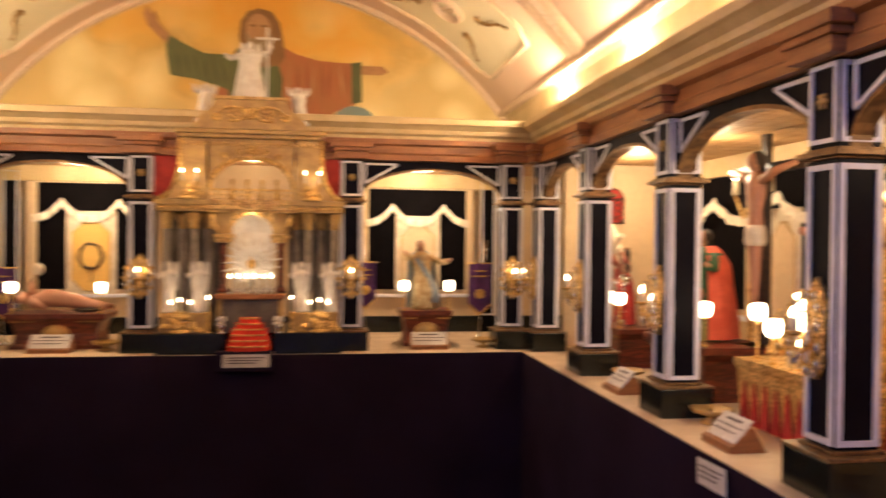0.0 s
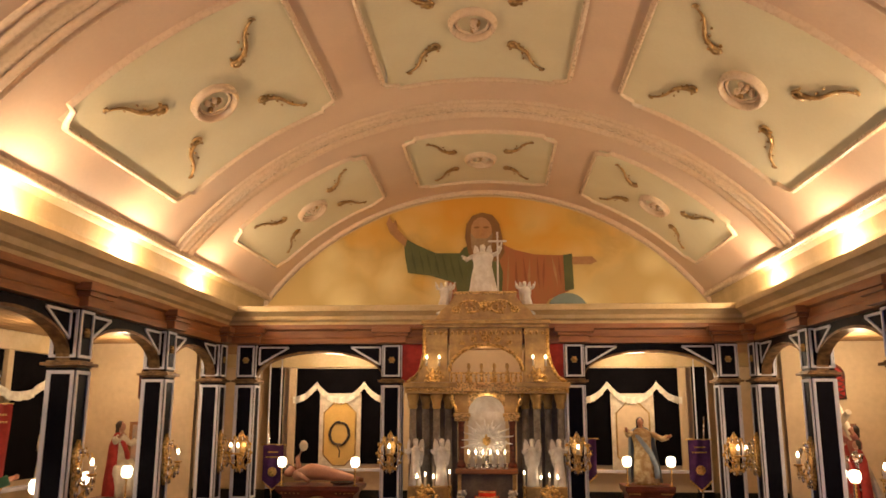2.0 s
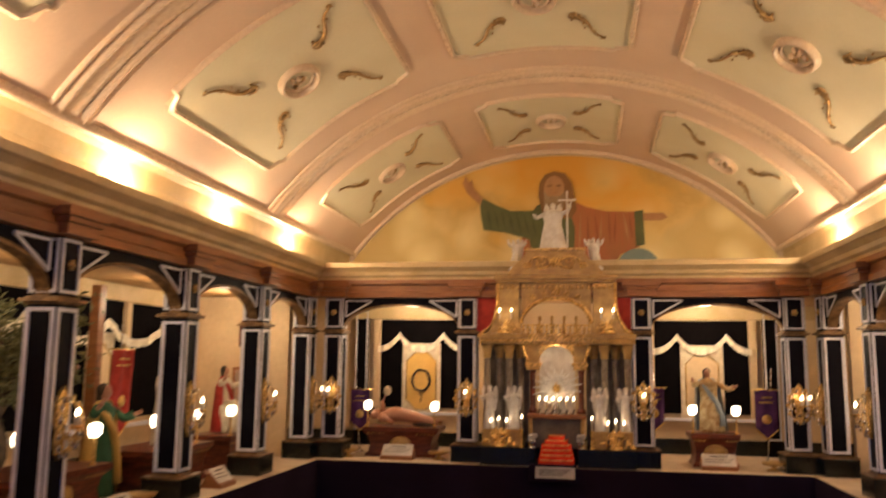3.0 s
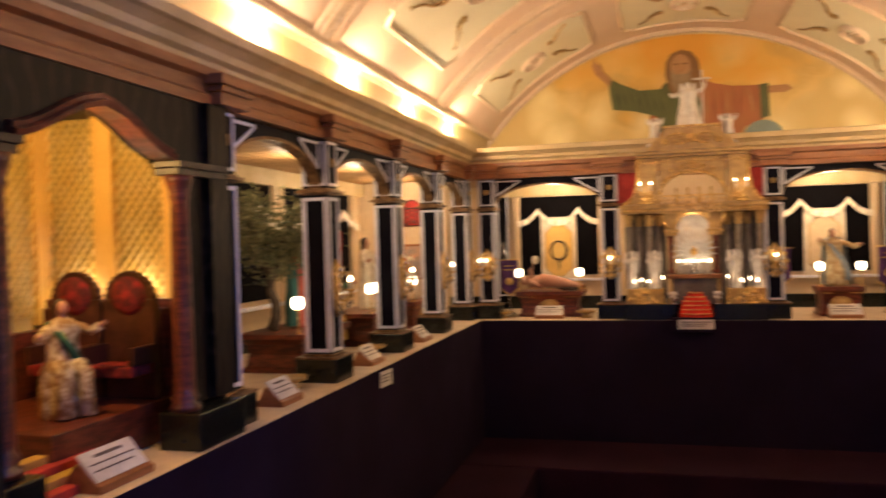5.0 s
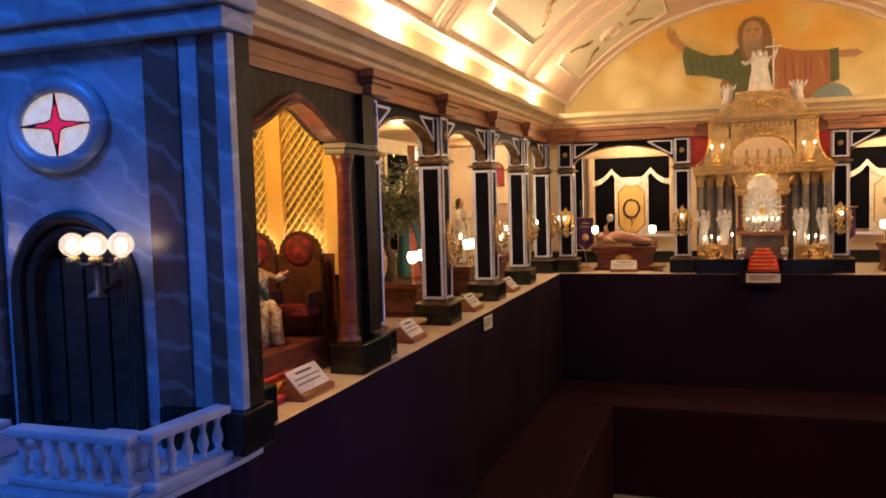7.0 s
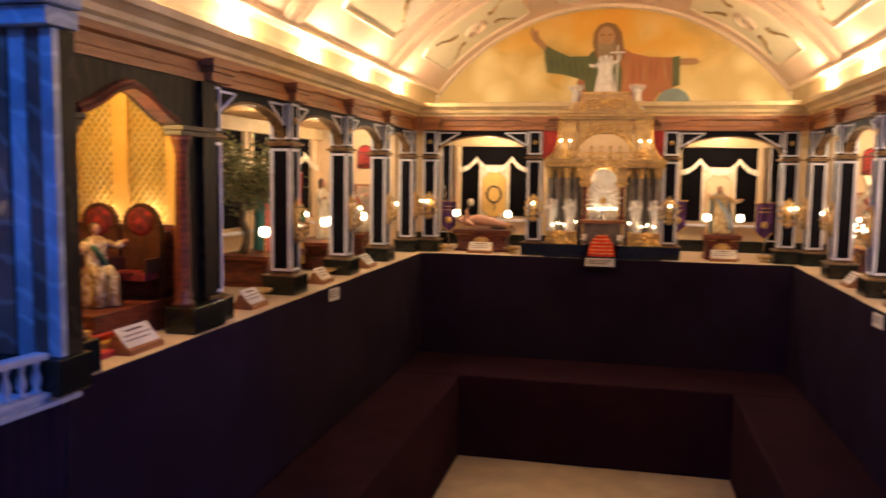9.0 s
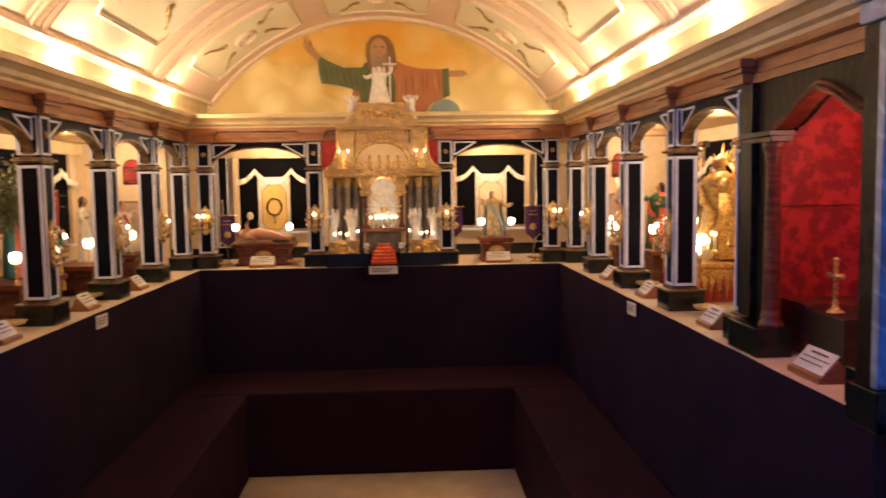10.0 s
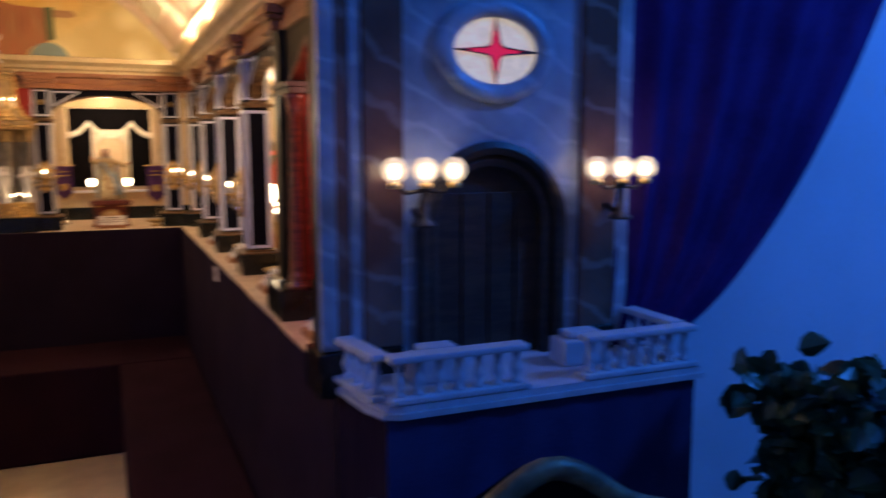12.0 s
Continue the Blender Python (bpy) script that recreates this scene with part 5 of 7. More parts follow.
def sconce(m):
    """Gilt wall bracket with a leaf plate, glass drops and a lit candle."""
    c = thing("sconce", m, "gilt wall sconce with glass drops and lit candle", "wall lamp", "sconces on the columns")
    bm = new_bm()
    prism(bm, [(0.0, -0.078), (0.012, -0.050), (0.010, -0.015), (0.018, 0.010), (0.020, 0.040), (0.010, 0.062), (0.0, 0.080), (-0.010, 0.062), (-0.020, 0.040), (-0.018, 0.010), (-0.010, -0.015), (-0.012, -0.050)], pose(0, -0.008, 0), 0.008)
    part("plate", bm, GOLD, c)
    # open oval wreath of gilt leaves and cut glass
    bm = new_bm()
    ring = [(0.037 * math.cos(math.tau * k / 24), -0.016 - 0.008 * math.cos(math.tau * k / 12), -0.002 + 0.060 * math.sin(math.tau * k / 24)) for k in range(25)]
    tube(bm, ring, 0.0028, 6)
    for k in range(12):
        x, y, z = ring[2 * k]
        ball(bm, (x * 1.08, y - 0.002, z * 1.06), (0.0065, 0.004, 0.008), 6)
    part("wreath", bm, GOLD, c, "oval gilt leaf wreath")
    for k in range(12):
        x, y, z = ring[2 * k + 1]
        bm = new_bm()
        ball(bm, (x * 0.96, y - 0.007, z - 0.006), (0.0050, 0.0050, 0.0095), 6)
        part("glass_drop", bm, CRYSTAL, c, "cut glass drop")
    bm = new_bm()
    tube(bm, [(0, -0.008, -0.02), (0, -0.026, -0.036), (0, -0.042, -0.024), (0, -0.042, -0.010)], 0.0032, 6)
    lathe(bm, [(0.004, 0), (0.013, 0.006), (0.014, 0.009), (0.004, 0.010)], 12, (0, -0.042, -0.012))
    part("arm", bm, GOLD, c)
    candle(c, 0, -0.042, -0.003, 0.020, 0.0065)
    for sx in (-1, 1):
        bm = new_bm()
        tube(bm, [(0, -0.030, -0.030), (sx * 0.018, -0.040, -0.034), (sx * 0.030, -0.034, -0.012), (sx * 0.030, -0.030, 0.020), (sx * 0.016, -0.030, 0.046)], 0.0022, 6)
        part("scroll", bm, GOLD, c)
        for k in range(4):
            bm = new_bm()
            ball(bm, (sx * (0.010 + 0.007 * k), -0.040 + 0.004 * k, -0.040 + 0.018 * k), (0.0035, 0.0035, 0.008), 8)
            part("glass_drop", bm, CRYSTAL, c, "cut glass drop")
    return c


s0 = sconce(place("L", COLS[0], -0.001, SH + 0.285) @ Matrix.Diagonal((1.28, 1.2, 1.12, 1)))
for side, a in spots[2:]:
    copy_thing(s0, place(side, a, -0.001, SH + 0.285))


def shaded_lamp(parent, x, y, z, h=0.115):
    bm = new_bm()
    lathe(bm, [(0.010, 0), (0.010, 0.003), (0.003, 0.006), (0.003, h * 0.6), (0.006, h * 0.7)], 10, (x, y, z))
    st = part("lamp_stem", bm, GOLD, parent, "gilt lamp stem")
    bm = new_bm()
    lathe(bm, [(0.012, 0.0), (0.019, 0.010), (0.020, 0.030), (0.015, 0.040), (0.006, 0.042)], 12, (x, y, z + h * 0.7))
    part("lamp_shade", bm, SHADE, st, "lit frosted glass shade")


def float_base(m, w, d, h, label="dark mahogany processional float with gilt panel and lit lamps", lamps=(-1, 1), body=None, group=""):
    """A carved processional platform, wider at the top, with lamps at its corners."""
    body = body or MAHOG
    c = thing("processional_float", m, label, "float", group)
    bm = new_bm()
    prof = [(0.92, 0.0), (0.92, 0.012), (0.84, 0.020), (0.80, h * 0.45), (0.86, h * 0.72), (0.97, h * 0.84), (1.0, h * 0.88), (1.0, h)]
    rings(bm, [[(x * k, y * k, z) for x, y in ((-w, -d), (w, -d), (w, d), (-w, d))] for k, z in prof], smooth=False)
    part("body", bm, body, c)
    bm = new_bm()
    lathe(bm, [(0.030, 0.0), (0.034, 0.004), (0.022, 0.010), (0.001, 0.013)], 16, sx=1.5)
    bmesh.ops.rotate(bm, verts=bm.verts, cent=(0, 0, 0), matrix=Euler((radians(90), 0, 0)).to_matrix())
    bmesh.ops.translate(bm, verts=bm.verts, vec=(0, -d * 0.81, h * 0.45))
    part("gilt_panel", bm, OLDGOLD, c, "oval gilt panel")
    for sx in (-1, 1):
        bm = new_bm()
        for k in range(5):
            ball(bm, (sx * w * (0.45 + 0.10 * k), -d * 0.90, h * 0.80), (0.008, 0.005, 0.006), 6)
        part("carved_swag", bm, OLDGOLD, c, "gilt carved swag")
    for sx in lamps:
        shaded_lamp(c, sx * w * 0.88, -d * 0.80, h + 0.0005)
    return c


def wall_window(side, a, d, w, z0, z1, num):
    """A blacked-out window with cream frame on the aisle wall, its cream panel and a swagged valance."""
    c = thing("window_%d" % num, place(side, a, d), "black-backed window with cream frame and sill", "window", kind="structure")
    one("black_backing", c, NIGHT, [(-w, w, -0.010, -0.002, z0, z1)])
    for sx in (-1, 1):
        one("frame_post", c, CREAM, [(sx * w - 0.018, sx * w + 0.018, -0.030, -0.0015, z0 - 0.02, z1)], 0.003)
    one("sill", c, WHITE, [(-w - 0.02, w + 0.02, -0.036, -0.0015, z0 - 0.035, z0 - 0.0205)], 0.003)
    return c


def valance(side, a, d, w, z, group="swagged valances"):
    """White fringe valance hanging in curves between raised points."""
    bm = new_bm()

    def fn(u, v):
        x = -w + 2 * w * u
        k = abs(((u * 2 + 0.5) % 1.0) - 0.5) * 2       # 1 at the raised points
        top = z + 0.075 * k ** 2.2 - 0.012
        return (x, -0.020 + 0.006 * math.sin(60 * u), top - 0.033 * v + 0.003 * math.sin(150 * u) * (v > 0.9))
    sheet(bm, 60, 3, fn, thick=0.006)
    return solid("valance", bm, FRINGE, "ivory swagged valance across the window", "valance", place(side, a, d), group)


def backdrop_panel(side, a, d, z0, z1, w, wreath=False):
    c = thing("wall_panel", place(side, a, d), "cream panel with a chamfered frame" + (" and a wreath of thorns" if wreath else ""), "panel")
    one("board", c, IVORY, [(-w, w, -0.020, -0.011, z0, z1)], 0.002)
    k, e = w * 0.76, 0.05
    zz0, zz1 = z0 + 0.035, z1 - 0.045
    pts = [(-k, zz0 + e), (-k + e, zz0), (k - e, zz0), (k, zz0 + e), (k, zz1 - e), (k - e, zz1), (-k + e, zz1), (-k, zz1 - e)]
    bm = new_bm()
    tube(bm, [(x, -0.022, z) for x, z in pts + pts[:1]], 0.0045, 6)
    part("frame_moulding", bm, OLDGOLD, c, "dull gold chamfered moulding")
    bm = new_bm()
    prism(bm, [(x * 0.96, z) for x, z in pts], pose(0, -0.0222, 0), 0.002)
    part("field", bm, YELLOW if wreath else CREAM, c, "warm painted field")
    if wreath:
        rw = random.Random(3)
        zc = (zz0 + zz1) / 2
        for j in range(3):
            bm = new_bm()
            tube(bm, [((0.048 + 0.004 * math.sin(5 * t + j * 2)) * math.cos(t), -0.028 + 0.004 * math.cos(4 * t + j), zc + (0.055 + 0.004 * math.cos(6 * t + j)) * math.sin(t)) for t in (math.tau * q / 30 for q in range(31))], 0.004, 6)
            part("twig", bm, DARKWOOD, c, "dark twisted twig")
        bm = new_bm()
        tube(bm, [(-0.01, -0.028, zc - 0.055), (0.004, -0.028, zc - 0.085), (0.0, -0.028, zc - 0.115)], 0.003, 6)
        part("twig", bm, DARKWOOD, c, "dark twisted twig")
    return c


def banner(m, cloth, label, w=0.055, h=0.17, top=0.34, tilt=0.0, group=""):
    """A pennon with a forked or pointed foot on a pole with a round base."""
    c = thing("banner", m, label, "banner", group)
    bm = new_bm()
    lathe(bm, [(0.026, 0), (0.026, 0.006), (0.008, 0.014), (0.004, 0.03)], 12)
    tube(bm, [(0, 0, 0.02), (tilt * 0.5, 0, top * 0.6), (tilt, 0, top + 0.10)], 0.0028, 6)
    part("pole", bm, SILVER, c, "silver pole on a round foot")
    bm = new_bm()
    tube(bm, [(-w - 0.012, -0.006, top), (w + 0.012, -0.006, top)], 0.0035, 6)
    part("crossbar", bm, GOLD, c)
    bm = new_bm()

    def fn(u, v):
        low = h * (1.0 - 0.20 * abs(2 * u - 1))
        return (-w + 2 * w * u, -0.010 + 0.004 * math.sin(11 * u + 3 * v), top - low * v)
    sheet(bm, 16, 8, fn, thick=0.003)
    cl = part("cloth", bm, cloth, c)
    bm = new_bm()
    tube(bm, [(-w + 2 * w * k / 12, -0.012, top - h * (1.0 - 0.20 * abs(k / 6 - 1))) for k in range(13)], 0.004, 6)
    part("fringe", bm, GOLD, cl, "gold fringe")
    bm = new_bm()
    bx(bm, -w * 0.5, w * 0.5, -0.0165, -0.0155, top - 0.036, top - 0.030)
    bx(bm, -w * 0.7, w * 0.6, -0.0165, -0.0155, top - 0.058, top - 0.052)
    part("text_bar", bm, GOLD, cl)
    bm = new_bm()
    lathe(bm, [(0.022, 0), (0.020, 0.002), (0.001, 0.004)], 10)
    bmesh.ops.rotate(bm, verts=bm.verts, cent=(0, 0, 0), matrix=Euler((radians(90), 0, 0)).to_matrix())
    bmesh.ops.translate(bm, verts=bm.verts, vec=(0, -0.0145, top - h * 0.6))
    part("emblem", bm, GOLD, cl, "gold emblem")
    return c


def bowl(m):
    bm = new_bm()
    lathe(bm, [(0.030, 0), (0.030, 0.004), (0.010, 0.010), (0.010, 0.016), (0.045, 0.026), (0.052, 0.036), (0.046, 0.034), (0.010, 0.024)], 18)
    return solid("offering_dish", bm, OLDGOLD, "low gilt dish on a foot", "dish", m, "dishes on the shelf")


def framed_picture(m, w, h):
    c = thing("framed_picture", m, "small framed picture on the aisle wall", "picture", "framed pictures")
    for b in ((-w, -w + 0.012, -0.016, -0.0015, 0, h), (w - 0.012, w, -0.016, -0.0015, 0, h), (-w + 0.012, w - 0.012, -0.016, -0.0015, 0, 0.012), (-w + 0.012, w - 0.012, -0.016, -0.0015, h - 0.012, h)):
        one("frame_strip", c, WOOD, [b], 0.002)
    one("canvas", c, mat("faded_print", (0.50, 0.30, 0.20), 0.6, second=(0.30, 0.24, 0.20), scale=18, mix=0.3), [(-w + 0.012, w - 0.012, -0.010, -0.0015, 0.012, h - 0.012)])
    return c


def grille(m):
    """Small arched opening with a red ground and dark lattice."""
    c = thing("grille", m, "small arched red grille in the aisle wall", "grille", "red grilles")
    n, w, h = 12, 0.048, 0.09
    arcp = [(w * math.cos(math.pi * k / n), h + w * math.sin(math.pi * k / n)) for k in range(n + 1)]
    bm = new_bm()
    prism(bm, [(-w, 0), (w, 0)] + arcp, pose(0, -0.006, 0), 0.004)
    part("ground", bm, REDC, c)
    for k in range(5):
        for way in (-1, 1):
            bm = new_bm()
            z0 = 0.004 + 0.026 * k
            tube(bm, [(-w * way, -0.009, z0 - 0.02 if z0 > 0.03 else 0.004), (w * way, -0.009, min(z0 + 0.03, h + 0.01))], 0.0022, 5)
            part("lattice_bar", bm, DARKWOOD, c)
    bm = new_bm()
    tube(bm, [(-w, -0.007, 0), (w, -0.007, 0)] + [(x, -0.007, z) for x, z in arcp] + [(-w, -0.007, 0)], 0.005, 6)
    part("surround", bm, MAHOG, c)
    return c


# ---------------------------------------------------------------- back bays
for num, s in ((1, -1), (2, 1)):
    wall_window("B", s * 0.725, 0.619, 0.25, 0.20, 0.67, num)
    valance("B", s * 0.725, 0.59, 0.24, 0.540)
    backdrop_panel("B", s * 0.725, 0.606, 0.16, 0.545, 0.105, wreath=s < 0)
    one_thing("black_pilaster", place("B", s * 1.06, 0.60), [(-0.035, 0.035, -0.01, 0.018, 0.0, 0.74)], NIGHT, "black pilaster at the bay's corner", "pilaster")
    bm = new_bm()
    frame_trim(bm, -0.033, 0.033, 0.08, 0.72, 0.0, 0.007)
    solid("pilaster_border", bm, WHITE, "thin white border strips on the black pilaster", "trim", place("B", s * 1.06, 0.589), kind="structure")

cross_float = float_base(place("B", -0.725, 0.20), 0.185, 0.10, 0.135, "long mahogany float with gilt panel and lit lamps")
# lying figure over the cross
bm = new_bm()
tube(bm, [(-0.12, 0, 0.165), (-0.04, -0.01, 0.185), (0.03, -0.012, 0.178), (0.10, -0.01, 0.160), (0.17, 0, 0.150)], [0.022, 0.036, 0.030, 0.026, 0.014], 12, mi=1)
tube(bm, [(-0.10, -0.01, 0.18), (-0.075, -0.045, 0.165), (-0.04, -0.05, 0.145)], [0.014, 0.012, 0.009], 8, mi=1)
ball(bm, (-0.145, 0, 0.185), (0.028, 0.024, 0.026), 12, mi=1)
ball(bm, (-0.155, 0.004, 0.192), (0.028, 0.026, 0.026), 10, mi=2)
tube(bm, [(-0.10, 0.01, 0.19), (-0.11, 0.0, 0.24), (-0.085, -0.005, 0.285)], [0.013, 0.011, 0.009], 8, mi=1)
ball(bm, (-0.082, -0.005, 0.296), (0.020, 0.015, 0.024), 10, mi=3)
ball(bm, (0.03, -0.006, 0.178), (0.045, 0.034, 0.030), 10, mi=3)
ball(bm, (0.10, 0, 0.140), (0.06, 0.05, 0.012), 10, mi=2)
solid("statue", bm, [IVORY, SKIN, HAIR, IVORY], "carved lying figure with one raised arm", "statue", place("B", -0.725, 0.18, SH + 0.008))
c = thing("cross", place("B", -0.715, 0.22, SH + 0.136, 0), "wooden cross lying aslant on the float", "cross")
bm = new_bm()
tube(bm, [(-0.16, 0.03, 0.065), (0.17, 0.03, 0.016)], 0.011, 6)
part("beam", bm, WOOD, c)
bm = new_bm()
tube(bm, [(-0.09, 0.09, 0.052), (-0.10, -0.05, 0.055)], 0.010, 6)
part("beam", bm, WOOD, c)

fig_float = float_base(place("B", 0.705, 0.18), 0.105, 0.09, 0.145, "dark red-brown float with gilt panel and two lit lamps")
statue(place("B", 0.705, 0.19, SH + 0.146), 0.285, [mat("gilt_cream_robe", (0.62, 0.48, 0.26), 0.5, second=(0.40, 0.24, 0.09), scale=40, mix=0.4), SKIN, HAIR, mat("pale_blue_cloth", (0.36, 0.42, 0.46), 0.7)], "standing carved figure in gilt cream robe with a blue mantle", lean=-0.06, arms=((0.6, 0.5), (1.4, 0.2)), wide=1.25, cloak=True)
banner(place("B", 0.955, 0.26, SH, 0), PURPLE, "purple gold-fringed banner on a silver pole", 0.048, 0.22, 0.335, 0.03, "purple banners")
banner(place("B", 0.465, 0.33, SH, 0), PURPLE, "purple gold-fringed banner on a silver pole", 0.045, 0.20, 0.335, 0.0, "purple banners")
banner(place("B", -0.965, 0.26, SH, 0), PURPLE, "purple gold-fringed banner on a silver pole", 0.048, 0.20, 0.305, -0.03, "purple banners")
d0 = bowl(place("B", -0.965, 0.06))
for side, a, d in (("B", 0.935, 0.06), ("B", -0.53, 0.07), ("L", 1.24, 0.08), ("L", 1.93, 0.08), ("R", 1.93, 0.08), ("R", 1.23, 0.08), ("L", 2.80, 0.10), ("R", 2.82, 0.10), ("R", 2.50, 0.10)):
    copy_thing(d0, place(side, a, d))

# ---------------------------------------------------------------- the altarpiece
AX, AY = 0.016, -0.085       # its middle, and its front before the columns' plane
alt = thing("altarpiece", place("B", AX + 0, AY), "gilded two-storey altarpiece with grey columns and a lit arch", "altarpiece")
one("plinth", alt, GREENM, [(-0.338, -0.09, 0.0, 0.40, 0.0, 0.078)], 0.003, "dark green marble plinth")
one("plinth", alt, GREENM, [(0.09, 0.338, 0.0, 0.40, 0.0, 0.078)], 0.003, "dark green marble plinth")
one("plinth", alt, DARKM, [(-0.089, 0.089, 0.08, 0.40, 0.0, 0.078)], 0.003)
one("back_panel", alt, mat("dark_grey_marble", (0.20, 0.16, 0.12), 0.5, second=(0.11, 0.09, 0.07), scale=12), [(-0.335, -0.13, 0.20, 0.24, 0.079, 0.545)], 0.002)
one("back_panel", alt, MATS["dark_grey_marble"], [(0.13, 0.335, 0.20, 0.24, 0.079, 0.545)], 0.002)
GREYC = mat("grey_scagliola", (0.30, 0.25, 0.20), 0.5, second=(0.18, 0.14, 0.11), scale=30)
for s in (-1, 1):
    for u, y in ((0.312, 0.07), (0.262, 0.13), (0.212, 0.07), (0.165, 0.13)):
        bm = new_bm()
        lathe(bm, [(0.022, 0.079), (0.022, 0.10), (0.016, 0.105), (0.017, 0.20), (0.014, 0.46), (0.015, 0.465)], 14, (s * u, y, 0))
        col = part("altar_column", bm, GREYC, alt, "grey mottled column")
        bm = new_bm()
        lathe(bm, [(0.015, 0.466), (0.019, 0.475), (0.017, 0.485), (0.026, 0.515), (0.028, 0.530)], 12, (s * u, y, 0))
        part("capital", bm, OLDGOLD, col, "gilt capital")
    x = sorted((s * 0.130, s * 0.345))
    one("entablature", alt, OLDGOLD, [(x[0], x[1], 0.03, 0.24, 0.531, 0.556), (x[0] - 0.006, x[1] + 0.006, 0.02, 0.24, 0.556, 0.575)], 0.003)
    bm = new_bm()
    for k in range(16):
        ball(bm, (s * (0.145 + 0.0125 * k), 0.028, 0.545), (0.006, 0.005, 0.007), 6)
    tagged(part("carved_frieze", bm, GOLD, alt, "gilt beaded frieze"), kind="stuff")
    # flared wing of the upper storey
    bm = new_bm()
    side_line = [(0.335, 0.577), (0.300, 0.60), (0.275, 0.645), (0.262, 0.70), (0.262, 0.805), (0.165, 0.805), (0.165, 0.577)]
    prism(bm, [(s * px, pz) for px, pz in side_line], pose(0, 0.04, 0), 0.12)
    part("wing", bm, OLDGOLD, alt)
    bm = new_bm()
    tube(bm, [(s * px, 0.036, pz) for px, pz in side_line[:5]], 0.008, 8)
    part("wing_moulding", bm, GOLD, alt)
    one("red_drape", alt, REDC, [(x[0] + (0.13 if s > 0 else -0.025), x[1] + (0.025 if s > 0 else -0.13), 0.10, 0.13, 0.577, 0.825)], 0.003, "red cloth behind the altar")
# arch of the upper storey
bm = new_bm()
n = 16
ap = [(-0.155 * math.cos(math.pi * k / n), 0.620 + 0.115 * math.sin(math.pi * k / n)) for k in range(n + 1)]
prism(bm, ap + [(0.155, 0.805), (-0.155, 0.805)], pose(0, 0.042, 0), 0.10)
part("arch_wall", bm, OLDGOLD, alt)
bm = new_bm()
tube(bm, [(x, 0.036, z) for x, z in ap], 0.009, 8)
part("arch_moulding", bm, GOLD, alt, "gilt arch moulding")
one("arch_post", alt, OLDGOLD, [(-0.165, -0.155, 0.042, 0.142, 0.577, 0.62)])
one("arch_post", alt, OLDGOLD, [(0.155, 0.165, 0.042, 0.142, 0.577, 0.62)])
one("lit_recess", alt, CREAM, [(-0.20, 0.20, 0.46, 0.48, 0.50, 0.80)], 0, "cream wall behind the arch")
one("top_cornice", alt, OLDGOLD, [(-0.266, 0.266, 0.015, 0.16, 0.806, 0.820), (-0.274, 0.274, 0.000, 0.16, 0.820, 0.836)], 0.003)
bm = new_bm()
for k in range(23):
    ball(bm, (-0.264 + 0.024 * k, 0.038, 0.785), (0.008, 0.006, 0.010), 6)
tagged(part("carved_frieze", bm, GOLD, alt, "gilt beaded frieze"), kind="stuff")
# crest
bm = new_bm()
prism(bm, [(-0.215, 0.837), (0.215, 0.837), (0.190, 0.875), (0.150, 0.910), (0.125, 0.945), (-0.125, 0.945), (-0.150, 0.910), (-0.190, 0.875)], pose(0, 0.0, 0), 0.10)
part("crest", bm, OLDGOLD, alt)
for x0 in (-0.065, 0.065):
    bm = new_bm()
    tube(bm, [(x0 + 0.045 * math.cos(t) * (1 if x0 > 0 else -1), -0.004, 0.892 + 0.026 * math.sin(t)) for t in (math.tau * k / 20 for k in range(17))], 0.006, 6)
    for k in range(5):
        ball(bm, (x0 + 0.018 * math.cos(k * 1.26), -0.004, 0.892 + 0.012 * math.sin(k * 1.26)), 0.008, 6)
    part("crest_scroll", bm, GOLD, alt, "gilt scroll")
one("crest_cap", alt, GOLD, [(-0.135, 0.135, -0.006, 0.11, 0.9455, 0.958)], 0.003)
# middle: tabernacle with a shell niche
for s in (-1, 1):
    bm = new_bm()
    lathe(bm, [(0.020, 0.225), (0.020, 0.24), (0.012, 0.25), (0.013, 0.40), (0.018, 0.415)], 12, (s * 0.108, 0.10, 0))
    part("tabernacle_column", bm, MAHOG, alt, "dark red turned column")
    x = sorted((s * 0.075, s * 0.135))
    one("tabernacle_entablature", alt, GOLD, [(x[0], x[1], 0.065, 0.16, 0.416, 0.432), (x[0] - 0.006, x[1] + 0.006, 0.058, 0.16, 0.432, 0.448)], 0.002)
    one("tabernacle_pier", alt, OLDGOLD, [(x[0], x[1], 0.08, 0.16, 0.449, 0.535)], 0.003)
bm = new_bm()
ap2 = [(-0.078 * math.cos(math.pi * k / n), 0.448 + 0.075 * math.sin(math.pi * k / n)) for k in range(n + 1)]
prism(bm, ap2 + [(0.078, 0.555), (-0.078, 0.555)], pose(0, 0.078, 0), 0.06)
part("tabernacle_arch", bm, GOLD, alt)
bm = new_bm()
rows = []
for k in range(9):
    a = math.pi / 2 * k / 8
    rows.append([(0.078 * math.cos(math.pi * i / 12) * (1 if k == 0 else math.cos(a) * 0.999 + 0.001), 0.10 + 0.08 * math.sin(a), 0.448 + 0.074 * math.sin(math.pi * i / 12) * (math.cos(a) * 0.999 + 0.001)) for i in range(13)])
rings(bm, rows, closed=False, cap=False)
bx(bm, -0.08, 0.08, 0.155, 0.175, 0.22, 0.455)
part("shell_niche", bm, ALAB, alt, "pale ribbed shell niche")
one("gallery_floor", alt, GOLD, [(-0.155, 0.155, 0.035, 0.30, 0.556, 0.576)], 0.003)
bm = new_bm()
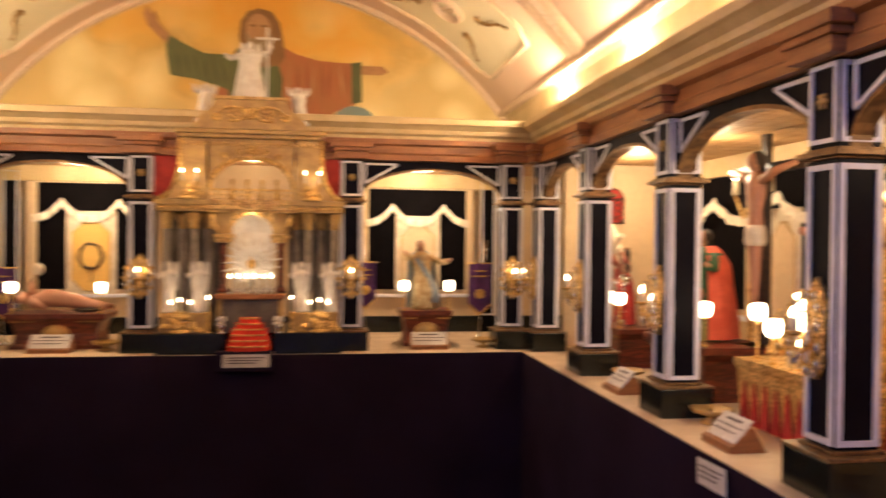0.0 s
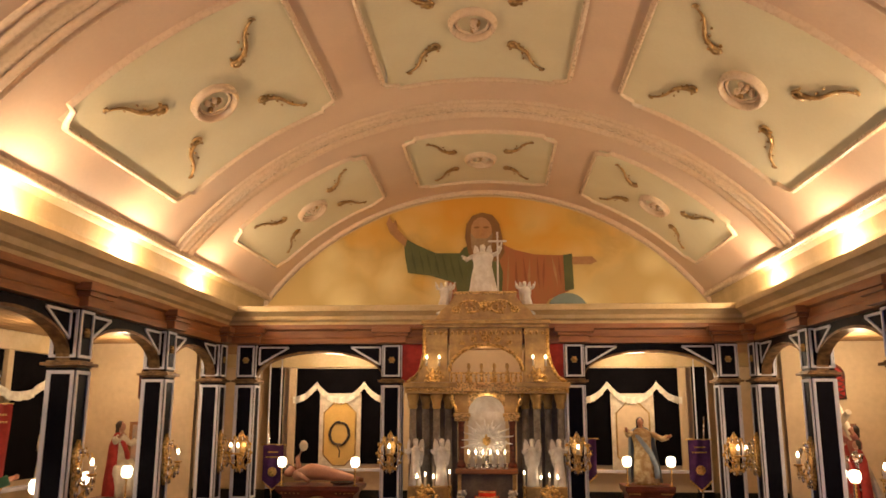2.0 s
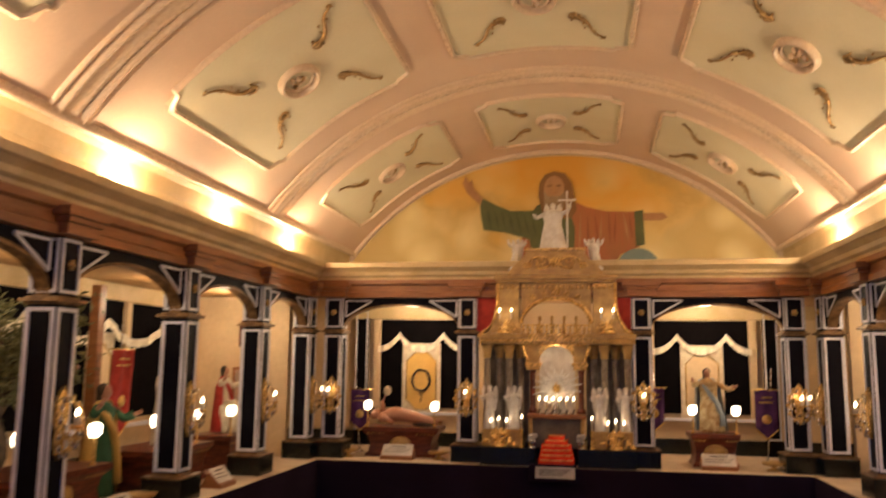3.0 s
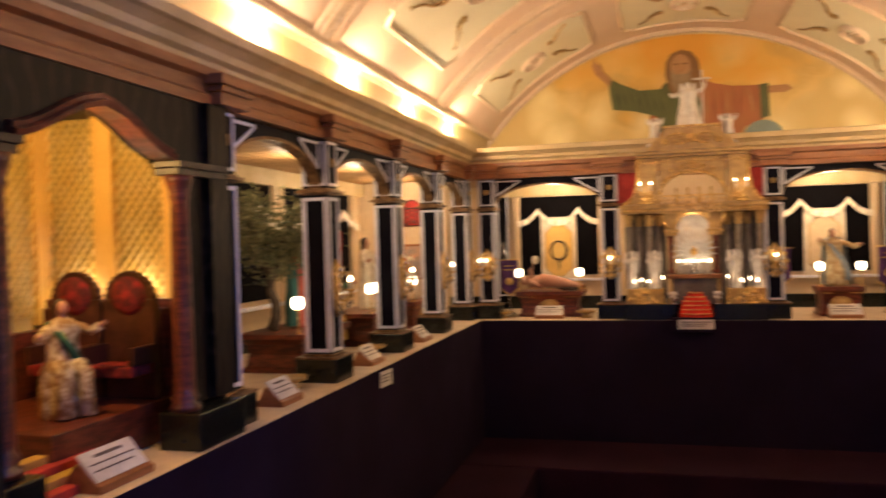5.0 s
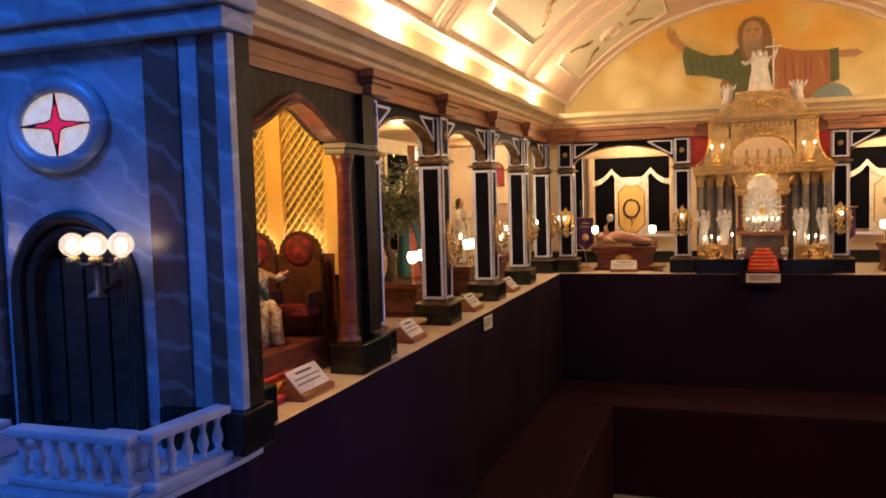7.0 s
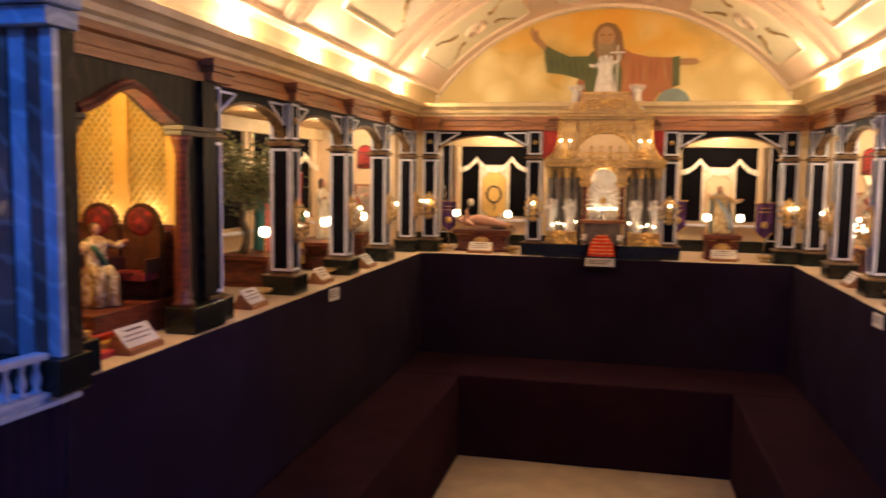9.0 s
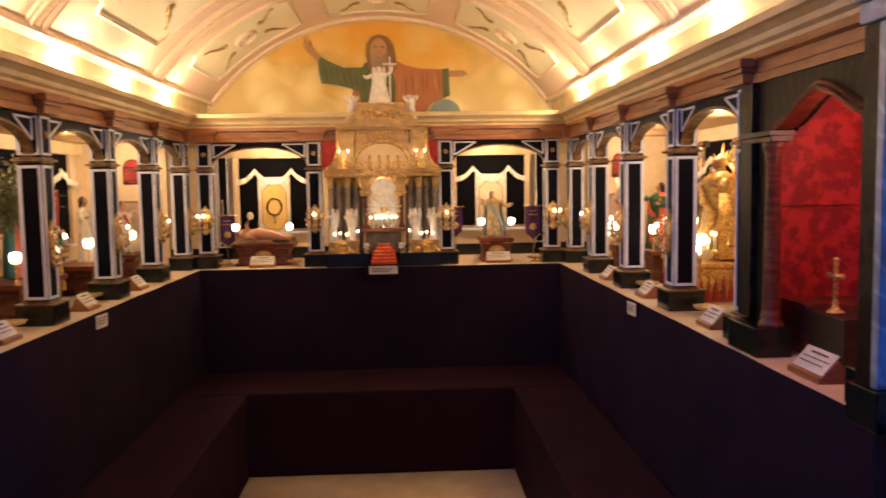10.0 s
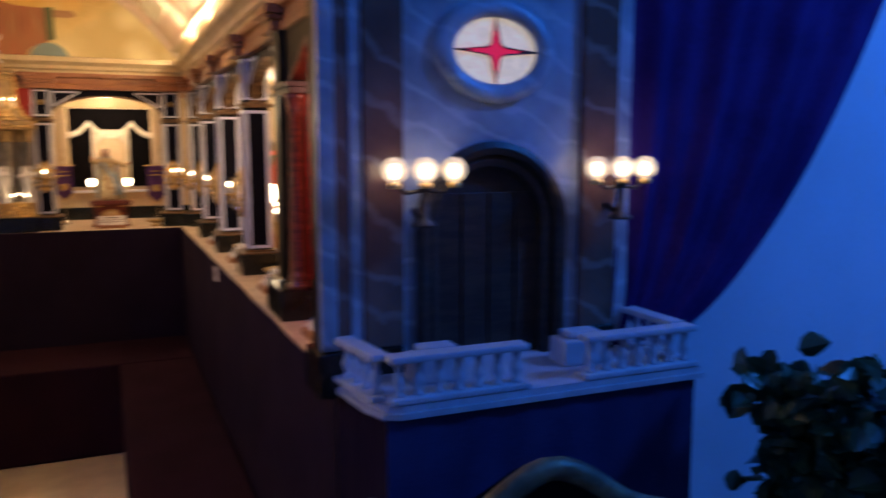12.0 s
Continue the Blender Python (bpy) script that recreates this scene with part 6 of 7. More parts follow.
for k in range(15):
    lathe(bm, [(0.006, 0.577), (0.003, 0.585), (0.007, 0.595), (0.003, 0.605), (0.005, 0.612)], 6, (-0.147 + 0.021 * k, 0.05, 0))
bx(bm, -0.152, 0.152, 0.044, 0.056, 0.612, 0.618)
part("gallery_rail", bm, GOLD, alt, "gilt gallery railing")
for x in (-0.075, -0.02, 0.035, 0.09):
    bm = new_bm()
    lathe(bm, [(0.010, 0.577), (0.008, 0.60), (0.010, 0.622), (0.004, 0.632), (0.008, 0.642), (0.007, 0.655), (0.001, 0.660)], 8, (x, 0.09, 0))
    part("gilt_figurine", bm, OLDGOLD, alt, "tiny gilt figurine")
one("gallery_band", alt, GOLD, [(-0.160, 0.160, 0.028, 0.056, 0.528, 0.538), (-0.166, 0.166, 0.022, 0.056, 0.5385, 0.5555)], 0.003, "bright gilt band under the gallery")
for s in (-1, 1):
    bm = new_bm()
    tube(bm, [(s * (0.150 - 0.0030 * q), 0.044, 0.520 - 0.008 * q + 0.006 * math.sin(q * 1.2)) for q in range(9)], [0.011 - 0.0007 * q for q in range(9)], 8)
    part("console", bm, GOLD, alt, "gilt scrolled console")
    for q in range(7):
        bm = new_bm()
        ball(bm, (s * (0.182 + 0.012 * q), 0.030, 0.60 + 0.022 * math.sin(q * 0.9)), (0.008, 0.005, 0.009), 6)
        part("wing_leaf", bm, GOLD, alt, "small gilt leaf")
for x, z, r in ((0.0, 0.765, 0.016), (-0.05, 0.757, 0.010), (0.05, 0.757, 0.010), (-0.10, 0.742, 0.009), (0.10, 0.742, 0.009), (0.0, 0.895, 0.020), (-0.125, 0.880, 0.014), (0.125, 0.880, 0.014)):
    bm = new_bm()
    for q in range(7):
        t = math.tau * q / 7
        ball(bm, (x + r * math.cos(t), 0.036 if z < 0.8 else -0.004, z + 0.8 * r * math.sin(t)), (r * 0.5, 0.005, r * 0.5), 6)
    ball(bm, (x, 0.034 if z < 0.8 else -0.006, z), (r * 0.5, 0.006, r * 0.5), 6)
    part("carved_rosette", bm, GOLD, alt, "gilt carved rosette")
# table, step and flames
one("altar_table", alt, WOOD, [(-0.128, 0.128, -0.005, 0.16, 0.205, 0.224)], 0.003, "red-brown altar table top")
one("altar_frontal", alt, MATS["dark_grey_marble"], [(-0.112, 0.112, 0.02, 0.16, 0.079, 0.204)], 0.003, "dark marble altar front")
for s in (-1, 1):
    one("frontal_post", alt, OLDGOLD, [(s * 0.112 - 0.008, s * 0.112 + 0.008, 0.010, 0.03, 0.079, 0.204)], 0.002)

# silver monstrance with rays
RAYS = mat("bright_silver_leaf", (0.86, 0.84, 0.82), 0.4, 0.3, second=(0.74, 0.72, 0.70), scale=60)
mon = thing("monstrance", place("B", AX + 0, AY + 0.060, SH + 0.224), "silver monstrance with a burst of rays", "monstrance")
bm = new_bm()
lathe(bm, [(0.030, 0), (0.030, 0.006), (0.012, 0.014), (0.007, 0.04), (0.014, 0.05), (0.006, 0.06), (0.006, 0.085)], 12)
part("foot", bm, SILVER, mon)
rr = random.Random(8)
for k in range(34):
    a = math.tau * k / 34
    L = 0.078 + (0.030 if k % 2 else 0.0) + rr.uniform(-0.008, 0.008)
    bm = new_bm()
    tube(bm, [(0.022 * math.cos(a), 0, 0.115 + 0.022 * math.sin(a)), (0.6 * L * math.cos(a), -0.003, 0.115 + 0.5 * L * math.sin(a)), (L * math.cos(a), -0.002, 0.115 + 0.8 * L * math.sin(a))], [0.005, 0.006, 0.0015], 5)
    part("ray", bm, RAYS, mon)
for k in range(22):
    a, q = rr.uniform(0, math.tau), rr.uniform(0.035, 0.085)
    bm = new_bm()
    ball(bm, (q * 1.1 * math.cos(a), -0.010 - rr.uniform(0, 0.008), 0.100 + 0.8 * q * math.sin(a)), (rr.uniform(0.006, 0.011), 0.004, rr.uniform(0.006, 0.012)), 6)
    part("silver_leaf", bm, RAYS, mon)
bm = new_bm()
ball(bm, (0, -0.006, 0.115), (0.016, 0.010, 0.024), 12)
part("lunette", bm, GOLD, mon, "gilt oval centre")


def candlestick(m, h, wax, group, mt=None):
    c = thing("candlestick", m, "small turned candlestick with a lit candle", "candlestick", group)
    bm = new_bm()
    lathe(bm, [(0.011, 0), (0.011, 0.004), (0.004, 0.010), (0.006, h * 0.4), (0.003, h * 0.55), (0.008, h * 0.95), (0.008, h)], 10)
    part("stick", bm, mt or GOLD, c)
    candle(c, 0, 0, h, wax, 0.0045)
    return c


cs = candlestick(place("B", AX + -0.075, AY + 0.022, SH + 0.2245), 0.02, 0.038, "candles on the altar table", SILVER)
for x in (-0.045, -0.015, 0.015, 0.045, 0.075):
    copy_thing(cs, place("B", AX + x, AY + 0.022, SH + 0.2245))
cs = candlestick(place("B", AX + -0.152, AY + 0.012, SH + 0.0785), 0.08, 0.045, "tall candlesticks beside the altar", GOLD)
copy_thing(cs, place("B", AX + 0.152, AY + 0.012, SH + 0.0785))


def candelabrum(m, h, n, spread, group):
    c = thing("candelabrum", m, "gilt branched candelabrum with lit candles", "candelabrum", group)
    bm = new_bm()
    lathe(bm, [(0.034, 0), (0.034, 0.006), (0.016, 0.016), (0.022, 0.03), (0.006, 0.045), (0.008, h * 0.7), (0.005, h * 0.8)], 10)
    for k in range(9):
        a = k * 0.7
        ball(bm, (0.024 * math.cos(a), 0.018 * math.sin(a), 0.018 + 0.004 * (k % 3)), 0.009, 6)
    part("stem", bm, GOLD, c)
    for k in range(n):
        x = spread * (2 * k / (n - 1) - 1)
        bm = new_bm()
        tube(bm, [(0, 0, h * 0.62), (x * 0.6, 0, h * 0.58), (x, 0, h * 0.72), (x, 0, h * 0.82)], 0.0028, 6)
        lathe(bm, [(0.003, 0), (0.009, 0.004), (0.003, 0.006)], 8, (x, 0, h * 0.82))
        part("branch", bm, GOLD, c)
        candle(c, x, 0, h * 0.82 + 0.006, 0.030 + 0.008 * (k == (n - 1) / 2), 0.0045)
    return c


cb = candelabrum(place("B", AX + -0.255, AY + 0.03, SH + 0.0785), 0.085, 3, 0.034, "candelabra on the altar plinth")
copy_thing(cb, place("B", AX + 0.255, AY + 0.03, SH + 0.0785))
cb = candelabrum(place("B", AX + -0.225, AY + 0.028, SH + 0.5755), 0.075, 2, 0.026, "candelabra on the altar's upper storey")
copy_thing(cb, place("B", AX + 0.225, AY + 0.028, SH + 0.5755))

# gilt leaf mounds round the candelabra
for sx in (-1, 1):
    rm = random.Random(31)
    bm = new_bm()
    for k in range(46):
        a, q = rm.uniform(0, math.pi), rm.uniform(0.0, 1.0)
        ball(bm, ((0.066 * (1 - q) + 0.012) * math.cos(a), -0.012 - 0.014 * math.sin(a) * (1 - q), 0.006 + 0.072 * q), (rm.uniform(0.006, 0.011), 0.006, rm.uniform(0.006, 0.012)), 6)
    solid("gilt_mound", bm, GOLD, "heaped gilt leaf carving under the candelabrum", "ornament", place("B", AX + sx * 0.255, AY + 0.036, SH + 0.0785), "gilt mounds on the altar plinth")
# alabaster winged figures and the group on the crest
ANG = [ALAB, ALAB, ALAB, ALAB]
for u, y in ((-0.298, 0.035), (-0.188, 0.03), (0.188, 0.03), (0.298, 0.035)):
    one_thing("pedestal", place("B", AX + u, AY + y + 0.012, SH + 0.0785), [(-0.030, 0.030, -0.020, 0.022, 0, 0.075)], OLDGOLD, "gilt pedestal under a white figure", "pedestal", 0.004, "pedestals on the altar")
    statue(place("B", AX + u, AY + y + 0.012, SH + 0.154), 0.190, ANG, "white alabaster winged figure on the altar", arms=((0.6, 0.3), (0.4, 0.5)), wide=0.85, wings=True, group="white winged figures of the altar")
for u, ln in ((-0.185, 0.12), (0.185, -0.12)):
    statue(place("B", AX + u, AY + 0.04, SH + 0.862), 0.145, ANG, "white kneeling winged figure at the altar's crest", lean=ln, wings=True, wide=1.2, arms=((0.8, 0.8), (0.8, 0.8)), group="white winged figures of the crest")
statue(place("B", AX + -0.01, AY + 0.05, SH + 0.9585), 0.215, ANG, "white alabaster group on the altar's crest", wide=1.75, arms=((1.1, 0.2), (1.0, 0.9)), wings=True)
c = thing("cross", place("B", AX + 0.055, AY + 0.03, SH + 0.9585), "slender white cross held at the crest", "cross")
one("upright", c, ALAB, [(-0.004, 0.004, -0.004, 0.004, 0, 0.265)], 0.001)
one("crossbar", c, ALAB, [(-0.040, 0.040, -0.004, 0.004, 0.220, 0.228)], 0.001)

# red carpeted steps before the altar
STEPRED = mat("glossy_red_carpet", (0.80, 0.075, 0.035), 0.24, second=(0.68, 0.05, 0.03), scale=25, bump=0.25)
st = thing("altar_steps", place("B", AX + 0, AY - 0.005, SH + 0.0205), "glossy red rounded altar steps, gilt edges doubling as reflections", "steps")
for k in range(6):
    hw = 0.077 - 0.0042 * k - 0.010 * max(0, k - 3)
    y0 = -0.066 + 0.011 * k
    edge = [(hw * math.cos(math.pi * q / 12), y0 + 0.030 - 0.030 * math.sin(math.pi * q / 12)) for q in range(13)]
    bm = new_bm()
    rings(bm, [[(x, y, 0.0197 * k + dz) for x, y in [(hw, 0.064)] + edge + [(-hw, 0.064)]] for dz in (0.0, 0.0160, 0.0195)], smooth=False)
    part("step", bm, STEPRED, st)
    # gilt edge line, which also stands in for gold reflections on the red
    bm = new_bm()
    tube(bm, [(x * 1.01, y - 0.001, 0.0197 * k + 0.0165) for x, y in edge[2:-2]], 0.0028, 6)
    part("step_edge_glint", bm, GOLD, st)
for s in (-1, 1):
    u = thing("flower_urn", place("B", AX + s * 0.104, AY + 0.004, SH + 0.0785), "small silver urn with pale flowers", "urn", "flower urns before the altar")
    bm = new_bm()
    lathe(bm, [(0.012, 0), (0.012, 0.004), (0.004, 0.010), (0.014, 0.024), (0.012, 0.036)], 10)
    part("vase", bm, SILVER, u)
    bm = new_bm()
    for k in range(16):
        a = k * 2.4
        ball(bm, (0.018 * math.cos(a) * (k / 16) ** 0.5, 0.014 * math.sin(a) * (k / 16) ** 0.5, 0.044 + 0.014 * math.sin(k)), 0.007, 6)
    part("flowers", bm, ALAB, u, "pale flower heads")

# ---------------------------------------------------------------- side bays
rnd = random.Random(11)
LEAF = mat("olive_leaves", (0.25, 0.24, 0.11), 0.6, second=(0.12, 0.13, 0.05), scale=30)
BARK = mat("bark", (0.12, 0.08, 0.05), 0.9, second=(0.06, 0.04, 0.025), scale=40, bump=0.8)


def tree(name, m, label, h, crown, leaf, count, size, leaf_mat, seed, pot=None):
    """A small tree: tapered trunk with limbs, and a crown of many single leaves."""
    r = random.Random(seed)
    c = thing(name, m, label, "tree" if pot is None else "plant")
    bm = new_bm()
    pts = [Vector((0.012 * math.sin(k * 1.3), 0.008 * math.cos(k * 1.9), h * 0.62 * k / 6)) for k in range(7)]
    tube(bm, pts, [0.020 - 0.0018 * k for k in range(7)], 8)
    tips = []
    for k in range(12):
        a = k * 2.4 + r.uniform(-0.3, 0.3)
        b = pts[3 + k % 4]
        e = Vector((crown * r.uniform(0.4, 0.95) * math.cos(a), crown * r.uniform(0.4, 0.9) * math.sin(a), h * r.uniform(0.60 if pot is None else 0.36, 0.98)))
        tube(bm, [b, b.lerp(e, 0.5) + Vector((0, 0, 0.02)), e], [0.008, 0.005, 0.002], 6)
        tips += [e, b.lerp(e, 0.6), b.lerp(e, 0.8)]
    part("trunk", bm, BARK, c)
    vs, fs = [], []
    for k in range(count):
        o = Vector(r.choice(tips)) + Vector((r.gauss(0, 1), r.gauss(0, 1), r.gauss(0, 0.8))) * crown * (0.20 if pot is None else 0.15)
        d = Vector((r.gauss(0, 1), r.gauss(0, 1), r.gauss(0, 0.7))).normalized()
        e = d.cross(Vector((r.gauss(0, 1), r.gauss(0, 1), r.gauss(0, 1)))).normalized()
        L = size * r.uniform(0.7, 1.3)
        i = len(vs)
        up = d.cross(e) * L * 0.12
        if leaf > 0.3:                                # broad rounded leaf, folded along its rib
            vs += [o, o + d * L * 0.22 + e * L * leaf * 0.75 + up, o + d * L * 0.55 + e * L * leaf + up * 1.6, o + d * L * 0.88 + e * L * leaf * 0.55 + up, o + d * L - up * 0.8,
                   o + d * L * 0.88 - e * L * leaf * 0.55 + up, o + d * L * 0.55 - e * L * leaf + up * 1.6, o + d * L * 0.22 - e * L * leaf * 0.75 + up]
            fs += [(i, i + 1, i + 2, i + 3, i + 4), (i, i + 4, i + 5, i + 6, i + 7)]
        else:
            vs += [o, o + d * L * 0.5 + e * L * leaf + up, o + d * L, o + d * L * 0.5 - e * L * leaf + up]
            fs += [(i, i + 1, i + 2), (i, i + 2, i + 3)]
    me = bpy.data.meshes.new("crown")
    me.from_pydata([tuple(v) for v in vs], [], fs)
    me.materials.append(leaf_mat)
    ob = new("crown", me)
    ob.parent = c
    tagged(ob, "many small leaves", kind="stuff")
    return c


# west side, from the niche towards the altar
CORAL = mat("coral_cloth", (0.62, 0.16, 0.11), 0.7, second=(0.48, 0.10, 0.07), scale=25, bump=0.4)
VERM = mat("vermilion_cloth", (0.76, 0.13, 0.07), 0.7, second=(0.60, 0.08, 0.04), scale=25, bump=0.4)
float_base(place("L", 1.68, 0.27), 0.21, 0.12, 0.13, "mahogany float with gilt panel and lit lamps", (-1, -0.45, 0.75))
tree("olive_tree", place("L", 1.57, 0.30, SH + 0.1305), "small olive tree with grey-green leaves on the float", 0.45, 0.20, 0.17, 3600, 0.027, LEAF, 2)
statue(place("L", 1.718, 0.27, SH + 0.1305), 0.315, [CORAL, SKIN, HAIR, TEAL], "standing carved figure in coral robe with teal mantle", cloak=True, lean=-0.03, arms=((0.5, 0.7), (0.5, 0.7)))
float_base(place("L", 2.33, 0.25), 0.21, 0.11, 0.135, "mahogany float with gilt panel and lit lamps", (-1, -0.6, 0.6))
statue(place("L", 2.05, 0.30, SH), 0.36, [GREEN, SKIN, HAIR, YELLOW], "carved figure in green with a yellow mantle", cloak=True, arms=((0.9, 0.5), (1.2, 0.2)))
statue(place("L", 2.36, 0.26, SH + 0.136), 0.31, [IVORY, SKIN, HAIR, IVORY], "standing carved figure in a cream cloth", arms=((0.8, 0.1), (0.8, 0.3)))
banner(place("L", 2.20, 0.345, SH + 0.0, 0), REDC, "red gold-fringed banner hanging from a pole", 0.062, 0.30, 0.475, 0.0)
one_thing("wooden_post", place("L", 2.16, 0.42), [(-0.018, 0.018, -0.018, 0.018, 0, 0.70)], WOOD, "tall wooden post behind the float", "post")
float_base(place("L", 2.88, 0.25), 0.17, 0.10, 0.135, "mahogany float with gilt panel and lit lamps", (-0.9, 0.9))
statue(place("L", 2.86, 0.26, SH + 0.136), 0.28, [IVORY, SKIN, HAIR, REDC], "seated carved figure in cream and red", seated=True, cloak=True, arms=((1.0, 0.5), (0.9, 0.3)))
for num, side, w_a in ((3, "L", 1.77), (4, "L", 2.65), (5, "R", 1.77), (6, "R", 2.65)):
    win = wall_window(side, w_a, 0.619, 0.41, 0.20, 0.70, num)
    one("mullion", win, CREAM, [(-0.030, 0.005, -0.030, -0.0105, 0.18, 0.70)], 0.003)
    valance(side, w_a, 0.575, 0.40, 0.535)
    backdrop_panel(side, w_a - 0.20, 0.606, 0.10, 0.545, 0.085)


def on_partition(side, d, z):
    """Pose against the partition at the aisle's end, looking down the aisle."""
    return pose(CX + (-1 if side == "L" else 1) * (SIDE + d), 3.219, z)


for side in "LR":
    grille(on_partition(side, 0.31, 1.56))
    framed_picture(on_partition(side, 0.30, 1.27), 0.085, 0.19)

# east side
gf = thing("gilded_float", place("R", 1.73, 0.28), "gilded float with aureole, lit lamps and red gold skirt", "float")
bm = new_bm()
rings(bm, [[(x * k, y * k, z) for x, y in ((-0.22, -0.13), (0.22, -0.13), (0.22, 0.13), (-0.22, 0.13))] for k, z in ((0.94, 0.0), (0.98, 0.13), (1.02, 0.14), (1.02, 0.155))], smooth=False)
part("body", bm, GOLD, gf, "gilt float body")
for k in range(9):
    bm = new_bm()
    x = -0.176 + 0.044 * k
    prism(bm, [(x - 0.020, 0.006), (x + 0.020, 0.006), (x, 0.105)], pose(0, -0.132, 0), 0.004)
    part("skirt_point", bm, REDC, gf, "red pointed skirt panel")
    bm = new_bm()
    prism(bm, [(-0.118 + 0.0295 * k - 0.013, 0.006), (-0.118 + 0.0295 * k + 0.013, 0.006), (-0.118 + 0.0295 * k, 0.105)], pose(0.2175, 0, 0, 0, 0, 90), -0.004)
    part("skirt_point", bm, REDC, gf, "red pointed skirt panel")
# baroque gilt scrolls and a flaming aureole rising from the float
rg = random.Random(17)
for k in range(14):
    x0, z0, turn = -0.19 + 0.029 * k, 0.165 + 0.05 * (k % 3), 1 if k % 2 else -1
    bm = new_bm()
    tube(bm, [(x0 + turn * (0.010 + 0.0035 * q) * math.cos(0.62 * q), -0.055 + 0.05 * (k % 3) + 0.003 * q, z0 + (0.010 + 0.0035 * q) * math.sin(0.62 * q) + 0.005 * q) for q in range(13)], [0.008 - 0.0004 * q for q in range(13)], 6)
    part("gilt_scroll", bm, GOLD, gf, "curling gilt leaf scroll")
for k in range(26):
    a = math.tau * k / 26
    bm = new_bm()
    r1 = 0.19 + 0.03 * (k % 2)
    tube(bm, [(-0.03 + 0.13 * math.cos(a), 0.075, 0.40 + 0.15 * math.sin(a)), (-0.03 + 0.16 * math.cos(a + 0.06), 0.070, 0.40 + 0.18 * math.sin(a + 0.06)), (-0.03 + r1 * math.cos(a), 0.075, 0.40 + 1.06 * r1 * math.sin(a))], [0.009, 0.007, 0.002], 6)
    part("aureole_ray", bm, GOLD, gf, "wavy gilt ray")
bm = new_bm()
tube(bm, [(-0.03 + 0.13 * math.cos(math.tau * k / 28), 0.075, 0.40 + 0.15 * math.sin(math.tau * k / 28)) for k in range(29)], 0.010, 8)
part("aureole_ring", bm, GOLD, gf, "oval gilt ring")
for x, y, hl in ((-0.19, -0.09, 0.13), (-0.09, -0.11, 0.09), (0.0, -0.10, 0.12), (0.17, -0.10, 0.10), (-0.15, 0.0, 0.17)):
    shaded_lamp(gf, x, y, 0.1555, hl)
for row in range(3):
    for k in range(7 - row):
        candle(gf, -0.04 + 0.034 * k + 0.015 * row, -0.10 + 0.035 * row, 0.1555, 0.05 + 0.025 * row, 0.0065)
GOLDFIG = [mat("gold_brocade", (0.62, 0.42, 0.15), 0.5, 0.4, second=(0.36, 0.2, 0.06), scale=50), SKIN, GOLD, GOLD]
statue(place("R", 1.70, 0.30, SH + 0.1555), 0.42, GOLDFIG, "carved figure in a wide gold brocade mantle", wide=1.6, cloak=True)
candelabrum(place("R", 1.45, 0.12), 0.20, 3, 0.030, "candelabra beside the floats")
float_base(place("R", 2.33, 0.27), 0.20, 0.11, 0.15, "mahogany float with gilt panel and lit lamps", (-0.9, 0.9))
statue(place("R", 2.35, 0.27, SH + 0.151), 0.32, [GREEN, SKIN, HAIR, VERM], "carved figure in green with a wide vermilion mantle", wide=1.75, cloak=True, arms=((1.2, 0.4), (0.8, 0.1)))
cr = thing("crucifix", place("R", 2.19, 0.36), "tall dark wooden cross on a gilt pedestal", "cross")
one("pedestal", cr, OLDGOLD, [(-0.06, 0.06, -0.06, 0.06, 0, 0.15)], 0.006, "gilt pedestal")
one("upright", cr, DARKWOOD, [(-0.014, 0.014, 0.0, 0.018, 0.1505, 0.735)], 0.002)
one("crossbar", cr, DARKWOOD, [(-0.19, 0.19, 0.0, 0.018, 0.625, 0.653)], 0.002)
# carved figure with outstretched arms, before the cross
bm = new_bm()
lathe(bm, [(0.012, 0.26), (0.016, 0.32), (0.022, 0.38), (0.028, 0.44), (0.031, 0.47), (0.026, 0.52), (0.035, 0.57), (0.038, 0.60), (0.026, 0.625), (0.014, 0.635)], 14, (0, -0.022, 0), mi=1, sy=0.62)
lathe(bm, [(0.030, 0.425), (0.037, 0.435), (0.035, 0.47), (0.030, 0.482)], 14, (0, -0.022, 0), mi=0, sy=0.72)
ball(bm, (0.010, -0.032, 0.655), (0.020, 0.022, 0.027), 12, mi=1)
ball(bm, (0.012, -0.024, 0.660), (0.024, 0.022, 0.028), 10, mi=2)
for sx in (-1, 1):
    tube(bm, [(sx * 0.030, -0.022, 0.605), (sx * 0.085, -0.018, 0.625), (sx * 0.165, -0.008, 0.642)], [0.015, 0.012, 0.008], 8, mi=1)
solid("statue", bm, [IVORY, SKIN, HAIR, IVORY], "carved figure with outstretched arms on the dark cross", "statue", place("R", 2.19, 0.36))
cl = thing("candle_lantern", place("R", 2.40, 0.45), "tall gilt stand with lit candles by the cross", "candelabrum")
bm = new_bm()
lathe(bm, [(0.035, 0), (0.035, 0.01), (0.010, 0.025), (0.006, 0.05), (0.012, 0.30), (0.006, 0.32), (0.006, 0.50), (0.022, 0.53), (0.022, 0.54)], 12)
tube(bm, [(-0.10, 0, 0.58), (-0.05, 0, 0.51), (0, 0, 0.53), (0.05, 0, 0.51), (0.10, 0, 0.58)], 0.005, 6)
part("stand", bm, GOLD, cl)
for x, z in ((-0.10, 0.585), (0.0, 0.541), (0.10, 0.585)):
    candle(cl, x, 0, z, 0.045, 0.010)
float_base(place("R", 2.90, 0.25), 0.18, 0.10, 0.135, "mahogany float with gilt panel and lit lamps", (-0.9, 0.2, 0.9))
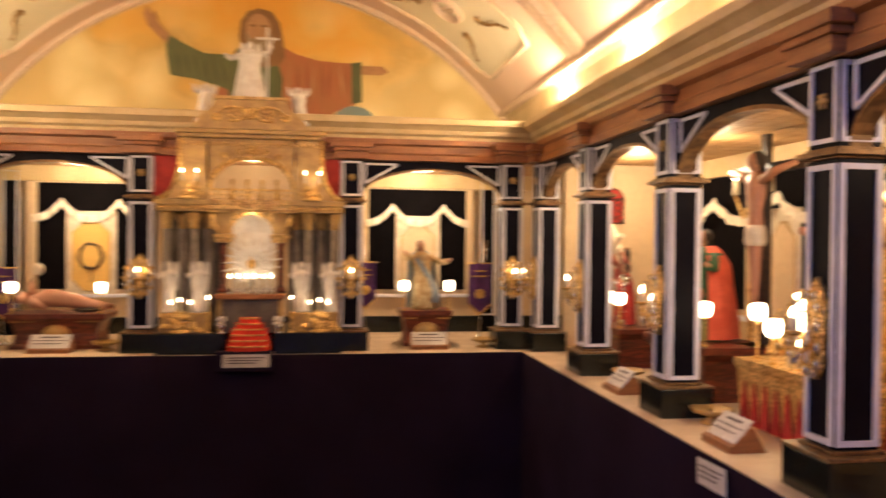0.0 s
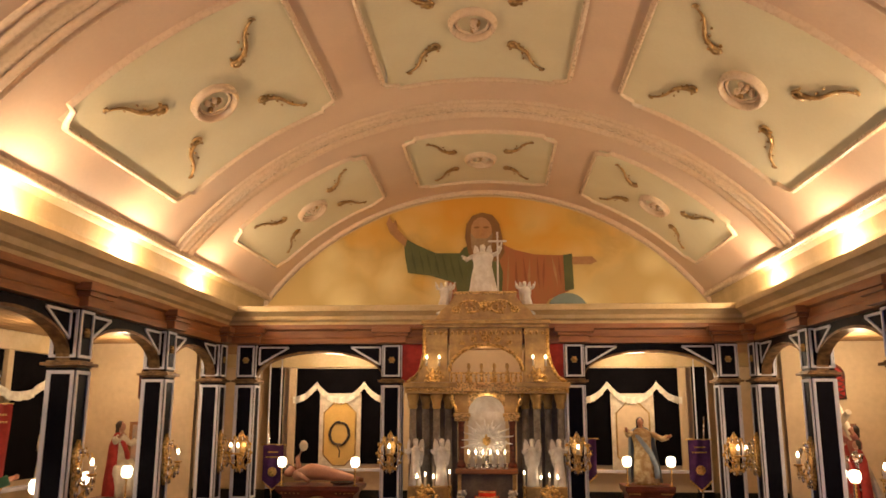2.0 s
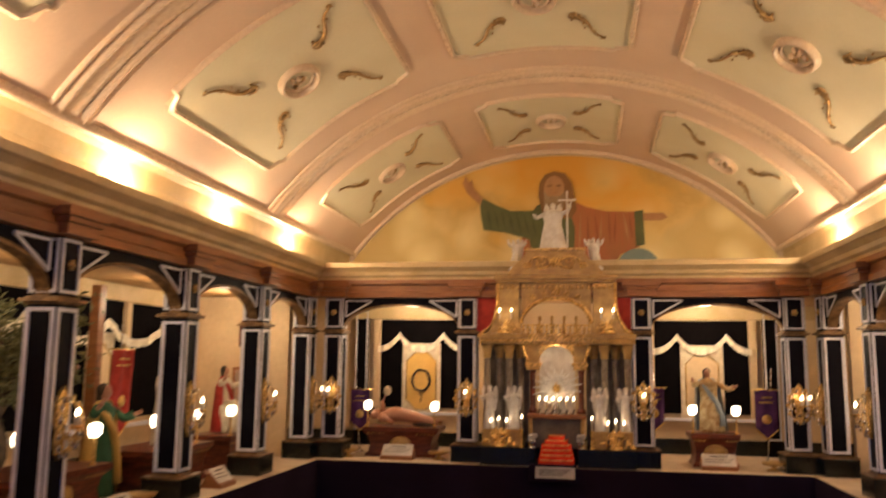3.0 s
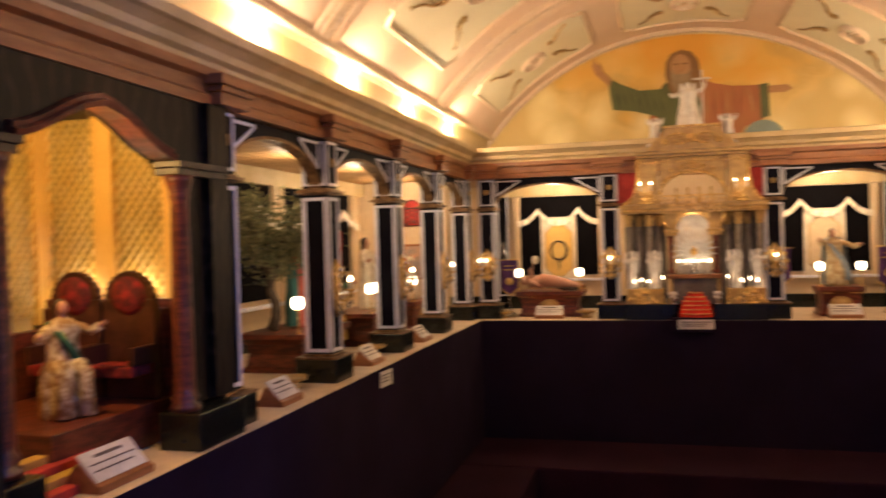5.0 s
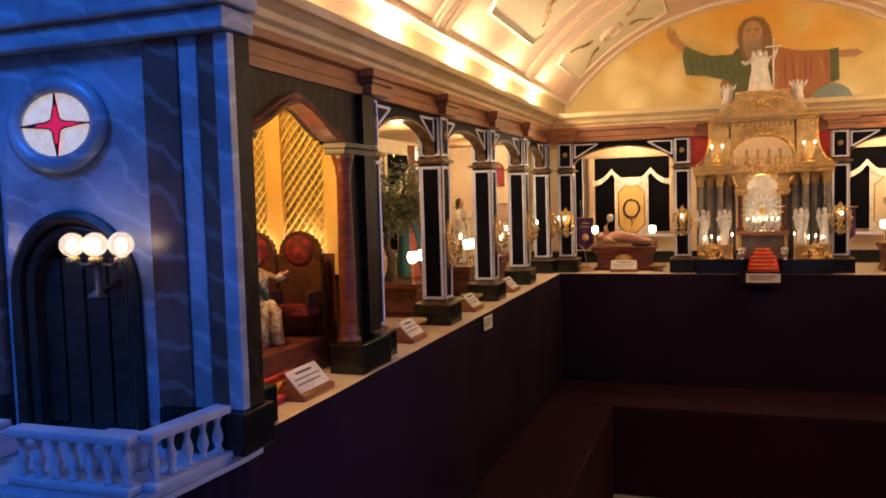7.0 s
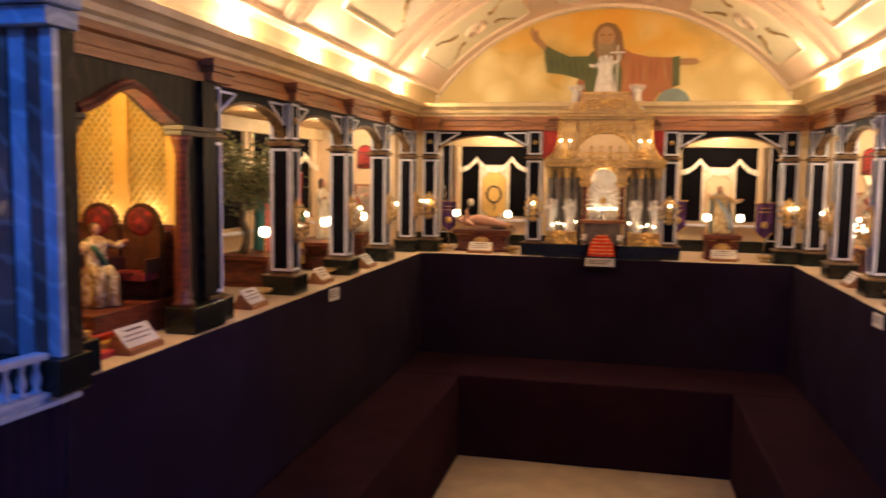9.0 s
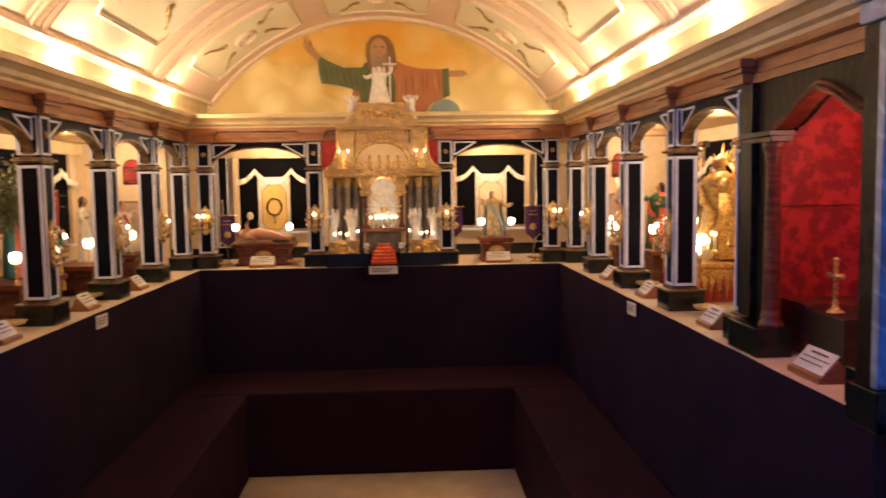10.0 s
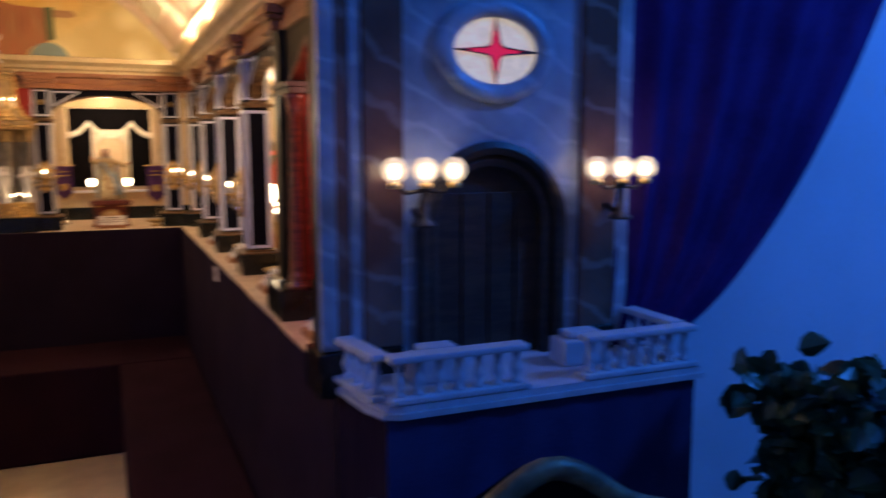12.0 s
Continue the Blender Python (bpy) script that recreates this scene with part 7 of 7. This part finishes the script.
statue(place("R", 2.97, 0.26, SH + 0.136), 0.27, [mat("rose_cloth", (0.40, 0.13, 0.10), 0.75), SKIN, HAIR, REDC], "carved figure in rose robe bent under a cross", lean=0.12, arms=((1.0, 0.9), (0.8, 0.8)))
statue(place("R", 2.86, 0.23, SH + 0.136), 0.22, [SILVER, SKIN, HAIR, REDC], "carved figure in silver breastplate and red cloak", cloak=True)
c = thing("cross", place("R", 2.96, 0.23, SH + 0.136), "pale wooden cross leaning over the figure", "cross")
bm = new_bm()
tube(bm, [(0.13, 0.06, 0.0), (-0.05, 0.0, 0.36)], 0.013, 6)
part("beam", bm, IVORY, c)
bm = new_bm()
tube(bm, [(-0.10, -0.01, 0.22), (0.06, 0.0, 0.32)], 0.012, 6)
part("beam", bm, IVORY, c)
candelabrum(place("R", 2.78, 0.12), 0.19, 3, 0.030, "candelabra beside the floats")

# ---------------------------------------------------------------- before the terrace: settee and plant
SETT = mat("dull_gilt_green_frame", (0.16, 0.16, 0.09), 0.5, 0.3, second=(0.07, 0.07, 0.04), scale=30)
se = thing("settee", pose(CX + 1.27, -0.60, 0), "old settee with a wavy carved crest rail", "settee")
bm = new_bm()


def crest(x):
    return 1.030 + 0.062 * math.exp(-((x + 0.10) / 0.085) ** 2) + 0.050 * math.exp(-((x + 0.34) / 0.05) ** 2) - 0.24 * max(0.0, x + 0.03)


tube(bm, [(-0.42 + 0.84 * k / 40, 0, crest(-0.42 + 0.84 * k / 40)) for k in range(41)], 0.016, 8)
part("crest_rail", bm, SETT, se, "wavy carved rail")
bm = new_bm()
sheet(bm, 30, 6, lambda u, v: (-0.41 + 0.82 * u, 0.012 * math.sin(9 * u) * v, 0.45 + (crest(-0.41 + 0.82 * u) - 0.45) * v), thick=0.03)
part("backrest", bm, NIGHT, se, "black upholstered back")
one("seat", se, NIGHT, [(-0.41, 0.41, -0.42, 0.0, 0.36, 0.45)], 0.02, "black upholstered seat")
for sx in (-1, 1):
    for y in (-0.39, 0.01):
        bm = new_bm()
        tube(bm, [(sx * 0.38, y, 0.0), (sx * 0.39, y, 0.2), (sx * 0.40, y, 0.37)], [0.014, 0.018, 0.024], 8)
        part("leg", bm, SETT, se)
    bm = new_bm()
    tube(bm, [(sx * 0.42, 0.0, crest(sx * 0.42)), (sx * 0.44, -0.10, 0.80), (sx * 0.43, -0.30, 0.66), (sx * 0.42, -0.40, 0.62), (sx * 0.41, -0.40, 0.44)], 0.015, 8)
    part("armrest", bm, SETT, se)

DGREEN = mat("dark_glossy_leaves", (0.035, 0.075, 0.03), 0.35, second=(0.018, 0.04, 0.02), scale=20)
pl = tree("potted_plant", pose(CX + 1.95, -0.50, 0.60), "leafy dark green potted plant on a stand", 0.49, 0.25, 0.42, 1500, 0.054, DGREEN, 5, pot=1)
bm = new_bm()
lathe(bm, [(0.09, -0.03), (0.10, 0.0), (0.125, 0.13), (0.13, 0.14), (0.118, 0.14), (0.11, 0.12), (0.02, 0.11)], 20)
part("pot", bm, DARKWOOD, pl, "dark pot")
stand = thing("plant_stand", pose(CX + 1.95, -0.50, 0), "dark wooden plant stand", "stand")
one("top", stand, DARKWOOD, [(-0.15, 0.15, -0.15, 0.15, 0.54, 0.57)], 0.006)
for sx in (-1, 1):
    for sy in (-1, 1):
        bm = new_bm()
        tube(bm, [(sx * 0.13, sy * 0.13, 0.0), (sx * 0.12, sy * 0.12, 0.54)], [0.013, 0.018], 8)
        part("leg", bm, DARKWOOD, stand)
